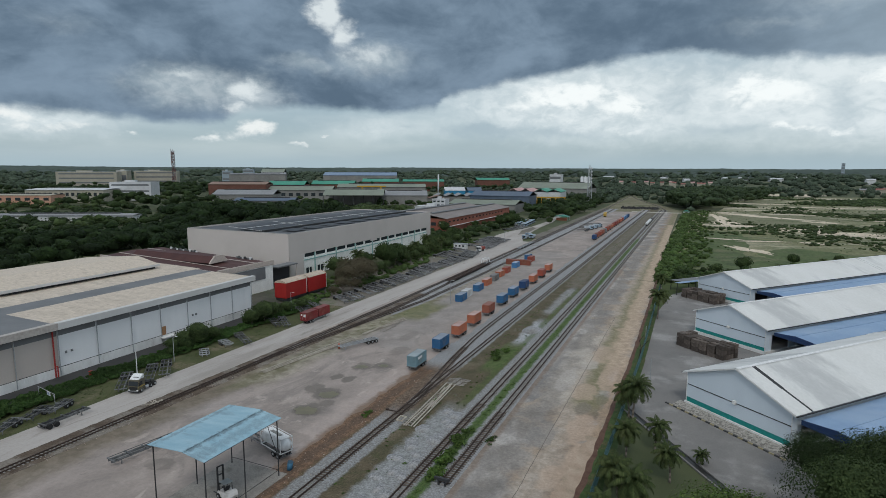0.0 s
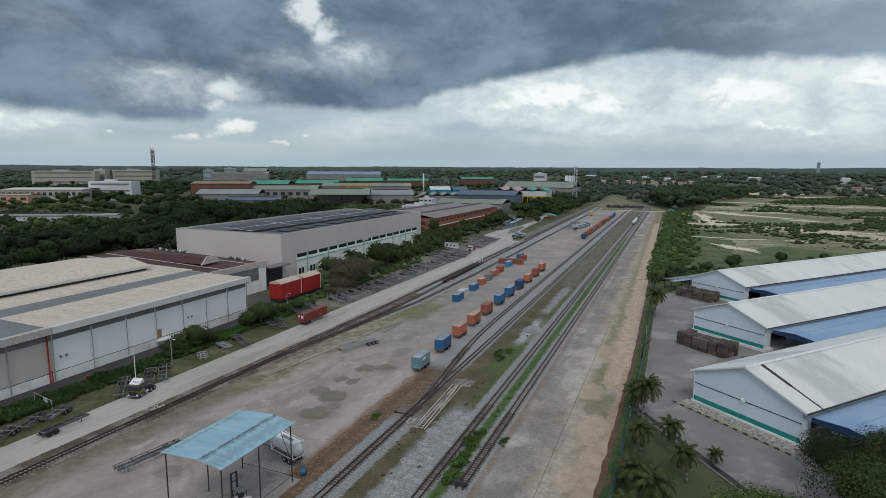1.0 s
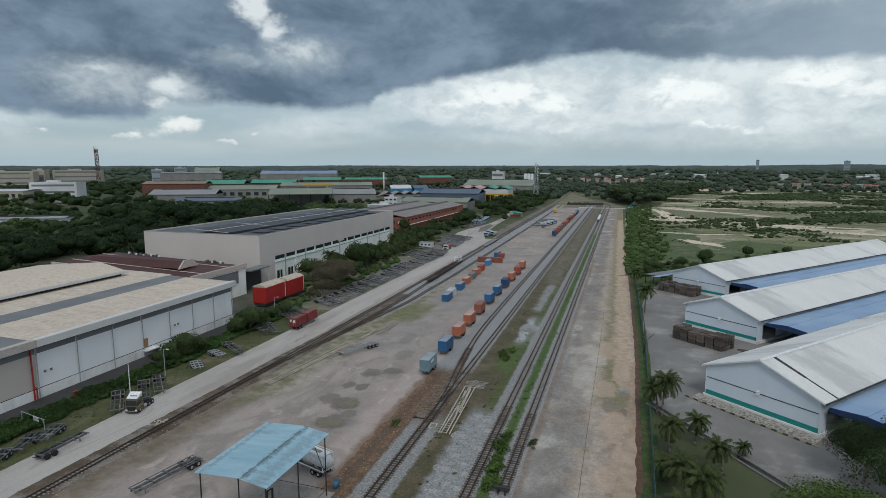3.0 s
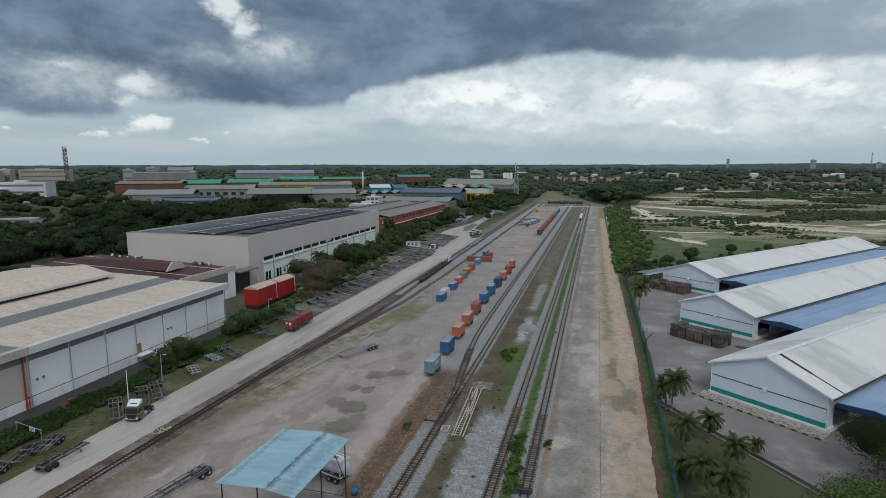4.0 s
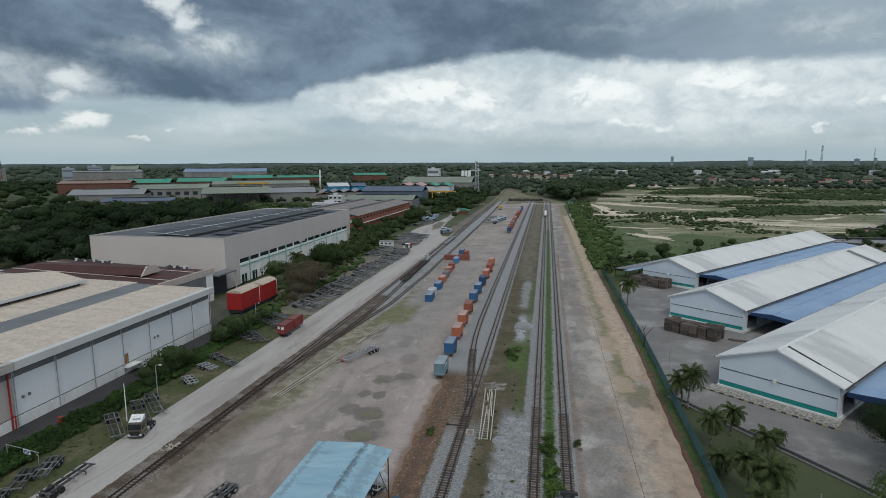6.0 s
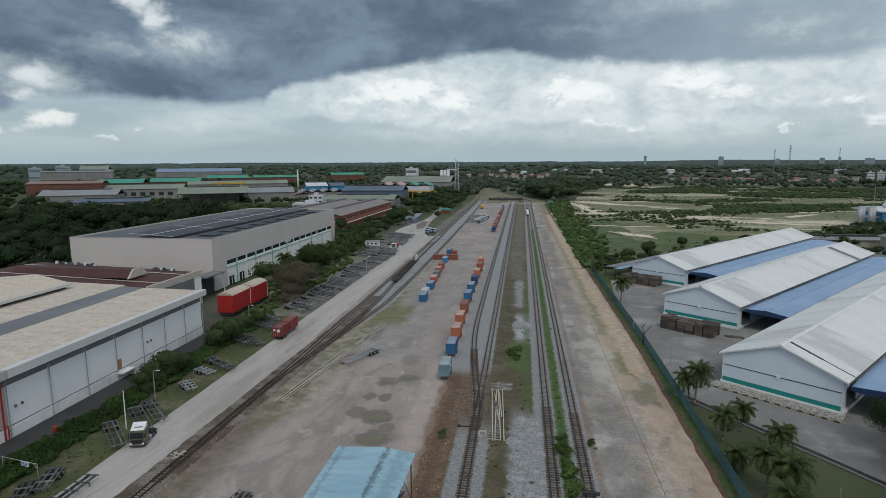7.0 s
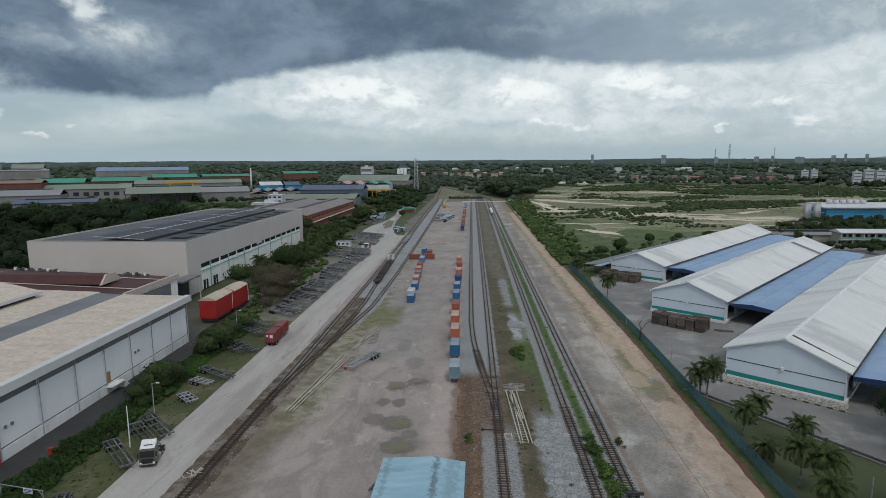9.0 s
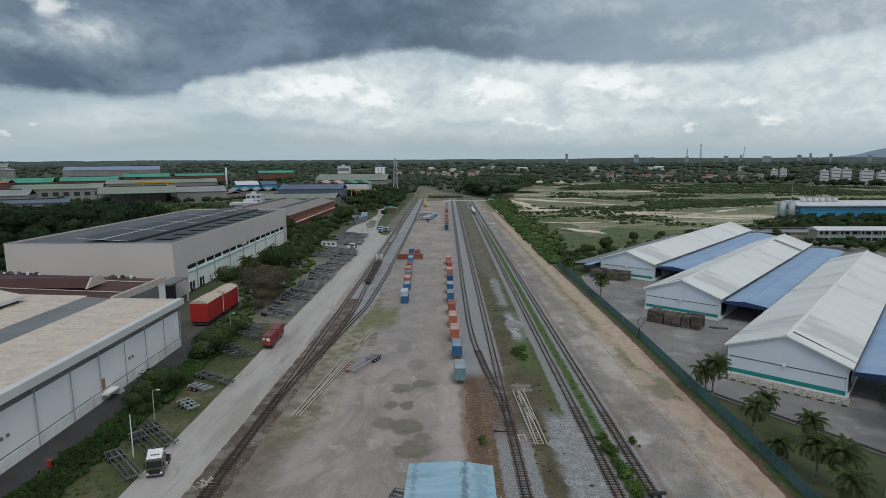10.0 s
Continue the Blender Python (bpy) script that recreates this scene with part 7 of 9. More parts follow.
for k in range(260):
    y = 40 + 110 * RNG.random()
    x = lean(-51.0, y) + RNG.normal() * 1.3
    r = 0.04 + 0.12 * RNG.random() ** 2
    litter.ball((x, y, 0.06), r, 5, 3, 0.7)
for k in range(160):
    y = RNG.uniform(50, 130)
    litter.ball((-91.3 + RNG.normal() * 0.7, y, 0.08), RNG.uniform(0.05, 0.14), 5, 3, 0.7)
solid("rubble_bits", litter, surf("pale_rubble", (0.38, 0.33, 0.28), (0.26, 0.19, 0.14), 1.0), "small rubble and litter beside the tracks", "rubble", "stuff")
for x, y, r in ((-95.0, 77.0, 0.9), (-94.5, 78.2, 0.6)):
    t = thing("scrap_pile", "small heap of pale scrap beside the track", "scrap", pose(x, y, 0.05))
    for k in range(10):
        a = RNG.uniform(0, 6.28)
        part("scrap_bar", Geo().bar((RNG.normal() * 0.5, RNG.normal() * 0.5, 0.1), (math.cos(a) * 1.1, math.sin(a) * 1.1, 0.45), 0.1), M_palerail, t)
for x, y, rx, ry, h in [(-37.0 - 0.0155 * (q - 80) + RNG.uniform(-2.2, 2.2), q + RNG.uniform(-1.0, 1.0), RNG.uniform(0.8, 1.7), RNG.uniform(0.9, 2.2), RNG.uniform(0.3, 0.6)) for q in range(66, 102, 2)] + [(-39.2, 164.5, 3.0, 4.5, 0.9)]:
    vs, fs = [(0, 0, h)], []
    n = 28
    for ring in (0.35, 0.7, 1.0):
        for i in range(n):
            t = 6.283 * i / n
            rr = ring * (1 + 0.2 * noise.noise((math.cos(t) * 2, math.sin(t) * 2, x)))
            vs.append((rx * rr * math.cos(t), ry * rr * math.sin(t), max(-0.05, h * (1 - ring) ** 0.8 + 0.12 * noise.noise((3 * ring * math.cos(t), 3 * ring * math.sin(t), y))) if ring < 1 else -0.05))
    fs += [(0, 1 + i, 1 + (i + 1) % n) for i in range(n)]
    for k in range(2):
        fs += [(1 + k * n + i, 1 + (k + 1) * n + i, 1 + (k + 1) * n + (i + 1) % n, 1 + k * n + (i + 1) % n) for i in range(n)]
    solid("gravel_mound", Geo().add(vs, fs), M_ballast, "low heap of grey gravel", "gravel", "thing", m=pose(x, y, 0.07), smooth=True)

# ---------------------------------------------------------------- plants
M_leaf_dark = leafy("dark_tree_leaves", (0.019, 0.035, 0.012), (0.037, 0.060, 0.019))
M_wood_end = leafy("wood_edge_leaves", (0.034, 0.056, 0.026), (0.056, 0.082, 0.036))
M_bank = leafy("bank_bush_leaves", (0.046, 0.084, 0.022), (0.088, 0.130, 0.040))
M_leaf_belt = leafy("belt_tree_leaves", (0.028, 0.050, 0.016), (0.056, 0.086, 0.027))
M_leaf_mid = leafy("tree_leaves", (0.036, 0.060, 0.020), (0.066, 0.094, 0.032))
M_leaf_light = leafy("bright_leaves", (0.055, 0.10, 0.02), (0.12, 0.17, 0.045))
M_leaf_dry = leafy("dry_brown_twigs", (0.080, 0.068, 0.042), (0.125, 0.105, 0.066), (0.06, 0.075, 0.03), 0.7)
M_palm = leafy("palm_leaves", (0.034, 0.058, 0.018), (0.090, 0.115, 0.040), (0.13, 0.11, 0.05), 0.35)
M_scrub = leafy("scrub_leaves", (0.036, 0.060, 0.022), (0.066, 0.092, 0.036))
# far leaves lightened and blued: haze painted into their green
M_far_wood = leafy("hazed_wood_leaves", (0.048, 0.070, 0.046), (0.068, 0.092, 0.060))
M_bark = surf("grey_bark", (0.16, 0.135, 0.11), (0.22, 0.19, 0.16), 2.0, rough=0.95)


def crown_cards(n, size, lobes, spread, flat=0.75, rng=RNG):
    """Leaf clumps as small bent quads over several rounded lobes; unit crown of radius 1, its centre at the origin."""
    cen = rng.normal(size=(lobes, 3))
    cen /= np.linalg.norm(cen, axis=1)[:, None]
    cen *= rng.uniform(0.25, spread, (lobes, 1))
    cen[:, 2] = np.abs(cen[:, 2]) * 0.9 - 0.15
    rad = rng.uniform(0.40, 0.66, lobes)
    who = rng.integers(0, lobes, n)
    d = rng.normal(size=(n, 3))
    d /= np.linalg.norm(d, axis=1)[:, None]
    d[:, 2] = np.where(d[:, 2] < -0.4, -d[:, 2], d[:, 2])
    p = cen[who] + d * rad[who, None] * rng.uniform(0.8, 1.08, (n, 1))
    p[:, 2] *= flat
    nrm = d + rng.normal(size=(n, 3)) * 0.24
    nrm /= np.linalg.norm(nrm, axis=1)[:, None]
    ref = rng.normal(size=(n, 3))
    a = np.cross(nrm, ref)
    a /= np.linalg.norm(a, axis=1)[:, None]
    b = np.cross(nrm, a)
    s = size * rng.uniform(0.55, 1.35, (n, 1))
    bend = nrm * s * 0.35
    q = np.stack([p - a * s, p - b * s * 0.7 - bend * 0.3, p + a * s, p + b * s * 0.7 - bend], 1)
    return q.reshape(-1, 3)


def join_cards(crowns, places, rng=RNG):
    """Places unit crowns: rows of x, y, z of the crown's centre, radius, height factor."""
    out = []
    for x, y, z, r, h in places:
        c = crowns[rng.integers(0, len(crowns))]
        t = rng.uniform(0, 6.283)
        co, si = math.cos(t), math.sin(t)
        q = np.empty_like(c)
        q[:, 0] = x + r * (co * c[:, 0] - si * c[:, 1])
        q[:, 1] = y + r * (si * c[:, 0] + co * c[:, 1])
        q[:, 2] = z + r * h * c[:, 2]
        out.append(q)
    v = np.concatenate(out)
    return v, np.arange(len(v)).reshape(-1, 4)


def lump(rng=RNG, nu=12, nv=7, rag=0.06):
    """A rounded, lobed crown body of radius about 0.85, open below."""
    cen = rng.normal(size=(9, 3))
    cen[:, 2] = np.abs(cen[:, 2]) * 0.8
    cen /= np.linalg.norm(cen, axis=1)[:, None]
    th = np.linspace(0.12, 2.25, nv)[:, None] + rng.uniform(-0.08, 0.08, (nv, nu))
    ph = np.linspace(0, 2 * np.pi, nu, endpoint=False)[None, :] + rng.uniform(-0.1, 0.1, (nv, nu))
    d = np.stack([np.sin(th) * np.cos(ph), np.sin(th) * np.sin(ph), np.cos(th)], -1).reshape(-1, 3)
    near = np.max(d @ cen.T, axis=1)
    p = d * ((0.46 + 0.36 * np.clip(near, 0, 1) ** 5) * rng.uniform(1 - rag, 1 + rag, len(d)))[:, None]
    p[:, 2] *= 0.85
    q = [(r * nu + c, (r + 1) * nu + c, (r + 1) * nu + (c + 1) % nu, r * nu + (c + 1) % nu) for r in range(nv - 1) for c in range(nu)]
    q += [(0, k, k + 1, k + 2) for k in range(1, nu - 2, 2)]
    return p, np.array(q)


LUMPS = [lump(RNG, 10, 6, 0.13) for _ in range(10)]
LUMPS_FAR = [lump(RNG, 8, 5, 0.2) for _ in range(12)]


def join_lumps(places, lumps, rng=RNG):
    vs, fs, n = [], [], 0
    for x, y, z, r, h in places:
        p, q = lumps[rng.integers(0, len(lumps))]
        t = rng.uniform(0, 6.283)
        co, si = math.cos(t), math.sin(t)
        vs.append(np.stack([x + r * (co * p[:, 0] - si * p[:, 1]), y + r * (si * p[:, 0] + co * p[:, 1]), z + r * h * p[:, 2]], 1))
        fs.append(q + n)
        n += len(p)
    return np.concatenate(vs), np.concatenate(fs)


def wood(name, label, places, crowns, mat, cat="trees", bodies=False):
    """Many plants as one mesh: leaf clumps, and rounded bodies inside the crowns where they stand close."""
    v, f = join_cards(crowns, places)
    k = 0
    if bodies:
        bv, bf = join_lumps([(x, y, z, 0.88 * r, h) for x, y, z, r, h in places], LUMPS if len(crowns[0]) > 200 else LUMPS_FAR)
        k = len(bf) if len(crowns[0]) > 1100 else 0
        v, f = np.concatenate([bv, v]), np.concatenate([bf, f + len(bv)])
    return solid(name, array_mesh(name, v, f, mat, k), mat, label, cat, "stuff")


def track_way(x, y):
    """The open grassy way of the line beyond the level crossing."""
    right = track_x([(690, -14), (745, -26), (830, -48), (900, -70), (1000, -97), (1110, -113)], y)
    return 690 < y < 1110 and -112 - 0.045 * (y - 740) < x < right + 4


def scatter(n, inside, box, hmin, hmax, rmin, rmax):
    """Tree places inside a plan; the crown hangs so that its top is at the drawn height."""
    out = []
    x0, x1, y0, y1 = box
    tries = 0
    while len(out) < n and tries < n * 12:
        tries += 1
        x, y = RNG.uniform(x0, x1), RNG.uniform(y0, y1)
        if not inside(x, y) or track_way(x, y):
            continue
        h, r = RNG.uniform(hmin, hmax), RNG.uniform(rmin, rmax)
        f = RNG.uniform(0.8, 1.15)
        out.append((x, y, max(h - 0.95 * r * f, r * 0.35), r, f))
    return out


CROWN_NEAR = [crown_cards(300, 0.088, 10, 0.62) for _ in range(6)]
CROWN_HEDGE = [crown_cards(90, 0.2, 6, 0.6) for _ in range(4)]
CROWN_MID = [crown_cards(90, 0.13, 9, 0.6) for _ in range(6)]
CROWN_FAR = [crown_cards(20, 0.15, 7, 0.58) for _ in range(6)]
BUSH = [crown_cards(12, 0.2, 6, 0.62, 0.7) for _ in range(5)]

# the forest behind the warehouse and hall
clear = [(-260, -146, 20, 180), (-284, -214, 160, 214), (-222, -150, 185, 345), (-242, -160, 385, 570), (-272, -150, 505, 640)]


def free(x, y):
    if any(a < x < b and c < y < d for a, b, c, d in clear):
        return False
    return math.hypot(x + 20, y) < 545 + (60 if x > -330 else 0) and not (-x > 1.19 * y and math.hypot(x, y) > 440)


M_forest = leafy("forest_leaves", (0.009, 0.021, 0.006), (0.022, 0.041, 0.011))
near_forest = scatter(520, lambda x, y: free(x, y) and x < -216, (-430, -216, 40, 360), 10, 17, 5.5, 10.0)
wood("forest", "dense dark green tropical trees behind the warehouses", near_forest, CROWN_NEAR[:4], M_forest, bodies=True)
big_trees = scatter(85, lambda x, y: free(x, y) and -x < 1.19 * y, (-430, -262, 330, 430), 19, 25, 9, 13)
wood("forest", "tall round-crowned trees beside the estate road", big_trees, CROWN_NEAR, M_forest, bodies=True)
wood("forest", "dense green tropical trees beyond the factory hall", scatter(480, free, (-480, -216, 345, 600), 9, 15, 5.5, 8.5), CROWN_MID, M_leaf_mid, bodies=True)
wood("forest", "low dense trees along the estate road", scatter(330, lambda x, y: -x > 1.12 * y and math.hypot(x, y) > 425, (-640, -330, 150, 470), 4, 8.5, 4, 7), CROWN_MID, M_leaf_dark, bodies=True)
wood("forest", "low trees beside the brick factory", scatter(90, free, (-222, -140, 345, 640), 4, 7, 3, 4.5), CROWN_MID, M_leaf_dark, bodies=True)
wood("forest", "sparse trees among the estate buildings", scatter(210, lambda x, y: math.hypot(x, y) > 500 and not (-x > 1.1 * y and 560 < math.hypot(x, y) < 760), (-820, -430, 280, 640), 7, 14, 5, 9), CROWN_MID, M_leaf_mid, bodies=True)


footprints = [(-802, 505, 70), (-765, 578, 46), (-775, 425, 60), (-530, 330, 80), (-589, 610, 62), (-500, 527, 62), (-530, 643, 80), (-442, 753, 84), (-416, 470, 48), (-665, 801, 60), (-640, 906, 60)]


def between(x, y):
    return all(math.hypot(x - a, y - b - 18) > r for a, b, r in footprints) and -x > 0.55 * y


wood("forest", "tall dark trees standing between the estate buildings", scatter(330, between, (-1150, -460, 430, 1050), 15, 25, 6, 11), CROWN_MID, M_leaf_dark, bodies=True)
wood("forest", "great spreading trees beside the estate road", [(x + RNG.uniform(-7, 7), y + RNG.uniform(-6, 6), RNG.uniform(6, 11), RNG.uniform(6, 9), 1.0) for x, y in ((-384, 384), (-363, 424), (-604, 545), (-470, 470), (-340, 380)) for _ in range(7)], CROWN_NEAR, M_leaf_dark, bodies=True)

# trees that stand singly
def tree_kind(crown, mat, trunk_h, r, flat=1.0, trunk_r=0.22, limbs=4, body=0.92):
    g = Geo()
    g.tube((0, 0, 0), (0.1, 0.05, trunk_h), trunk_r, trunk_r * 0.6, 7)
    for i in range(limbs):
        t = 6.283 * i / limbs + 0.4
        g.tube((0.1, 0.05, trunk_h * 0.8), (r * 0.5 * math.cos(t), r * 0.5 * math.sin(t), trunk_h + r * 0.35), trunk_r * 0.45, trunk_r * 0.15, 5)
    q = crown * (r, r, r * flat) + (0, 0, trunk_h + r * 0.35 * flat)
    f = np.arange(len(q)).reshape(-1, 4)
    if body:
        p, bf = lump(RNG, 16, 9, 0.09)
        p = p * (r * body, r * body, r * flat * body) + (0, 0, trunk_h + r * 0.3 * flat)
        q, f = np.concatenate([p, q]), np.concatenate([bf, f + len(p)])
    return g.mesh("trunk", M_bark), array_mesh("crown", q, f, mat)


def plant(kind, label, x, y, s=1.0, z=0.0, name="tree", cat="tree", group="trees by the yard road"):
    t = thing(name, label, cat, pose(x, y, z, 0, 0, RNG.uniform(0, 360)) @ Matrix.Scale(s, 4), group)
    part("trunk", kind[0], None, t)
    part("crown", kind[1], None, t)
    return t


KIND_ROUND = [tree_kind(crown_cards(1600, 0.066, 13, 0.6), M_leaf_mid, 2.2, 4.2, 1.15) for _ in range(3)]
KIND_DARK = [tree_kind(crown_cards(1600, 0.066, 13, 0.6), M_leaf_belt, 2.4, 4.5, 1.25) for _ in range(2)]
KIND_DRY = [tree_kind(crown_cards(4200, 0.032, 15, 0.7), M_leaf_dry, 2.0, 4.6, 1.1, 0.18, 9, 0) for _ in range(2)]
KIND_BRIGHT = [tree_kind(crown_cards(19000, 0.019, 15, 0.66), M_leaf_light, 6.0, 5.0, 0.85, body=0.68)]
KIND_LAWN = [tree_kind(crown_cards(19000, 0.018, 12, 0.62), m_, 2.6, 4.6, 1.0, body=0.7) for m_ in (M_leaf_dark, M_leaf_mid)]

# belt in front of the factory hall
for k, (x, y, s) in enumerate(((-121.0, 184, 0.95), (-123.0, 192, 1.5), (-122.5, 199, 1.6), (-127.5, 201, 1.65), (-124.0, 206, 1.4), (-130.0, 209, 1.5), (-120.5, 177, 0.6), (-119.5, 190, 0.7))):
    plant(KIND_DRY[k % 2], "bare brownish tree in front of the hall", x, y, s)
belt = [(-144, 212, 1.25, 1), (-133, 221, 0.75, 2), (-130, 228, 0.8, 0), (-132, 236, 0.7, 2), (-134, 241, 1.5, 3), (-135, 250, 1.4, 4), (-140, 247, 1.2, 3), (-133, 256, 1.0, 0), (-137, 262, 1.2, 1), (-132, 266, 0.85, 2), (-140, 274, 0.9, 0),
        (-134, 280, 0.95, 1), (-138, 300, 1.0, 2), (-144, 292, 0.8, 4), (-141, 312, 1.1, 3), (-138, 322, 0.95, 1), (-144, 330, 1.15, 4), (-139, 338, 1.0, 0), (-147, 318, 0.9, 3), (-143, 236, 1.0, 4), (-141, 256, 1.1, 3), (-143, 268, 1.0, 1), (-137, 283, 0.9, 0), (-142, 303, 1.0, 4), (-136, 315, 0.8, 2), (-135, 244, 0.8, 1), (-145, 340, 1.0, 1), (-142, 346, 1.1, 3), (-148, 352, 1.2, 4), (-139, 356, 0.9, 1)]
for x, y, s, k in belt:
    s *= 1.05
    plant((KIND_ROUND + KIND_DARK)[k], "green roadside tree in front of the hall" if k < 3 else "dark green roadside tree in front of the hall", x, y, s)
shrubs = []
for k in range(330):
    y = RNG.uniform(150, 365)
    shrubs.append((-126.5 - 15 * RNG.random() - 0.02 * (y - 168) if y > 186 else -124 + RNG.uniform(-4, 2.5), y, 0.5, RNG.uniform(0.8, 1.9), 0.9))
for k in range(150):
    y = RNG.uniform(196, 330)
    shrubs.append((-120.5 - 7 * RNG.random() - 0.03 * (y - 196) - (9 if y > 268 else 0), y, 0.6, RNG.uniform(0.8, 2.4), 0.95))
wood("shrubs", "shrubby undergrowth in front of the factory hall", shrubs, CROWN_MID, M_bank, "shrubs", bodies=True)
for k in range(44):
    y = 362 + 290 * k / 43
    plant((KIND_DARK + KIND_ROUND)[k % 5], "green tree beside the brick factory", -155 + RNG.uniform(-10, 12) - 0.0 * (y - 345) + (0 if y < 520 else RNG.uniform(0, 18)), y, RNG.uniform(0.5, 0.9) * (1.25 if y > 470 else 1.0))
for x, y, s in ((-171, 388, 1.25), (-150, 455, 1.3), (-147, 470, 1.35), (-153, 480, 1.3), (-149, 492, 1.2), (-119, 498, 0.8), (-117, 574, 0.9), (-124, 590, 1.1)):
    plant(KIND_DARK[0], "dark full-crowned tree beside the works road", x, y, s)
for x, y, s in ((-118.0, 136.5, 1.05), (-119.2, 111.5, 0.9), (-118.6, 131.5, 0.8), (-120.2, 107.6, 0.7), (-118.6, 141, 0.85), (-120, 103.5, 0.55), (-117.8, 115.5, 0.6), (-121, 60, 0.5), (-119, 148, 0.65), (-118, 155, 0.6)):
    plant(KIND_ROUND[0], "small green tree in the hedge by the warehouse", x, y, s)
plant(KIND_LAWN[0], "dense dark green tree beside the shed corner", 24.6, 95.6, 1.3, group="estate trees")
plant(KIND_LAWN[1], "broad green spreading tree on the lawn", 25.5, 83.0, 1.75, group="estate trees")
plant(KIND_BRIGHT[0], "tall bright yellow-green tree on the lawn", 11.5, 64.0, 1.45, group="estate trees")
plant(KIND_LAWN[1], "broad green tree beside the shed", 34.0, 92.0, 1.9, group="estate trees")
plant(KIND_LAWN[0], "dark green tree beside the shed", 33.0, 102.0, 1.1, group="estate trees")
plant(KIND_LAWN[1], "green tree beside the shed", 40.0, 98.0, 1.3, group="estate trees")
plant(KIND_LAWN[0], "dark green tree on the lawn", 31.0, 76.0, 1.4, group="estate trees")
plant(KIND_LAWN[1], "green tree on the lawn", 20.0, 70.0, 1.2, group="estate trees")


def palm_kind(h, fr, n=20, bendx=0.6):
    """A coconut palm: ringed leaning trunk, arching and hanging fronds with drooping leaflets, a few nuts."""
    trunk = Geo()
    steps = 6
    prev = None
    for i in range(steps + 1):
        t = i / steps
        p = (bendx * t * t, 0.1 * math.sin(t * 3), h * t)
        if prev:
            trunk.tube(prev, p, 0.21 - 0.08 * (t - 1 / steps), 0.21 - 0.08 * t, 7)
        prev = p
    top = Vector(prev)
    for k in range(7):
        a = 0.9 * k
        trunk.ball((top.x + 0.3 * math.cos(a), top.y + 0.3 * math.sin(a), top.z - 0.25), 0.14, 6, 4)
    g = Geo()
    for k in range(n):
        az = 2.399 * k + RNG.uniform(-0.15, 0.15)
        age = k / (n - 1)
        rise = 1.35 - 1.75 * age + RNG.uniform(-0.1, 0.1)
        L = fr * RNG.uniform(0.88, 1.08) * (1 - 0.22 * (1 - age) ** 3)
        d = Vector((math.cos(az), math.sin(az), 0))
        s = Vector((-math.sin(az), math.cos(az), 0))
        pts = [top]
        for i in range(1, 10):
            slope = rise - (1.25 + 0.55 * age) * (i / 9) ** 1.25
            pts.append(pts[-1] + (d * math.cos(slope) + Vector((0, 0, math.sin(slope)))) * (L / 9))
        for i in range(9):
            a, b = pts[i], pts[i + 1]
            g.add([a - s * 0.045, a + s * 0.045, b + s * 0.03, b - s * 0.03], [(0, 1, 2, 3)])
            ax = (b - a).normalized()
            for q in range(4):
                c = a.lerp(b, q / 4)
                f = (i + q / 4) / 9
                w = fr * 0.21 * math.sin(math.pi * min(1.0, 0.12 + 0.86 * f)) ** 0.7 + 0.06
                for sg in (-1, 1):
                    tip = c + s * sg * w * 0.72 + ax * w * 0.45 - Vector((0, 0, w * RNG.uniform(0.35, 0.75)))
                    g.add([c - ax * 0.05, c + ax * 0.06, tip + ax * 0.02, tip - ax * 0.02], [(0, 1, 2, 3)])
    return trunk.mesh("trunk", M_bark, True), g.mesh("crown", M_palm)


PALMS = [palm_kind(5.6, 3.5, 30, 0.8), palm_kind(5.0, 3.3, 28, -0.4), palm_kind(7.0, 3.7, 32, 0.5), palm_kind(3.0, 3.0, 24, 0.2)]
for x, y, k, size in ((-4.0, 111.1, 2, 1.05), (-4.9, 112.4, 0, 1.0), (-3.4, 96.2, 0, 0.95), (0.9, 100.5, 1, 0.92), (3.9, 90.6, 0, 0.9), (8.2, 98.8, 3, 0.62), (-2.5, 79.4, 2, 0.95), (0.4, 76.6, 0, 1.15), (-4.2, 86.5, 3, 1.0), (-6.0, 195.5, 2, 1.15), (-8.2, 240.0, 1, 1.2), (-3.6, 70.0, 0, 1.0)):
    plant(PALMS[k], "coconut palm on the lawn by the fence" if y < 150 else "coconut palm near the fence", x, y, size, name="palm_tree", cat="palm", group="coconut palms")
for k, (x, y, s) in enumerate(((-141, 214, 1.1), (-139, 219, 0.95), (-142, 226, 1.25), (-143, 233, 1.1), (-136, 272, 1.15), (-133, 286, 1.2), (-137, 290, 1.35), (-132, 295, 1.1), (-135, 306, 1.2), (-141, 283, 1.3))):
    plant(PALMS[k % 4], "palm in front of the factory hall", x, y, s, name="palm_tree", cat="palm", group="hall palms")

# hedge by the warehouse lane
hedge = []
for k in range(2300):
    y = RNG.uniform(34, 164)
    x = lean(-118.7, y) + RNG.uniform(-2.6, 4.0 if y < 125 else 2.8) + 0.8 * wob(y, 40, 0.15)
    tall = max(0.0, noise.noise((x * 0.22, y * 0.16, 5.0)))
    r = RNG.uniform(0.4, 0.85) * (1.0 + 0.9 * tall)
    hedge.append((x, y, 0.25 + r * 0.4 + 1.3 * tall, r, RNG.uniform(0.9, 1.4)))
wood("hedge", "overgrown green hedge between lane and verge", hedge, CROWN_HEDGE, leafy("hedge_leaves", (0.028, 0.066, 0.016), (0.072, 0.128, 0.034)), "hedge")
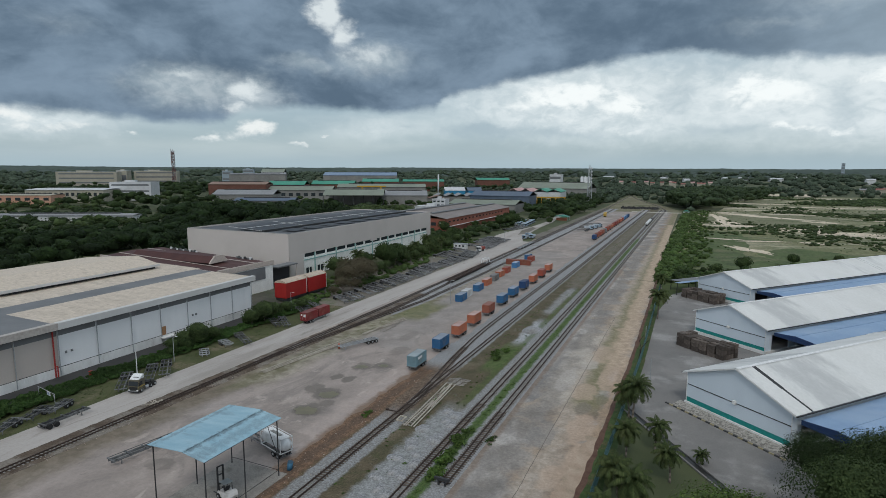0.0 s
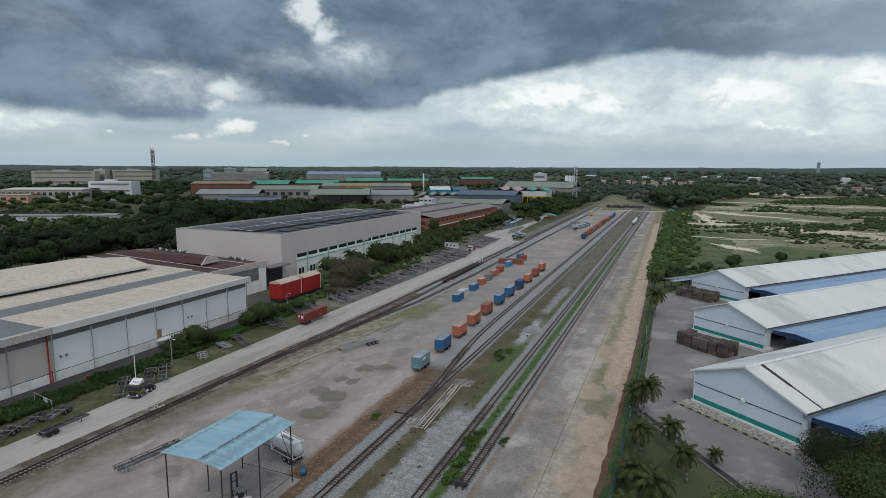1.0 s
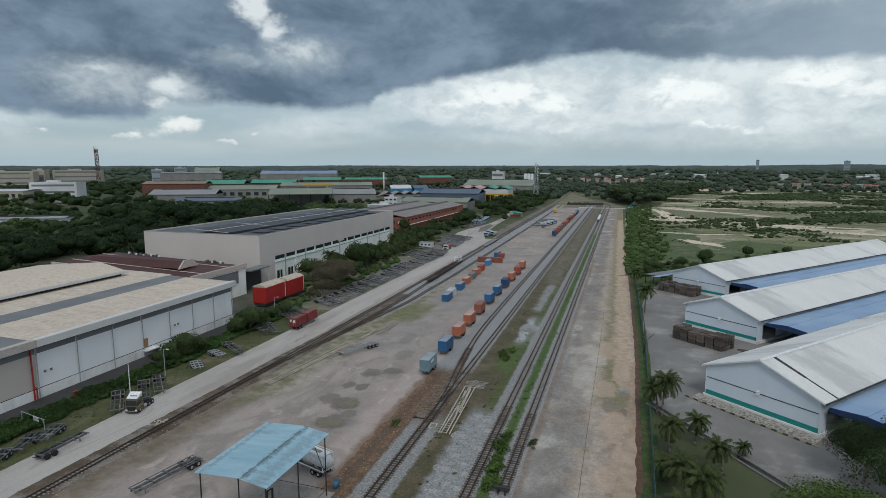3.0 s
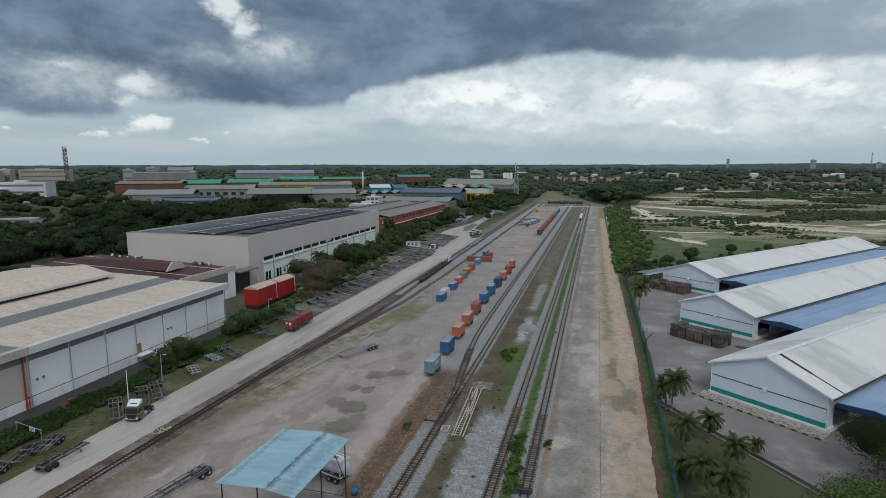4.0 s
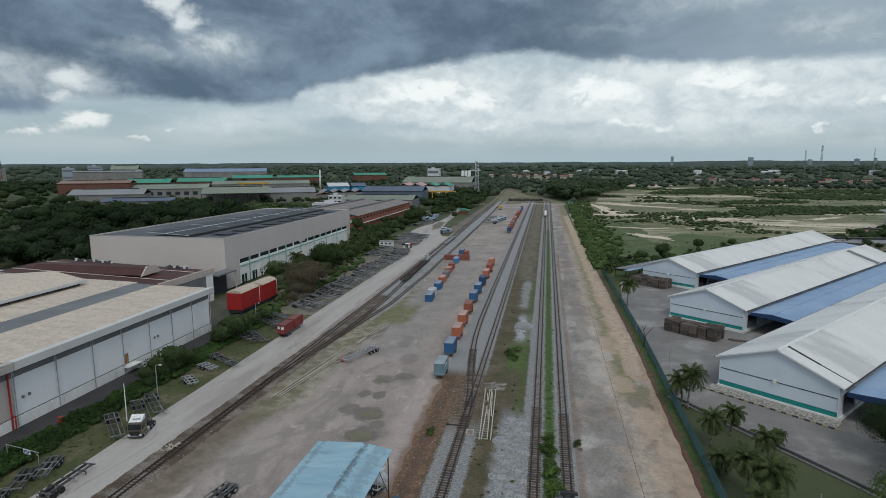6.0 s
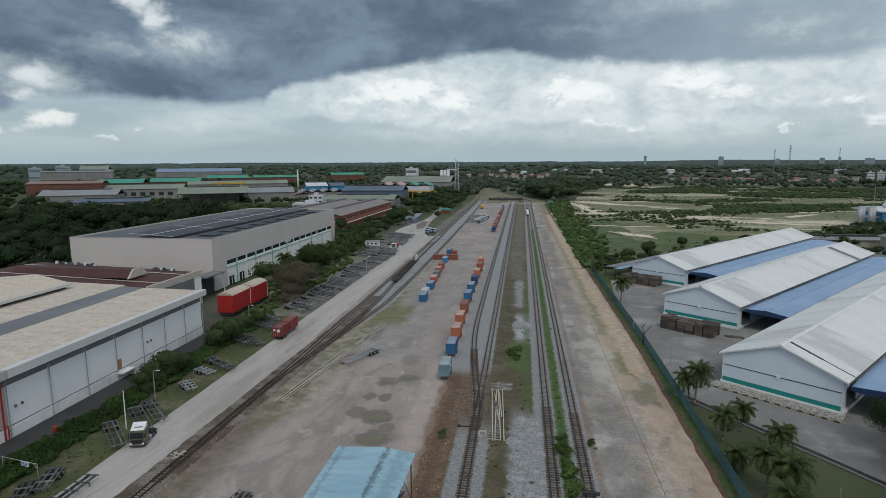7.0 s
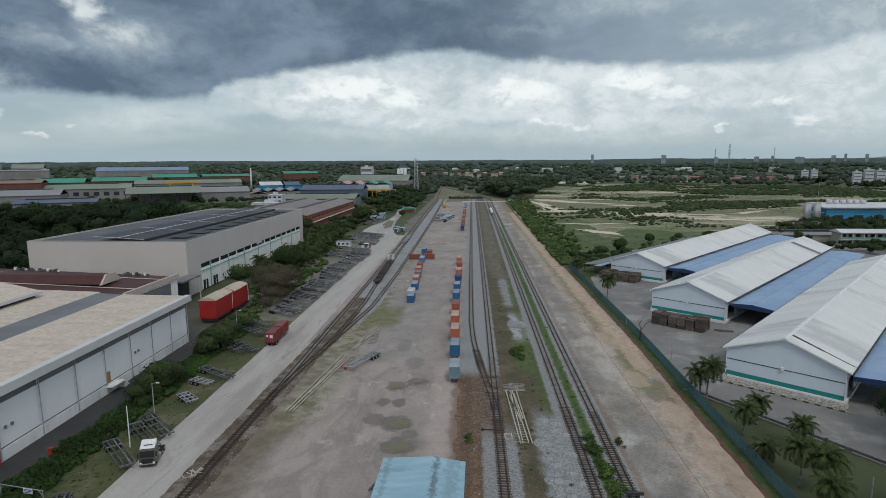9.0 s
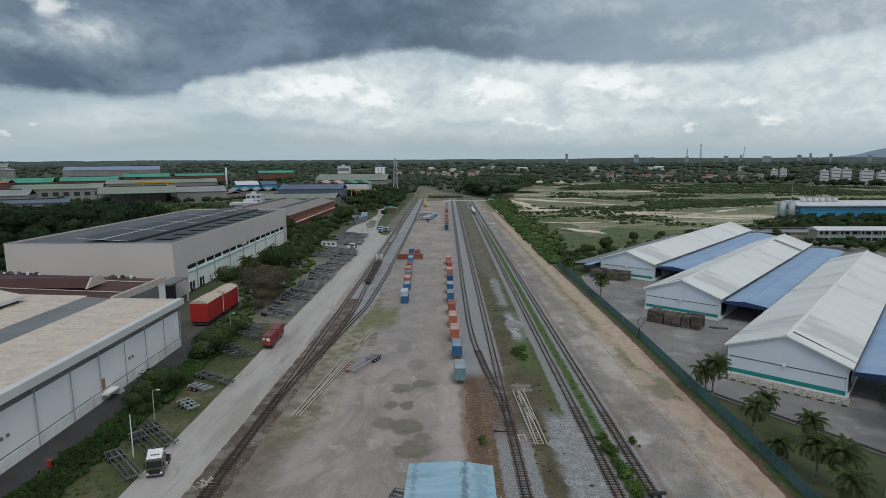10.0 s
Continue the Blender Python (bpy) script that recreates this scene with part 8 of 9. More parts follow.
for x, y, q in ((-118.0, 110.5, 0.58), (-117.4, 106.0, 0.48), (-120.6, 137.0, 0.7), (-119.6, 131.5, 0.58), (-117.0, 101.0, 0.38)):
    plant(KIND_DARK[0], "leafy bush standing up out of the hedge", x, y, q, -1.0 * q, name="bush", cat="bush", group="hedge bushes")
tufts = []
for k in range(1100):
    y = RNG.uniform(50, 165)
    tufts.append((lean(-111.6, y) + RNG.uniform(-5.2, 5.4), y, 0.05, 0.12 + 0.35 * RNG.random() ** 2, 0.55))
wood("grass_tufts", "tufts of longer grass on the verge", tufts, [crown_cards(26, 0.24, 5, 0.65, 0.6) for _ in range(4)], leafy("verge_grass_leaves", (0.040, 0.068, 0.018), (0.085, 0.115, 0.036)), "grass")
# weeds: between tracks, along the fence, over the field
weeds = []
for k in range(560):
    y = 40 + 320 * RNG.random() ** 1.4
    weeds.append((lean(-30.6, y) + RNG.normal() * 0.5, y, 0.03, 0.14 + 0.4 * RNG.random() ** 2, 0.6))
for x, y, r in ((-31.0, 88.2, 1.7), (-30.3, 81.3, 1.7), (-30.0, 77.0, 1.5), (-30.6, 84.6, 0.9), (-26.0, 92.0, 0.7), (-30.8, 93, 0.9), (-40, 134, 1.1), (-41.5, 138, 1.3), (-39.6, 141, 1.2), (-51.5, 92, 0.8), (-43, 104, 0.5)):
    weeds += [(x + RNG.normal() * 0.4, y + RNG.normal() * 0.9, r * 0.4, r * 0.8, 0.95) for _ in range(9)]
for k in range(260):
    y = RNG.uniform(50, 400)
    weeds.append((lean(-39.5, y) + RNG.uniform(-4, 4), y, 0.08, RNG.uniform(0.2, 0.55), 0.6))
for k in range(170):
    y = 70 + 420 * RNG.random()
    if noise.noise((y * 0.06, 3.0, 1.0)) > -0.1:
        weeds.append((-12.4 - 0.02 * (y - 80) + RNG.normal() * 2.2, y, 0.02, RNG.uniform(0.1, 0.24), 0.35))
for k in range(170):
    y = 130 + 95 * RNG.random()
    weeds.append((-83.0 + RNG.normal() * 1.6, y, 0.03, RNG.uniform(0.1, 0.3), 0.4))
wood("weeds", "low green weeds growing along the tracks", weeds, [crown_cards(64, 0.17, 6, 0.65, 0.7) for _ in range(4)], leafy("weed_leaves", (0.042, 0.085, 0.016), (0.095, 0.145, 0.036)), "weeds")
bank = []
for k in range(1100):
    y = 262 + 470 * RNG.random()
    bank.append((lean(-9, y) + RNG.uniform(-2, 5) + 20 * RNG.random() ** 4 + 0.008 * (y - 262), y, 0.7, RNG.uniform(0.9, 2.8), RNG.uniform(0.8, 1.3)))
wood("bushes", "dense green bushes along the edge of the field", bank, CROWN_MID, M_bank, "bushes", bodies=True)


def in_field(x, y):
    return x > -4 and y > 262 + 0.62 * max(0, x) and x < 30 + 0.68 * y and y < 1200 - 0.15 * x


patchy = []
while len(patchy) < 8600:
    x, y = RNG.uniform(-5, 620), 262 + 1050 * RNG.random() ** 1.2
    v = noise.noise((x * 0.0075, y * 0.013, 2.0)) + 0.35 * noise.noise((x * 0.035, y * 0.05, 9.0))
    if not in_field(x, y):
        continue
    v += min(0.22, 0.0009 * max(0.0, x - 40))
    if v > 0.18:
        r = RNG.uniform(1.0, 2.6) * (0.75 + y / 600) * min(1.25, 0.7 + 1.6 * (v - 0.18))
    elif v > 0.02 and RNG.random() < 0.3 or RNG.random() < 0.03:
        r = RNG.uniform(0.3, 0.8) * (0.75 + y / 600)
    else:
        continue
    patchy.append((x, y, r * 0.15, r, RNG.uniform(0.5, 0.95)))
wood("scrub", "patchy green scrub on the sandy field", patchy, BUSH, M_scrub, "scrub", bodies=True)
strip_scrub = []
for k in range(260):
    x = RNG.uniform(-4, 180)
    r = RNG.uniform(1.2, 3.4)
    strip_scrub.append((x, 277 + 0.66 * x + RNG.normal() * 9, r * 0.5, r, RNG.uniform(0.8, 1.4)))
wood("bushes", "dark bushes and small trees behind the far shed", strip_scrub, CROWN_MID, M_leaf_belt, "bushes", bodies=True)
for i, (x, y) in enumerate(((60, 330), (85, 345), (110, 372), (40, 318), (128, 352), (24, 305), (150, 395), (12, 290), (70, 352), (96, 362), (135, 372), (48, 335))):
    plant((KIND_DARK + KIND_ROUND)[i % 5] if i % 3 else PALMS[i % 4], "tree behind the far shed", x, y, RNG.uniform(0.7, 1.0), group="trees behind the sheds")

# woods further off
built = [(-850, -250, 400, 1000), (-320, -90, 520, 1060), (-110, -25, 560, 800)]


def open_land(x, y):
    if any(a < x < b and c < y < d for a, b, c, d in built):
        return RNG.random() < 0.07
    if in_field(x, y) or (x > 60 and y < 480 and x < 360):
        return False
    return not (-108 < x < -12 and y < 760)


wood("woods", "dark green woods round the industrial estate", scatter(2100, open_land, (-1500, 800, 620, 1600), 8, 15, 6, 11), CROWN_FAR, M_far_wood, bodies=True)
wood("woods", "dark green trees at the end of the yard", scatter(420, lambda x, y: x > -44 + 0.02 * (y - 740) and x < 0.19 * y - 118, (-50, 160, 735, 1300), 13, 21, 6, 10), CROWN_MID, M_wood_end, bodies=True)
wood("woods", "tall dark trees massed beyond the crossing", scatter(130, lambda x, y: x > -46 + 0.05 * (y - 760), (-46, 2, 765, 930), 16, 25, 6, 10), CROWN_MID, M_wood_end, bodies=True)
wood("woods", "trees beside the line beyond the yard", scatter(230, lambda x, y: -178 < x < -116 - 0.045 * (y - 590), (-185, -110, 590, 950), 8, 15, 5, 8), CROWN_MID, M_leaf_dark, bodies=True)
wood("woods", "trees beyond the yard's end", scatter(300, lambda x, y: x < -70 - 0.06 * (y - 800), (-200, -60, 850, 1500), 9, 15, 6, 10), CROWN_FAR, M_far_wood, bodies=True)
wood("woods", "trees round the far estate buildings", scatter(300, lambda x, y: not in_field(x, y) and (x - 60) * 0.64 + (y - 300) * 0.77 > 115 and not (200 < x < 330 and 400 < y < 520) and not (145 < x < 225 and y < 345), (110, 760, 330, 720), 7, 12, 4, 7), CROWN_MID, M_leaf_dark, bodies=True)
far = []
while len(far) < 2600:
    a, d = RNG.uniform(-72, 48), 1400 + 3100 * RNG.random() ** 0.8
    x, y = d * math.sin(radians(a)), d * math.cos(radians(a))
    if in_field(x, y):
        continue
    r = RNG.uniform(11, 24) * (0.6 + d / 3500)
    rise = max(0.0, (d - 2400) / 2100) * (26 + 12 * noise.noise((a * 0.12, d * 0.0006, 1.0)))
    far.append((x, y, 4 + rise, r, 0.7))
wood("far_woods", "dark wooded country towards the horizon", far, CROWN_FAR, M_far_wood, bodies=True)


def ridge(label, d, hfun, a0, a1, mat):
    """A low wooded ridge on the horizon."""
    vs, fs = [], []
    n = int((a1 - a0) * 9)
    for i in range(n + 1):
        a = a0 + (a1 - a0) * i / n
        h = hfun(a)
        s, c = math.sin(radians(a)), math.cos(radians(a))
        vs += [((d - 500) * s, (d - 500) * c, 0), ((d - 150) * s, (d - 150) * c, h * 0.75), (d * s, d * c, h), ((d + 60) * s, (d + 60) * c, 0)]
    for i in range(n):
        for k in range(3):
            p = i * 4 + k
            fs.append((p, p + 1, p + 5, p + 4))
    return solid("backdrop_ridge", Geo().add(vs, fs), mat, label)


def ridge_h(a):
    return 56 + 7 * noise.noise((a * 0.09, 0, 4)) + 4 * noise.noise((a * 0.5, 1, 0)) + 2.0 * noise.noise((a * 3.1, 0, 2)) + 1.2 * noise.noise((a * 9.0, 3, 2))


# bluish cast in the ridge green stands for distance haze
ridge("low wooded ridge on the horizon", 4300, ridge_h, -80, 55, surf("hazed_ridge_woods", (0.035, 0.055, 0.045), (0.06, 0.08, 0.065), 0.01, fine=0.3, bscale=0.03))

# ---------------------------------------------------------------- distant buildings
M_green = surf("green_sheet_roof", (0.035, 0.22, 0.145), (0.06, 0.28, 0.19), 0.03, (0.15, 0.30, 0.23), 0.02, 0.6, rough=0.6)
M_olive = surf("olive_sheet_roof", (0.17, 0.195, 0.15), (0.21, 0.235, 0.185), 0.03, (0.26, 0.27, 0.23), 0.02, 0.6, rough=0.6)
M_grey = surf("grey_far_roof", (0.20, 0.205, 0.21), (0.26, 0.265, 0.27), 0.03, rough=0.6)
M_steelblue = surf("steel_blue_roof", (0.075, 0.105, 0.15), (0.105, 0.135, 0.18), 0.03, rough=0.6)
M_farblue = surf("far_blue_roof", (0.17, 0.235, 0.33), (0.20, 0.265, 0.36), 0.03, rough=0.8)
M_pink = surf("faded_pink_roof", (0.42, 0.24, 0.23), (0.48, 0.31, 0.29), 0.05, rough=0.7)
M_brown = surf("brown_far_roof", (0.21, 0.14, 0.11), (0.26, 0.18, 0.14), 0.05, rough=0.75)
M_beige = surf("beige_far_wall", (0.33, 0.31, 0.25), (0.38, 0.355, 0.29), 0.05, rough=0.8)
M_salmon = surf("salmon_far_wall", (0.46, 0.25, 0.17), (0.50, 0.30, 0.21), 0.05, rough=0.8)
# wall grey taken down so that the shade on the fronts is in the colour
M_shaded_shed = surf("shaded_shed_wall", (0.18, 0.18, 0.17), (0.24, 0.235, 0.22), 0.06, rough=0.85)
M_fbrick = surf("far_brick_wall", (0.12, 0.055, 0.04), (0.16, 0.075, 0.055), 0.1, rough=0.9)
M_offwhite = surf("off_white_wall", (0.48, 0.49, 0.50), (0.56, 0.57, 0.58), 0.08, rough=0.7)
M_bright = surf("bright_blue_wall", (0.03, 0.20, 0.36), (0.04, 0.24, 0.42), 0.05, rough=0.6)
M_yellow = plain("yellow_crane_paint", (0.55, 0.33, 0.03), 0.5)
M_redroof = surf("red_tile_roof", (0.25, 0.11, 0.09), (0.31, 0.16, 0.135), 0.1, rough=0.8)
M_redwhite = plain("red_mast_paint", (0.15, 0.075, 0.075), 0.6)


M_band = plain("grey_window_band", (0.16, 0.17, 0.175), 0.4)


FRONT = []


def front_trees(cx, cy, w, rz, top):
    """Garden trees along a building's front, lower than its eaves."""
    n = int(w / 2.6)
    co, si = math.cos(radians(rz)), math.sin(radians(rz))
    for i in range(n):
        a, b = RNG.uniform(-w * 0.55, w * 0.55), -RNG.uniform(6, 26)
        r = RNG.uniform(0.35, 0.6) * min(top, 15)
        f = RNG.uniform(0.85, 1.3)
        FRONT.append((cx + co * a - si * b, cy + si * a + co * b, min(max(top * RNG.uniform(0.5, 1.1) - 0.6 * r, 0.4 * r), 0.9 * r * f), r, f))


def far_shed(name, label, cx, cy, w, d, h, rz, roof, wall, rise=2.5, bays=1, windows=0, open_front=False, group="industrial estate"):
    """A shed whose front stands at cx, cy, w wide and d deep, with gabled roof bays along its front."""
    t = thing(name, label, "building", pose(cx, cy, 0, 0, 0, rz), group)
    x0, x1 = -w / 2, w / 2
    if group == "industrial estate":
        front_trees(cx, cy, w, rz, (0.45 if open_front or windows else 0.82) * (h - rise))
    e = h - rise
    if open_front:
        n = max(3, int(w / 12))
        for i in range(n + 1):
            x = x0 + w * i / n
            part("column", Geo().box(x - 0.4, x + 0.4, 0, 0.8, 0, e), M_darksteel, t)
        part("back_wall", Geo().box(x0, x1, d - 0.4, d, 0, e), wall, t)
    else:
        part("wall", Geo().box(x0, x1, 0, 0.4, 0, e), wall, t)
        part("wall", Geo().box(x0, x0 + 0.4, 0.4, d, 0, e), wall, t)
        part("wall", Geo().box(x1 - 0.4, x1, 0.4, d, 0, e), wall, t)
        part("wall", Geo().box(x0, x1, d, d + 0.4, 0, e), wall, t)
    for b in range(bays):
        a, c = x0 + w * b / bays - 0.5, x0 + w * (b + 1) / bays + 0.5
        if bays == 1:
            part("roof", Geo().prism_x([(-1, e), (d / 2, h), (d + 1, e), (d + 1, e + 0.4), (d / 2, h + 0.4), (-1, e + 0.4)], a, c), roof, t)
            part("ridge_vent", Geo().box(a + w * 0.12, c - w * 0.12, d / 2 - 1.5, d / 2 + 1.5, h, h + 1.0), M_darksteel if roof is not M_offwhite else M_grey, t)
        else:
            m = (a + c) / 2
            part("roof", Geo().prism([(a, e), (m, h), (c, e), (c, e + 0.4), (m, h + 0.4), (a, e + 0.4)], -1, d + 1), roof, t)
    for i in range(windows):
        x = x0 + w * (i + 0.5) / windows
        part("window", Geo().box(x - w / windows * 0.28, x + w / windows * 0.28, -0.08, 0, e * 0.55, e * 0.8), M_window, t)
    return t


def block(name, label, cx, cy, w, d, h, rz, wall, floors, cols, group="industrial estate"):
    """A flat-roofed block with rows of windows."""
    t = thing(name, label, "building", pose(cx, cy, 0, 0, 0, rz), group)
    part("wall", Geo().box(-w / 2, w / 2, 0, d, 0, h), wall, t)
    part("parapet", Geo().box(-w / 2 - 0.3, w / 2 + 0.3, -0.3, d + 0.3, h, h + 0.6), M_offwhite, t)
    if group == "industrial estate" and h > 12 and h < 30:
        front_trees(cx, cy, w, rz, 0.5 * h)
    part("plant_room", Geo().box(-w * 0.2, w * 0.05, d * 0.3, d * 0.6, h + 0.6, h + 3.2), wall, t)
    fh = h / floors
    for f in range(floors):
        part("window_band", Geo().box(-w / 2 + 0.05 * w, w / 2 - 0.05 * w, -0.05, 0.1, f * fh + fh * 0.45, f * fh + fh * 0.75), M_band, t) if cols == 0 else None
        for c in range(cols):
            x = -w / 2 + w * (c + 0.5) / cols
            part("window", Geo().box(x - w / cols * 0.3, x + w / cols * 0.3, -0.1, 0, f * fh + fh * 0.35, f * fh + fh * 0.75), M_window, t)
    return t


# estate on the skyline side
far_shed("estate_factory", "long beige factory with a white roof edge", -802, 505, 105, 60, 19, 28, M_offwhite, M_beige, 1.5, 1, 14)
block("estate_office", "white three-storey office block among trees", -765, 578, 59, 30, 27, 28, M_offwhite, 3, 0)
far_shed("estate_workshop", "low salmon-walled workshop with a flat roof", -775, 425, 90, 30, 15, 28, M_beige, M_salmon, 1.0, 1, 8)
far_shed("long_low_shed", "long low grey-roofed shed along a road", -530, 330, 130, 16, 6, 28, M_grey, M_offwhite, 1.2, 1, 0)
for x, y, w, h, f in ((-1240, 830, 120, 39, 4), (-1215, 985, 95, 41, 4), (-1228, 905, 22, 42, 1)):
    block("research_block", "long beige multi-storey complex on the skyline", x, y, w, 40, h, 39, M_beige, f, 0)
    front_trees(x, y, w * 1.3, 39, 26)
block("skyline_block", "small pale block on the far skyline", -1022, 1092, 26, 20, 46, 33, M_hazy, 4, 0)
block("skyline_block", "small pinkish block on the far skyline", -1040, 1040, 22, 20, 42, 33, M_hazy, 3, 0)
far_shed("domed_hall", "pale hall with a shallow green-grey roof", -981, 1132, 55, 50, 47, 33, M_olive, M_offwhite, 8)
far_shed("long_skyline_shed", "long low grey shed on the skyline", -900, 990, 120, 30, 37, 33, M_grey, M_shaded_shed, 2)
far_shed("brown_roof_shed", "brown-roofed red-brick industrial shed", -589, 610, 79, 40, 29, 28, M_brown, M_fbrick, 3)
far_shed("vault_roof_shed", "ribbed grey vault-roofed shed with a white gable", -500, 527, 72, 44, 22, 28, M_grey, M_shaded_shed, 5)
far_shed("blue_roof_shed", "steel-blue roofed shed among trees", -416, 470, 62, 26, 17, 28, M_steelblue, M_shaded_shed, 2.5)
far_shed("green_roof_works", "bright green factory roof over brick walls", -665, 801, 65, 56, 26, 28, M_green, M_fbrick, 6)
far_shed("green_roof_works", "bright green factory roof over brick walls", -640, 906, 80, 56, 25, 28, M_green, M_fbrick, 6)
far_shed("green_roof_works", "long bright green factory roof", -649, 1096, 80, 60, 26, 28, M_green, M_fbrick, 6)
far_shed("green_roof_works", "long bright green factory roof", -560, 1130, 90, 50, 25, 28, M_green, M_fbrick, 4)
far_shed("green_roof_works", "distant low green factory roof", -470, 1330, 80, 50, 27, 28, M_green, M_fbrick, 5)
far_shed("olive_roof_works", "long olive-roofed works with beige walls", -530, 643, 125, 50, 23, 28, M_olive, M_shaded_shed, 5, 1, 12)
far_shed("olive_roof_works", "long olive-green works roof with a ridge vent", -442, 753, 133, 46, 25, 28, M_olive, M_shaded_shed, 4.2)
far_shed("open_stock_shed", "open-fronted stock shed with a grey-green roof", -398, 610, 75, 54, 21.5, 28, M_olive, M_shaded_shed, 6.5, 1, 0, True)
far_shed("grey_roof_shed", "wide grey-roofed shed in the estate", -361, 676, 61, 50, 18.5, 28, M_grey, M_shaded_shed, 5.5)
far_shed("grey_roof_shed", "cluster of small grey-roofed sheds", -322, 760, 60, 40, 13, 30, M_grey, M_shaded_shed, 4, 4)
far_shed("grey_roof_shed", "small dull grey shed beside a road", -345, 720, 40, 24, 11, 28, M_brown, M_shaded_shed, 3, 2)
far_shed("blue_white_hall", "white-roofed hall with bright blue walls", -378, 885, 34, 40, 17.5, 28, M_offwhite, M_bright, 5)
far_shed("blue_white_hall", "pale blue-roofed hall beside a white one", -352, 909, 24, 40, 17, 28, M_steelblue, M_bright, 5)
far_shed("blue_roof_plant", "very long blue-roofed plant on the skyline", -862, 1344, 200, 90, 38, 28, M_farblue, M_shaded_shed, 8, 1, 0)
block("white_office", "low white office with ribbon windows", -244, 518, 37, 14, 10.6, 4, M_offwhite, 2, 0)
block("white_office", "white four-storey office tower", -253, 553, 14, 14, 16, 4, M_offwhite, 4, 3)
far_shed("olive_roof_works", "grey-green works roof with a dark ridge light", -222, 599, 77, 44, 13.5, 4, M_olive, M_shaded_shed, 4)
far_shed("dark_blue_works", "dark blue-grey works shed with open gable", -228, 675, 75, 46, 20.5, 4, M_steelblue, M_steelblue, 5)
far_shed("pink_roof_shed", "faded pink roofed shed with two ridges", -222, 740, 33, 50, 22.5, 4, M_pink, M_offwhite, 4, 2)
far_shed("green_roof_works", "green-roofed shed with two low ridges", -190, 762, 36, 50, 22, 4, M_green, M_offwhite, 4, 2)
far_shed("big_factory", "large pale-walled factory with a ribbed roof", -229, 945, 118, 76, 26, 0, M_olive, M_shaded_shed, 9)
block("white_block", "small white windowless block beyond the factory", -304, 1273, 26, 20, 37, 0, M_offwhite, 2, 0)
for k, x in enumerate((-199, -193, -187)):
    tk = thing("storage_tank", "white storage tank beside the factory", "tank", pose(x, 1040, 0), "factory tanks")
    part("shell", Geo().tube((0, 0, 0), (0, 0, 35), 2.8, n=14), M_offwhite, tk, smooth=True)
    part("dome", Geo().ball((0, 0, 35), 2.8, 12, 6, 0.4), M_offwhite, tk, smooth=True)
# estate beyond the sheds
bp_ = thing("blue_plant", "bright blue plant building with a white roof", "factory", pose(270, 470, 0, 0, 0, -1))
part("wall", Geo().box(-46, 50, 0, 34, 0, 10.2), M_bright, bp_)
part("wall_band", Geo().box(-46.1, 50.1, -0.15, 0, 7.4, 8.4), plain("pale_blue_band", (0.16, 0.33, 0.47)), bp_)
part("roof", Geo().prism_x([(-3, 10.2), (-3, 11.0), (17, 13.6), (37, 11.0), (37, 10.2)], -50, 53), M_offwhite, bp_)
part("canopy", Geo().box(-54, -46, 2, 14, 6.0, 6.4), M_offwhite, bp_)
for k in range(6):
    part("window", Geo().box(-40 + k * 15, -33 + k * 15, -0.1, 0.0, 1.5, 4.5), M_window, bp_)
for k in range(6):
    part("roof_tank", Geo().tube((-38 + k * 5.2, 12, 12.2), (-38 + k * 5.2, 12, 16.0), 2.1, n=12), M_offwhite, bp_, smooth=True)
for k in range(4):
    tk = thing("storage_tank", "pale steel silo beside the blue plant", "tank", pose(207 + k * 3.6, 468 + (k % 2) * 3, 0), "plant silos")
    part("shell", Geo().tube((0, 0, 0), (0, 0, 14), 1.7, n=12), M_silver, tk, smooth=True)
    part("dome", Geo().ball((0, 0, 14), 1.7, 10, 6, 0.5), M_silver, tk, smooth=True)
pole_ = thing("flag_pole", "thin grey mast in the trees", "mast", pose(233, 500, 0))
part("pole", Geo().tube((0, 0, 0), (0, 0, 29), 0.25, 0.12, 6), M_silver, pole_)
sc_ = thing("school_block", "long two-storey block with dark galleries", "building", pose(186, 331, 0, 0, 0, -1))
part("wall", Geo().box(-33, 33, 2.2, 10, 0, 7.6), M_beige, sc_)
part("roof", Geo().prism_x([(-0.6, 7.6), (5, 9.2), (10.8, 7.6), (10.8, 7.3), (-0.6, 7.3)], -34, 34), M_offwhite, sc_)
for z in (0.0, 3.7):
    part("gallery", Geo().box(-33, 33, 0, 2.2, z + 3.3, z + 3.7), M_offwhite, sc_)
    part("railing", Geo().box(-33, 33, 0, 0.15, z + 0.02, z + 1.0), plain("mint_railing", (0.20, 0.34, 0.30)) if z == 0 else bpy.data.materials["mint_railing"], sc_)
    for k in range(17):
        part("window", Geo().box(-32 + k * 3.9, -29.6 + k * 3.9, 2.1, 2.2, z + 1.1, z + 2.8), M_window, sc_)
for k in range(12):
    part("post", Geo().box(-33 + k * 5.95, -32.6 + k * 5.95, 0.2, 0.6, 0, 7.3), M_offwhite, sc_)
far_shed("grey_roof_shed", "long grey-roofed shed behind the gabled sheds", 138, 347, 56, 10, 5.8, -1, M_grey, M_beige, 1.6)
far_shed("red_roof_shed", "dull red-roofed shed in the trees", 172, 405, 22, 12, 5, -20, M_redroof, M_beige, 1.5)
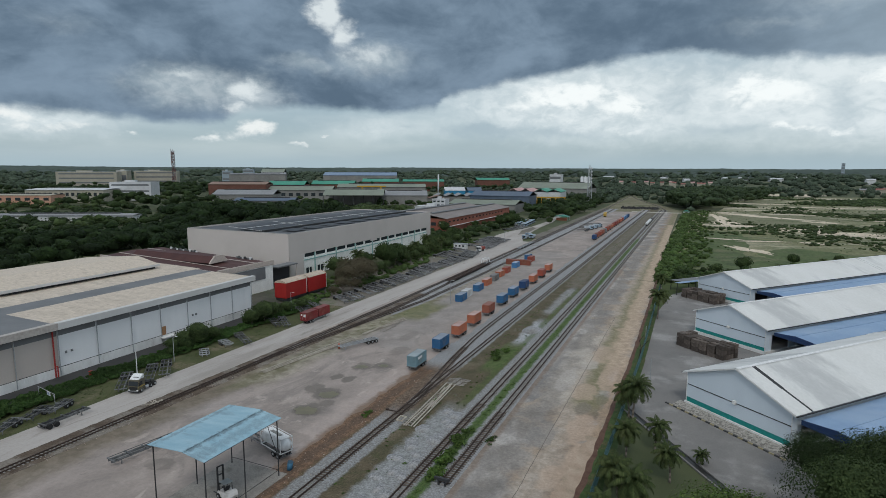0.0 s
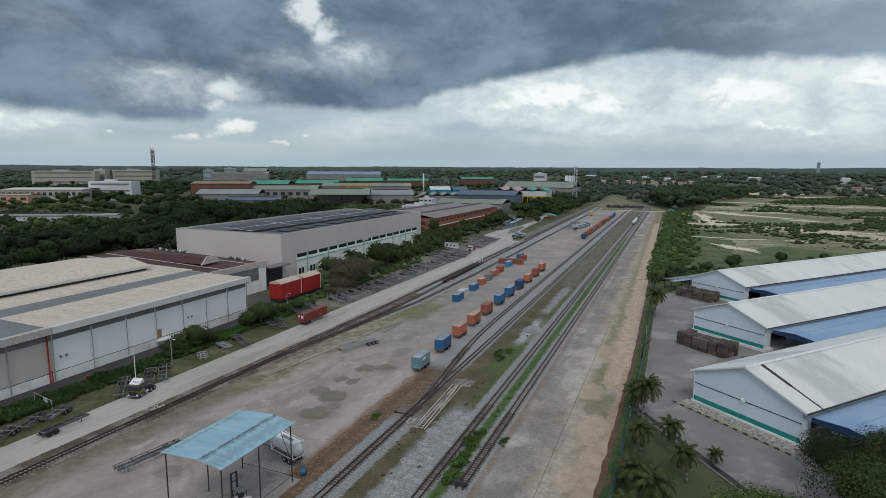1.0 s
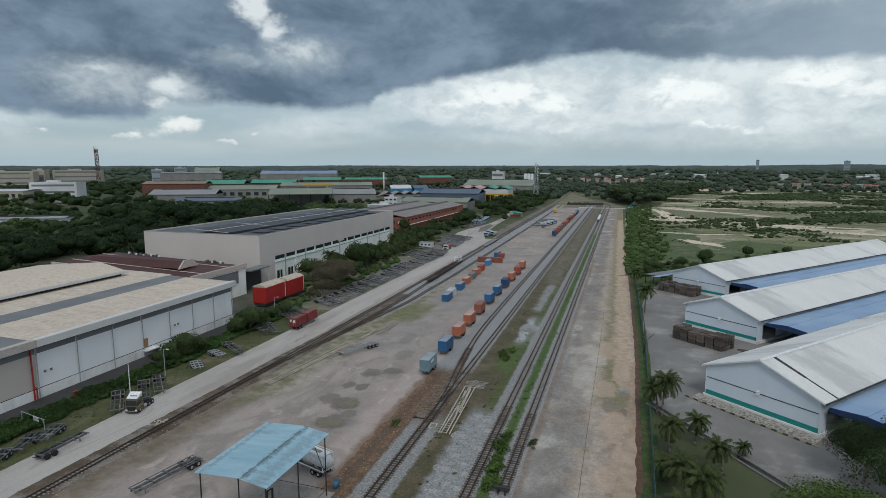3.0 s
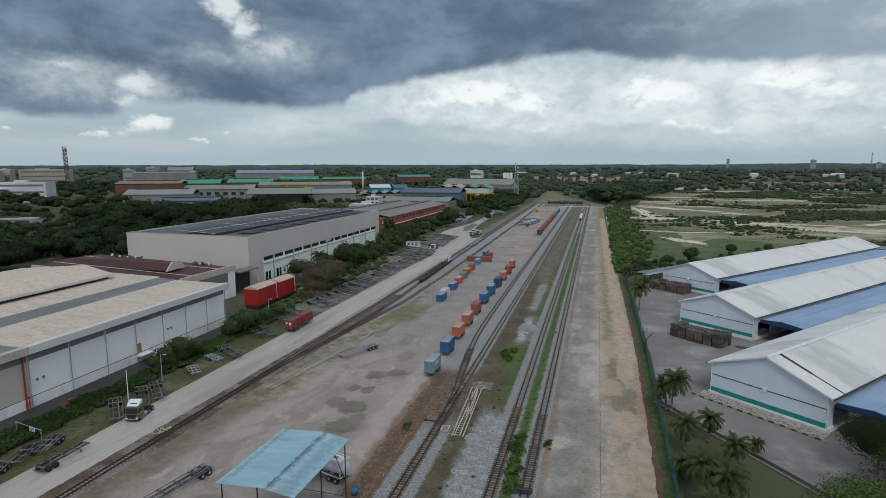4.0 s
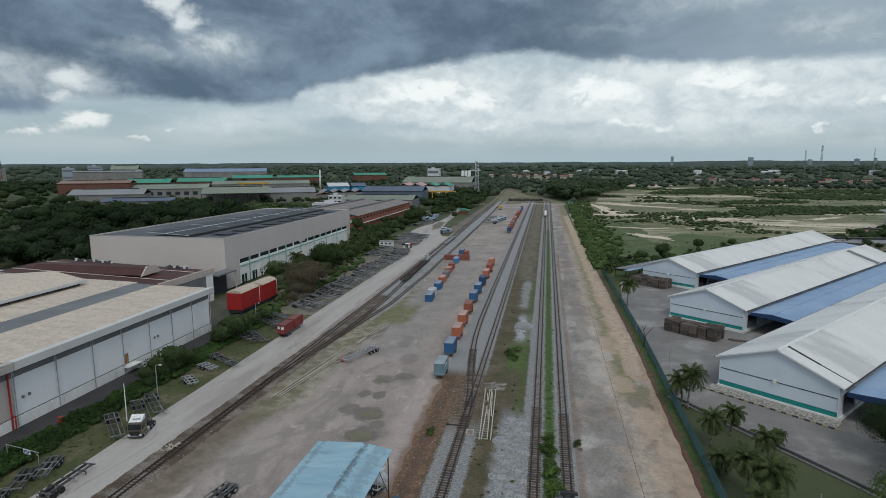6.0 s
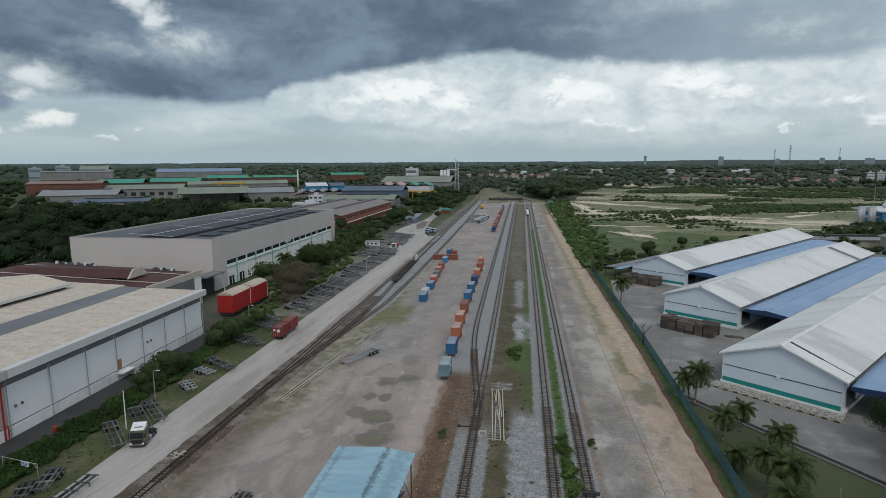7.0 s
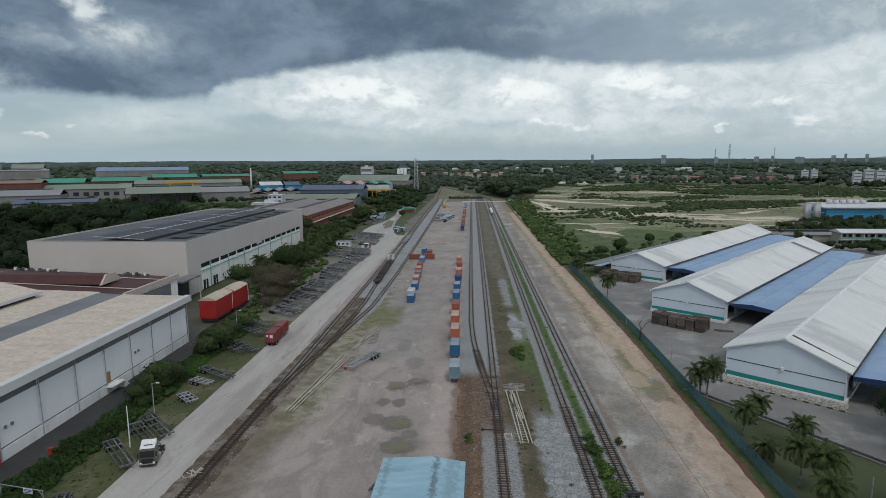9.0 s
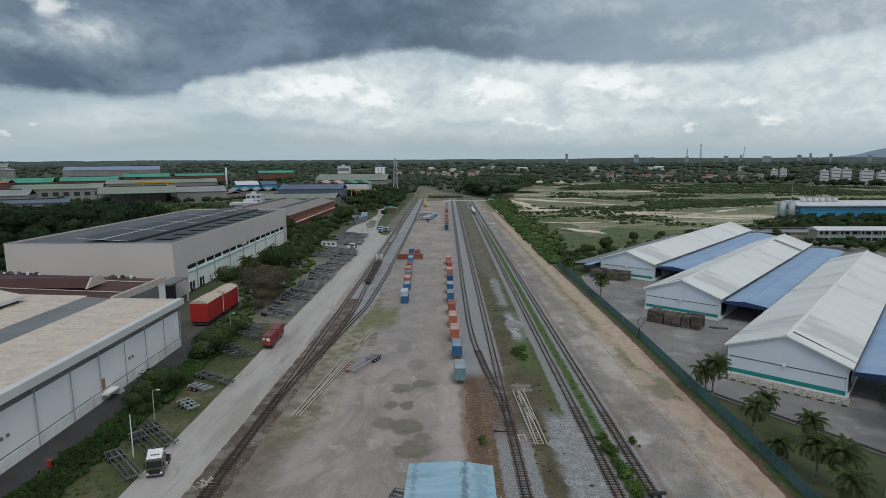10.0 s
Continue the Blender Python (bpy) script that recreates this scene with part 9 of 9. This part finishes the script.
for k, (x, y, w, h) in enumerate(((612, 1226, 11, 30), (628, 1221, 11, 31), (582, 1012, 11, 31), (597, 1006, 12, 35), (613, 1002, 12, 34), (636, 986, 16, 32), (660, 980, 16, 29))):
    block("apartment_block", "pale apartment block in the trees", x, y, w, 14, h - 4, -20, M_offwhite, 5, 0, "apartment blocks")
    front_trees(x, y, w * 2.6, -20, 21)
for k in range(26):
    far_shed("terrace_house", "terrace house with a red roof", 300 + k * 14 + RNG.uniform(-4, 4), 1430 + RNG.uniform(-30, 60) - 3 * k, 12, 10, RNG.uniform(8, 14), -10, M_redroof if k % 3 else M_grey, M_beige, 3, 1, 0, group="terrace houses")
for k in range(13):
    far_shed("terrace_house", "terrace house with a red roof", -210 + k * 19 + RNG.uniform(-9, 9), 1680 + RNG.uniform(-90, 200), 11, 12, RNG.uniform(13, 17), 0, M_redroof if k % 3 else M_pink, M_beige, 3, 1, 0, group="terrace houses")
for k in range(14):
    far_shed("white_warehouse", "white warehouse on the far plain", -420 + k * 115 + RNG.uniform(-40, 40), 2500 + RNG.uniform(-300, 900), RNG.uniform(15, 60), 25, RNG.uniform(15, 20), RNG.uniform(-20, 20), M_offwhite, M_offwhite, 3, 1, 0, group="far warehouses")
for k, (a, d, w, h) in enumerate(((10.0, 4050, 22, 112), (16.4, 4000, 38, 98), (29.6, 4100, 30, 84), (30.4, 4100, 16, 98), (31.8, 4000, 20, 92), (20.8, 4050, 30, 74), (24.0, 4050, 34, 78), (25.2, 4050, 18, 84), (34.4, 4000, 26, 78), (27.2, 4050, 60, 72))):
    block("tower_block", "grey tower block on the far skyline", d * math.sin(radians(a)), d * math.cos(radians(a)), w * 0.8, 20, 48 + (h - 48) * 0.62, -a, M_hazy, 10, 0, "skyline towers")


def lattice_mast(label, x, y, h, w0, w1, mat, bays, alt=None):
    t = thing("lattice_mast", label, "mast", pose(x, y, 0, 0, 0, 15))
    for sx_, sy_ in ((-1, -1), (1, -1), (1, 1), (-1, 1)):
        part("leg", Geo().bar((sx_ * w0, sy_ * w0, 0), (sx_ * w1, sy_ * w1, h), w0 * (0.28 if alt else 0.16)), mat, t)
    for i in range(bays):
        za, zb = h * i / bays, h * (i + 1) / bays
        wa, wb = w0 + (w1 - w0) * i / bays, w0 + (w1 - w0) * (i + 1) / bays
        g = Geo()
        c0 = [(-wa, -wa), (wa, -wa), (wa, wa), (-wa, wa)]
        c1 = [(-wb, -wb), (wb, -wb), (wb, wb), (-wb, wb)]
        for k in range(4):
            g.bar((*c0[k], za), (*c1[(k + 1) % 4], zb), w0 * (0.3 if alt else 0.09)).bar((*c1[k], zb), (*c1[(k + 1) % 4], zb), w0 * (0.3 if alt else 0.09))
        part("bracing", g, alt if alt and i % 2 else mat, t)
    for i in range(5):
        z = h * (0.62 + 0.09 * i)
        part("dish_antenna", Geo().tube((w1 * 1.2, -w1 * 1.2, z), (w1 * 1.9, -w1 * 1.9, z), w1 * 0.8, n=10), M_offwhite, t)
        part("panel_antenna", Geo().box(-w1 * 1.9, -w1 * 1.2, -w1 * 1.4, -w1 * 0.9, z, z + w1 * 3), M_offwhite, t)
    part("lightning_rod", Geo().tube((0, 0, h), (0, 0, h * 1.06), w1 * 0.1, n=5), mat, t)
    return t


lattice_mast("grey lattice telecom mast beside the line", -139, 790, 51, 3.4, 1.2, M_silver, 10)
lattice_mast("red and white lattice mast on the skyline", -1139, 974, 88, 3.0, 2.2, M_redwhite, 9, M_grey)
lattice_mast("thin lattice mast on the skyline", 762, 1960, 98, 2.4, 1.3, M_grey, 8)
lattice_mast("thin lattice mast on the skyline", 725, 1980, 84, 1.9, 1.0, M_grey, 8)
lattice_mast("thin lattice mast on the skyline", 905, 1960, 88, 1.4, 0.6, M_grey, 8)
ch = thing("chimney_stack", "pale slender chimney stack", "chimney", pose(-420, 908, 0))
part("stack", Geo().tube((0, 0, 0), (0, 0, 39), 1.5, 1.2, 12), M_offwhite, ch, smooth=True)
gc = thing("gantry_crane", "yellow gantry crane over a stockyard", "crane", pose(-423, 694, 0, 0, 0, 28))
for x in (-13, 13):
    for y in (-5, 5):
        part("leg", Geo().bar((x + 2 * (y > 0), y * 1.6, 0), (x, y * 0.6, 24), 1.0), M_yellow, gc)
part("girder", Geo().box(-20, 20, -4, -2.6, 23.0, 24.6), M_yellow, gc)
part("girder", Geo().box(-20, 20, 2.6, 4, 23.0, 24.6), M_yellow, gc)
fr = thing("steel_frame", "yellow-brown steel stock frame", "structure frame", pose(-178, 735, 0, 0, 0, 3))
for x in range(-18, 19, 6):
    part("column", Geo().box(x - 0.4, x + 0.4, -0.4, 0.4, 0, 12), M_yellow, fr)
part("girder", Geo().box(-19, 19, -0.6, 0.6, 11.5, 13), M_yellow, fr)
part("girder", Geo().box(-19, 19, 11, 12, 8.5, 9.6), M_yellow, fr)
for x in range(-18, 19, 12):
    part("column", Geo().box(x - 0.4, x + 0.4, 11.1, 11.9, 0, 9), M_yellow, fr)
for cx, cy, w, rz, top in ((186, 322, 70, -1, 7), (262, 458, 120, -1, 7), (250, 440, 130, 4, 8), (140, 338, 60, -1, 5), (150, 372, 90, 12, 8), (215, 415, 110, 8, 9), (190, 395, 80, 0, 8)):
    front_trees(cx, cy, w * 1.1, rz, top)
    front_trees(cx, cy, w * 1.1, rz, top)
wood("garden_trees", "green trees standing between the far buildings", FRONT, CROWN_FAR, M_leaf_dark, bodies=True)


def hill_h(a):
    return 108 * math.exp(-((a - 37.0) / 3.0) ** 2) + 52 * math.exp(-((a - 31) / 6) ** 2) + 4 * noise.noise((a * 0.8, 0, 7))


# the pale blue paints haze into the hill's colour
ridge("hill far beyond the town, tinted pale blue for haze", 4560, hill_h, 20, 46, plain("hazed_hill", (0.22, 0.29, 0.34), 0.95))
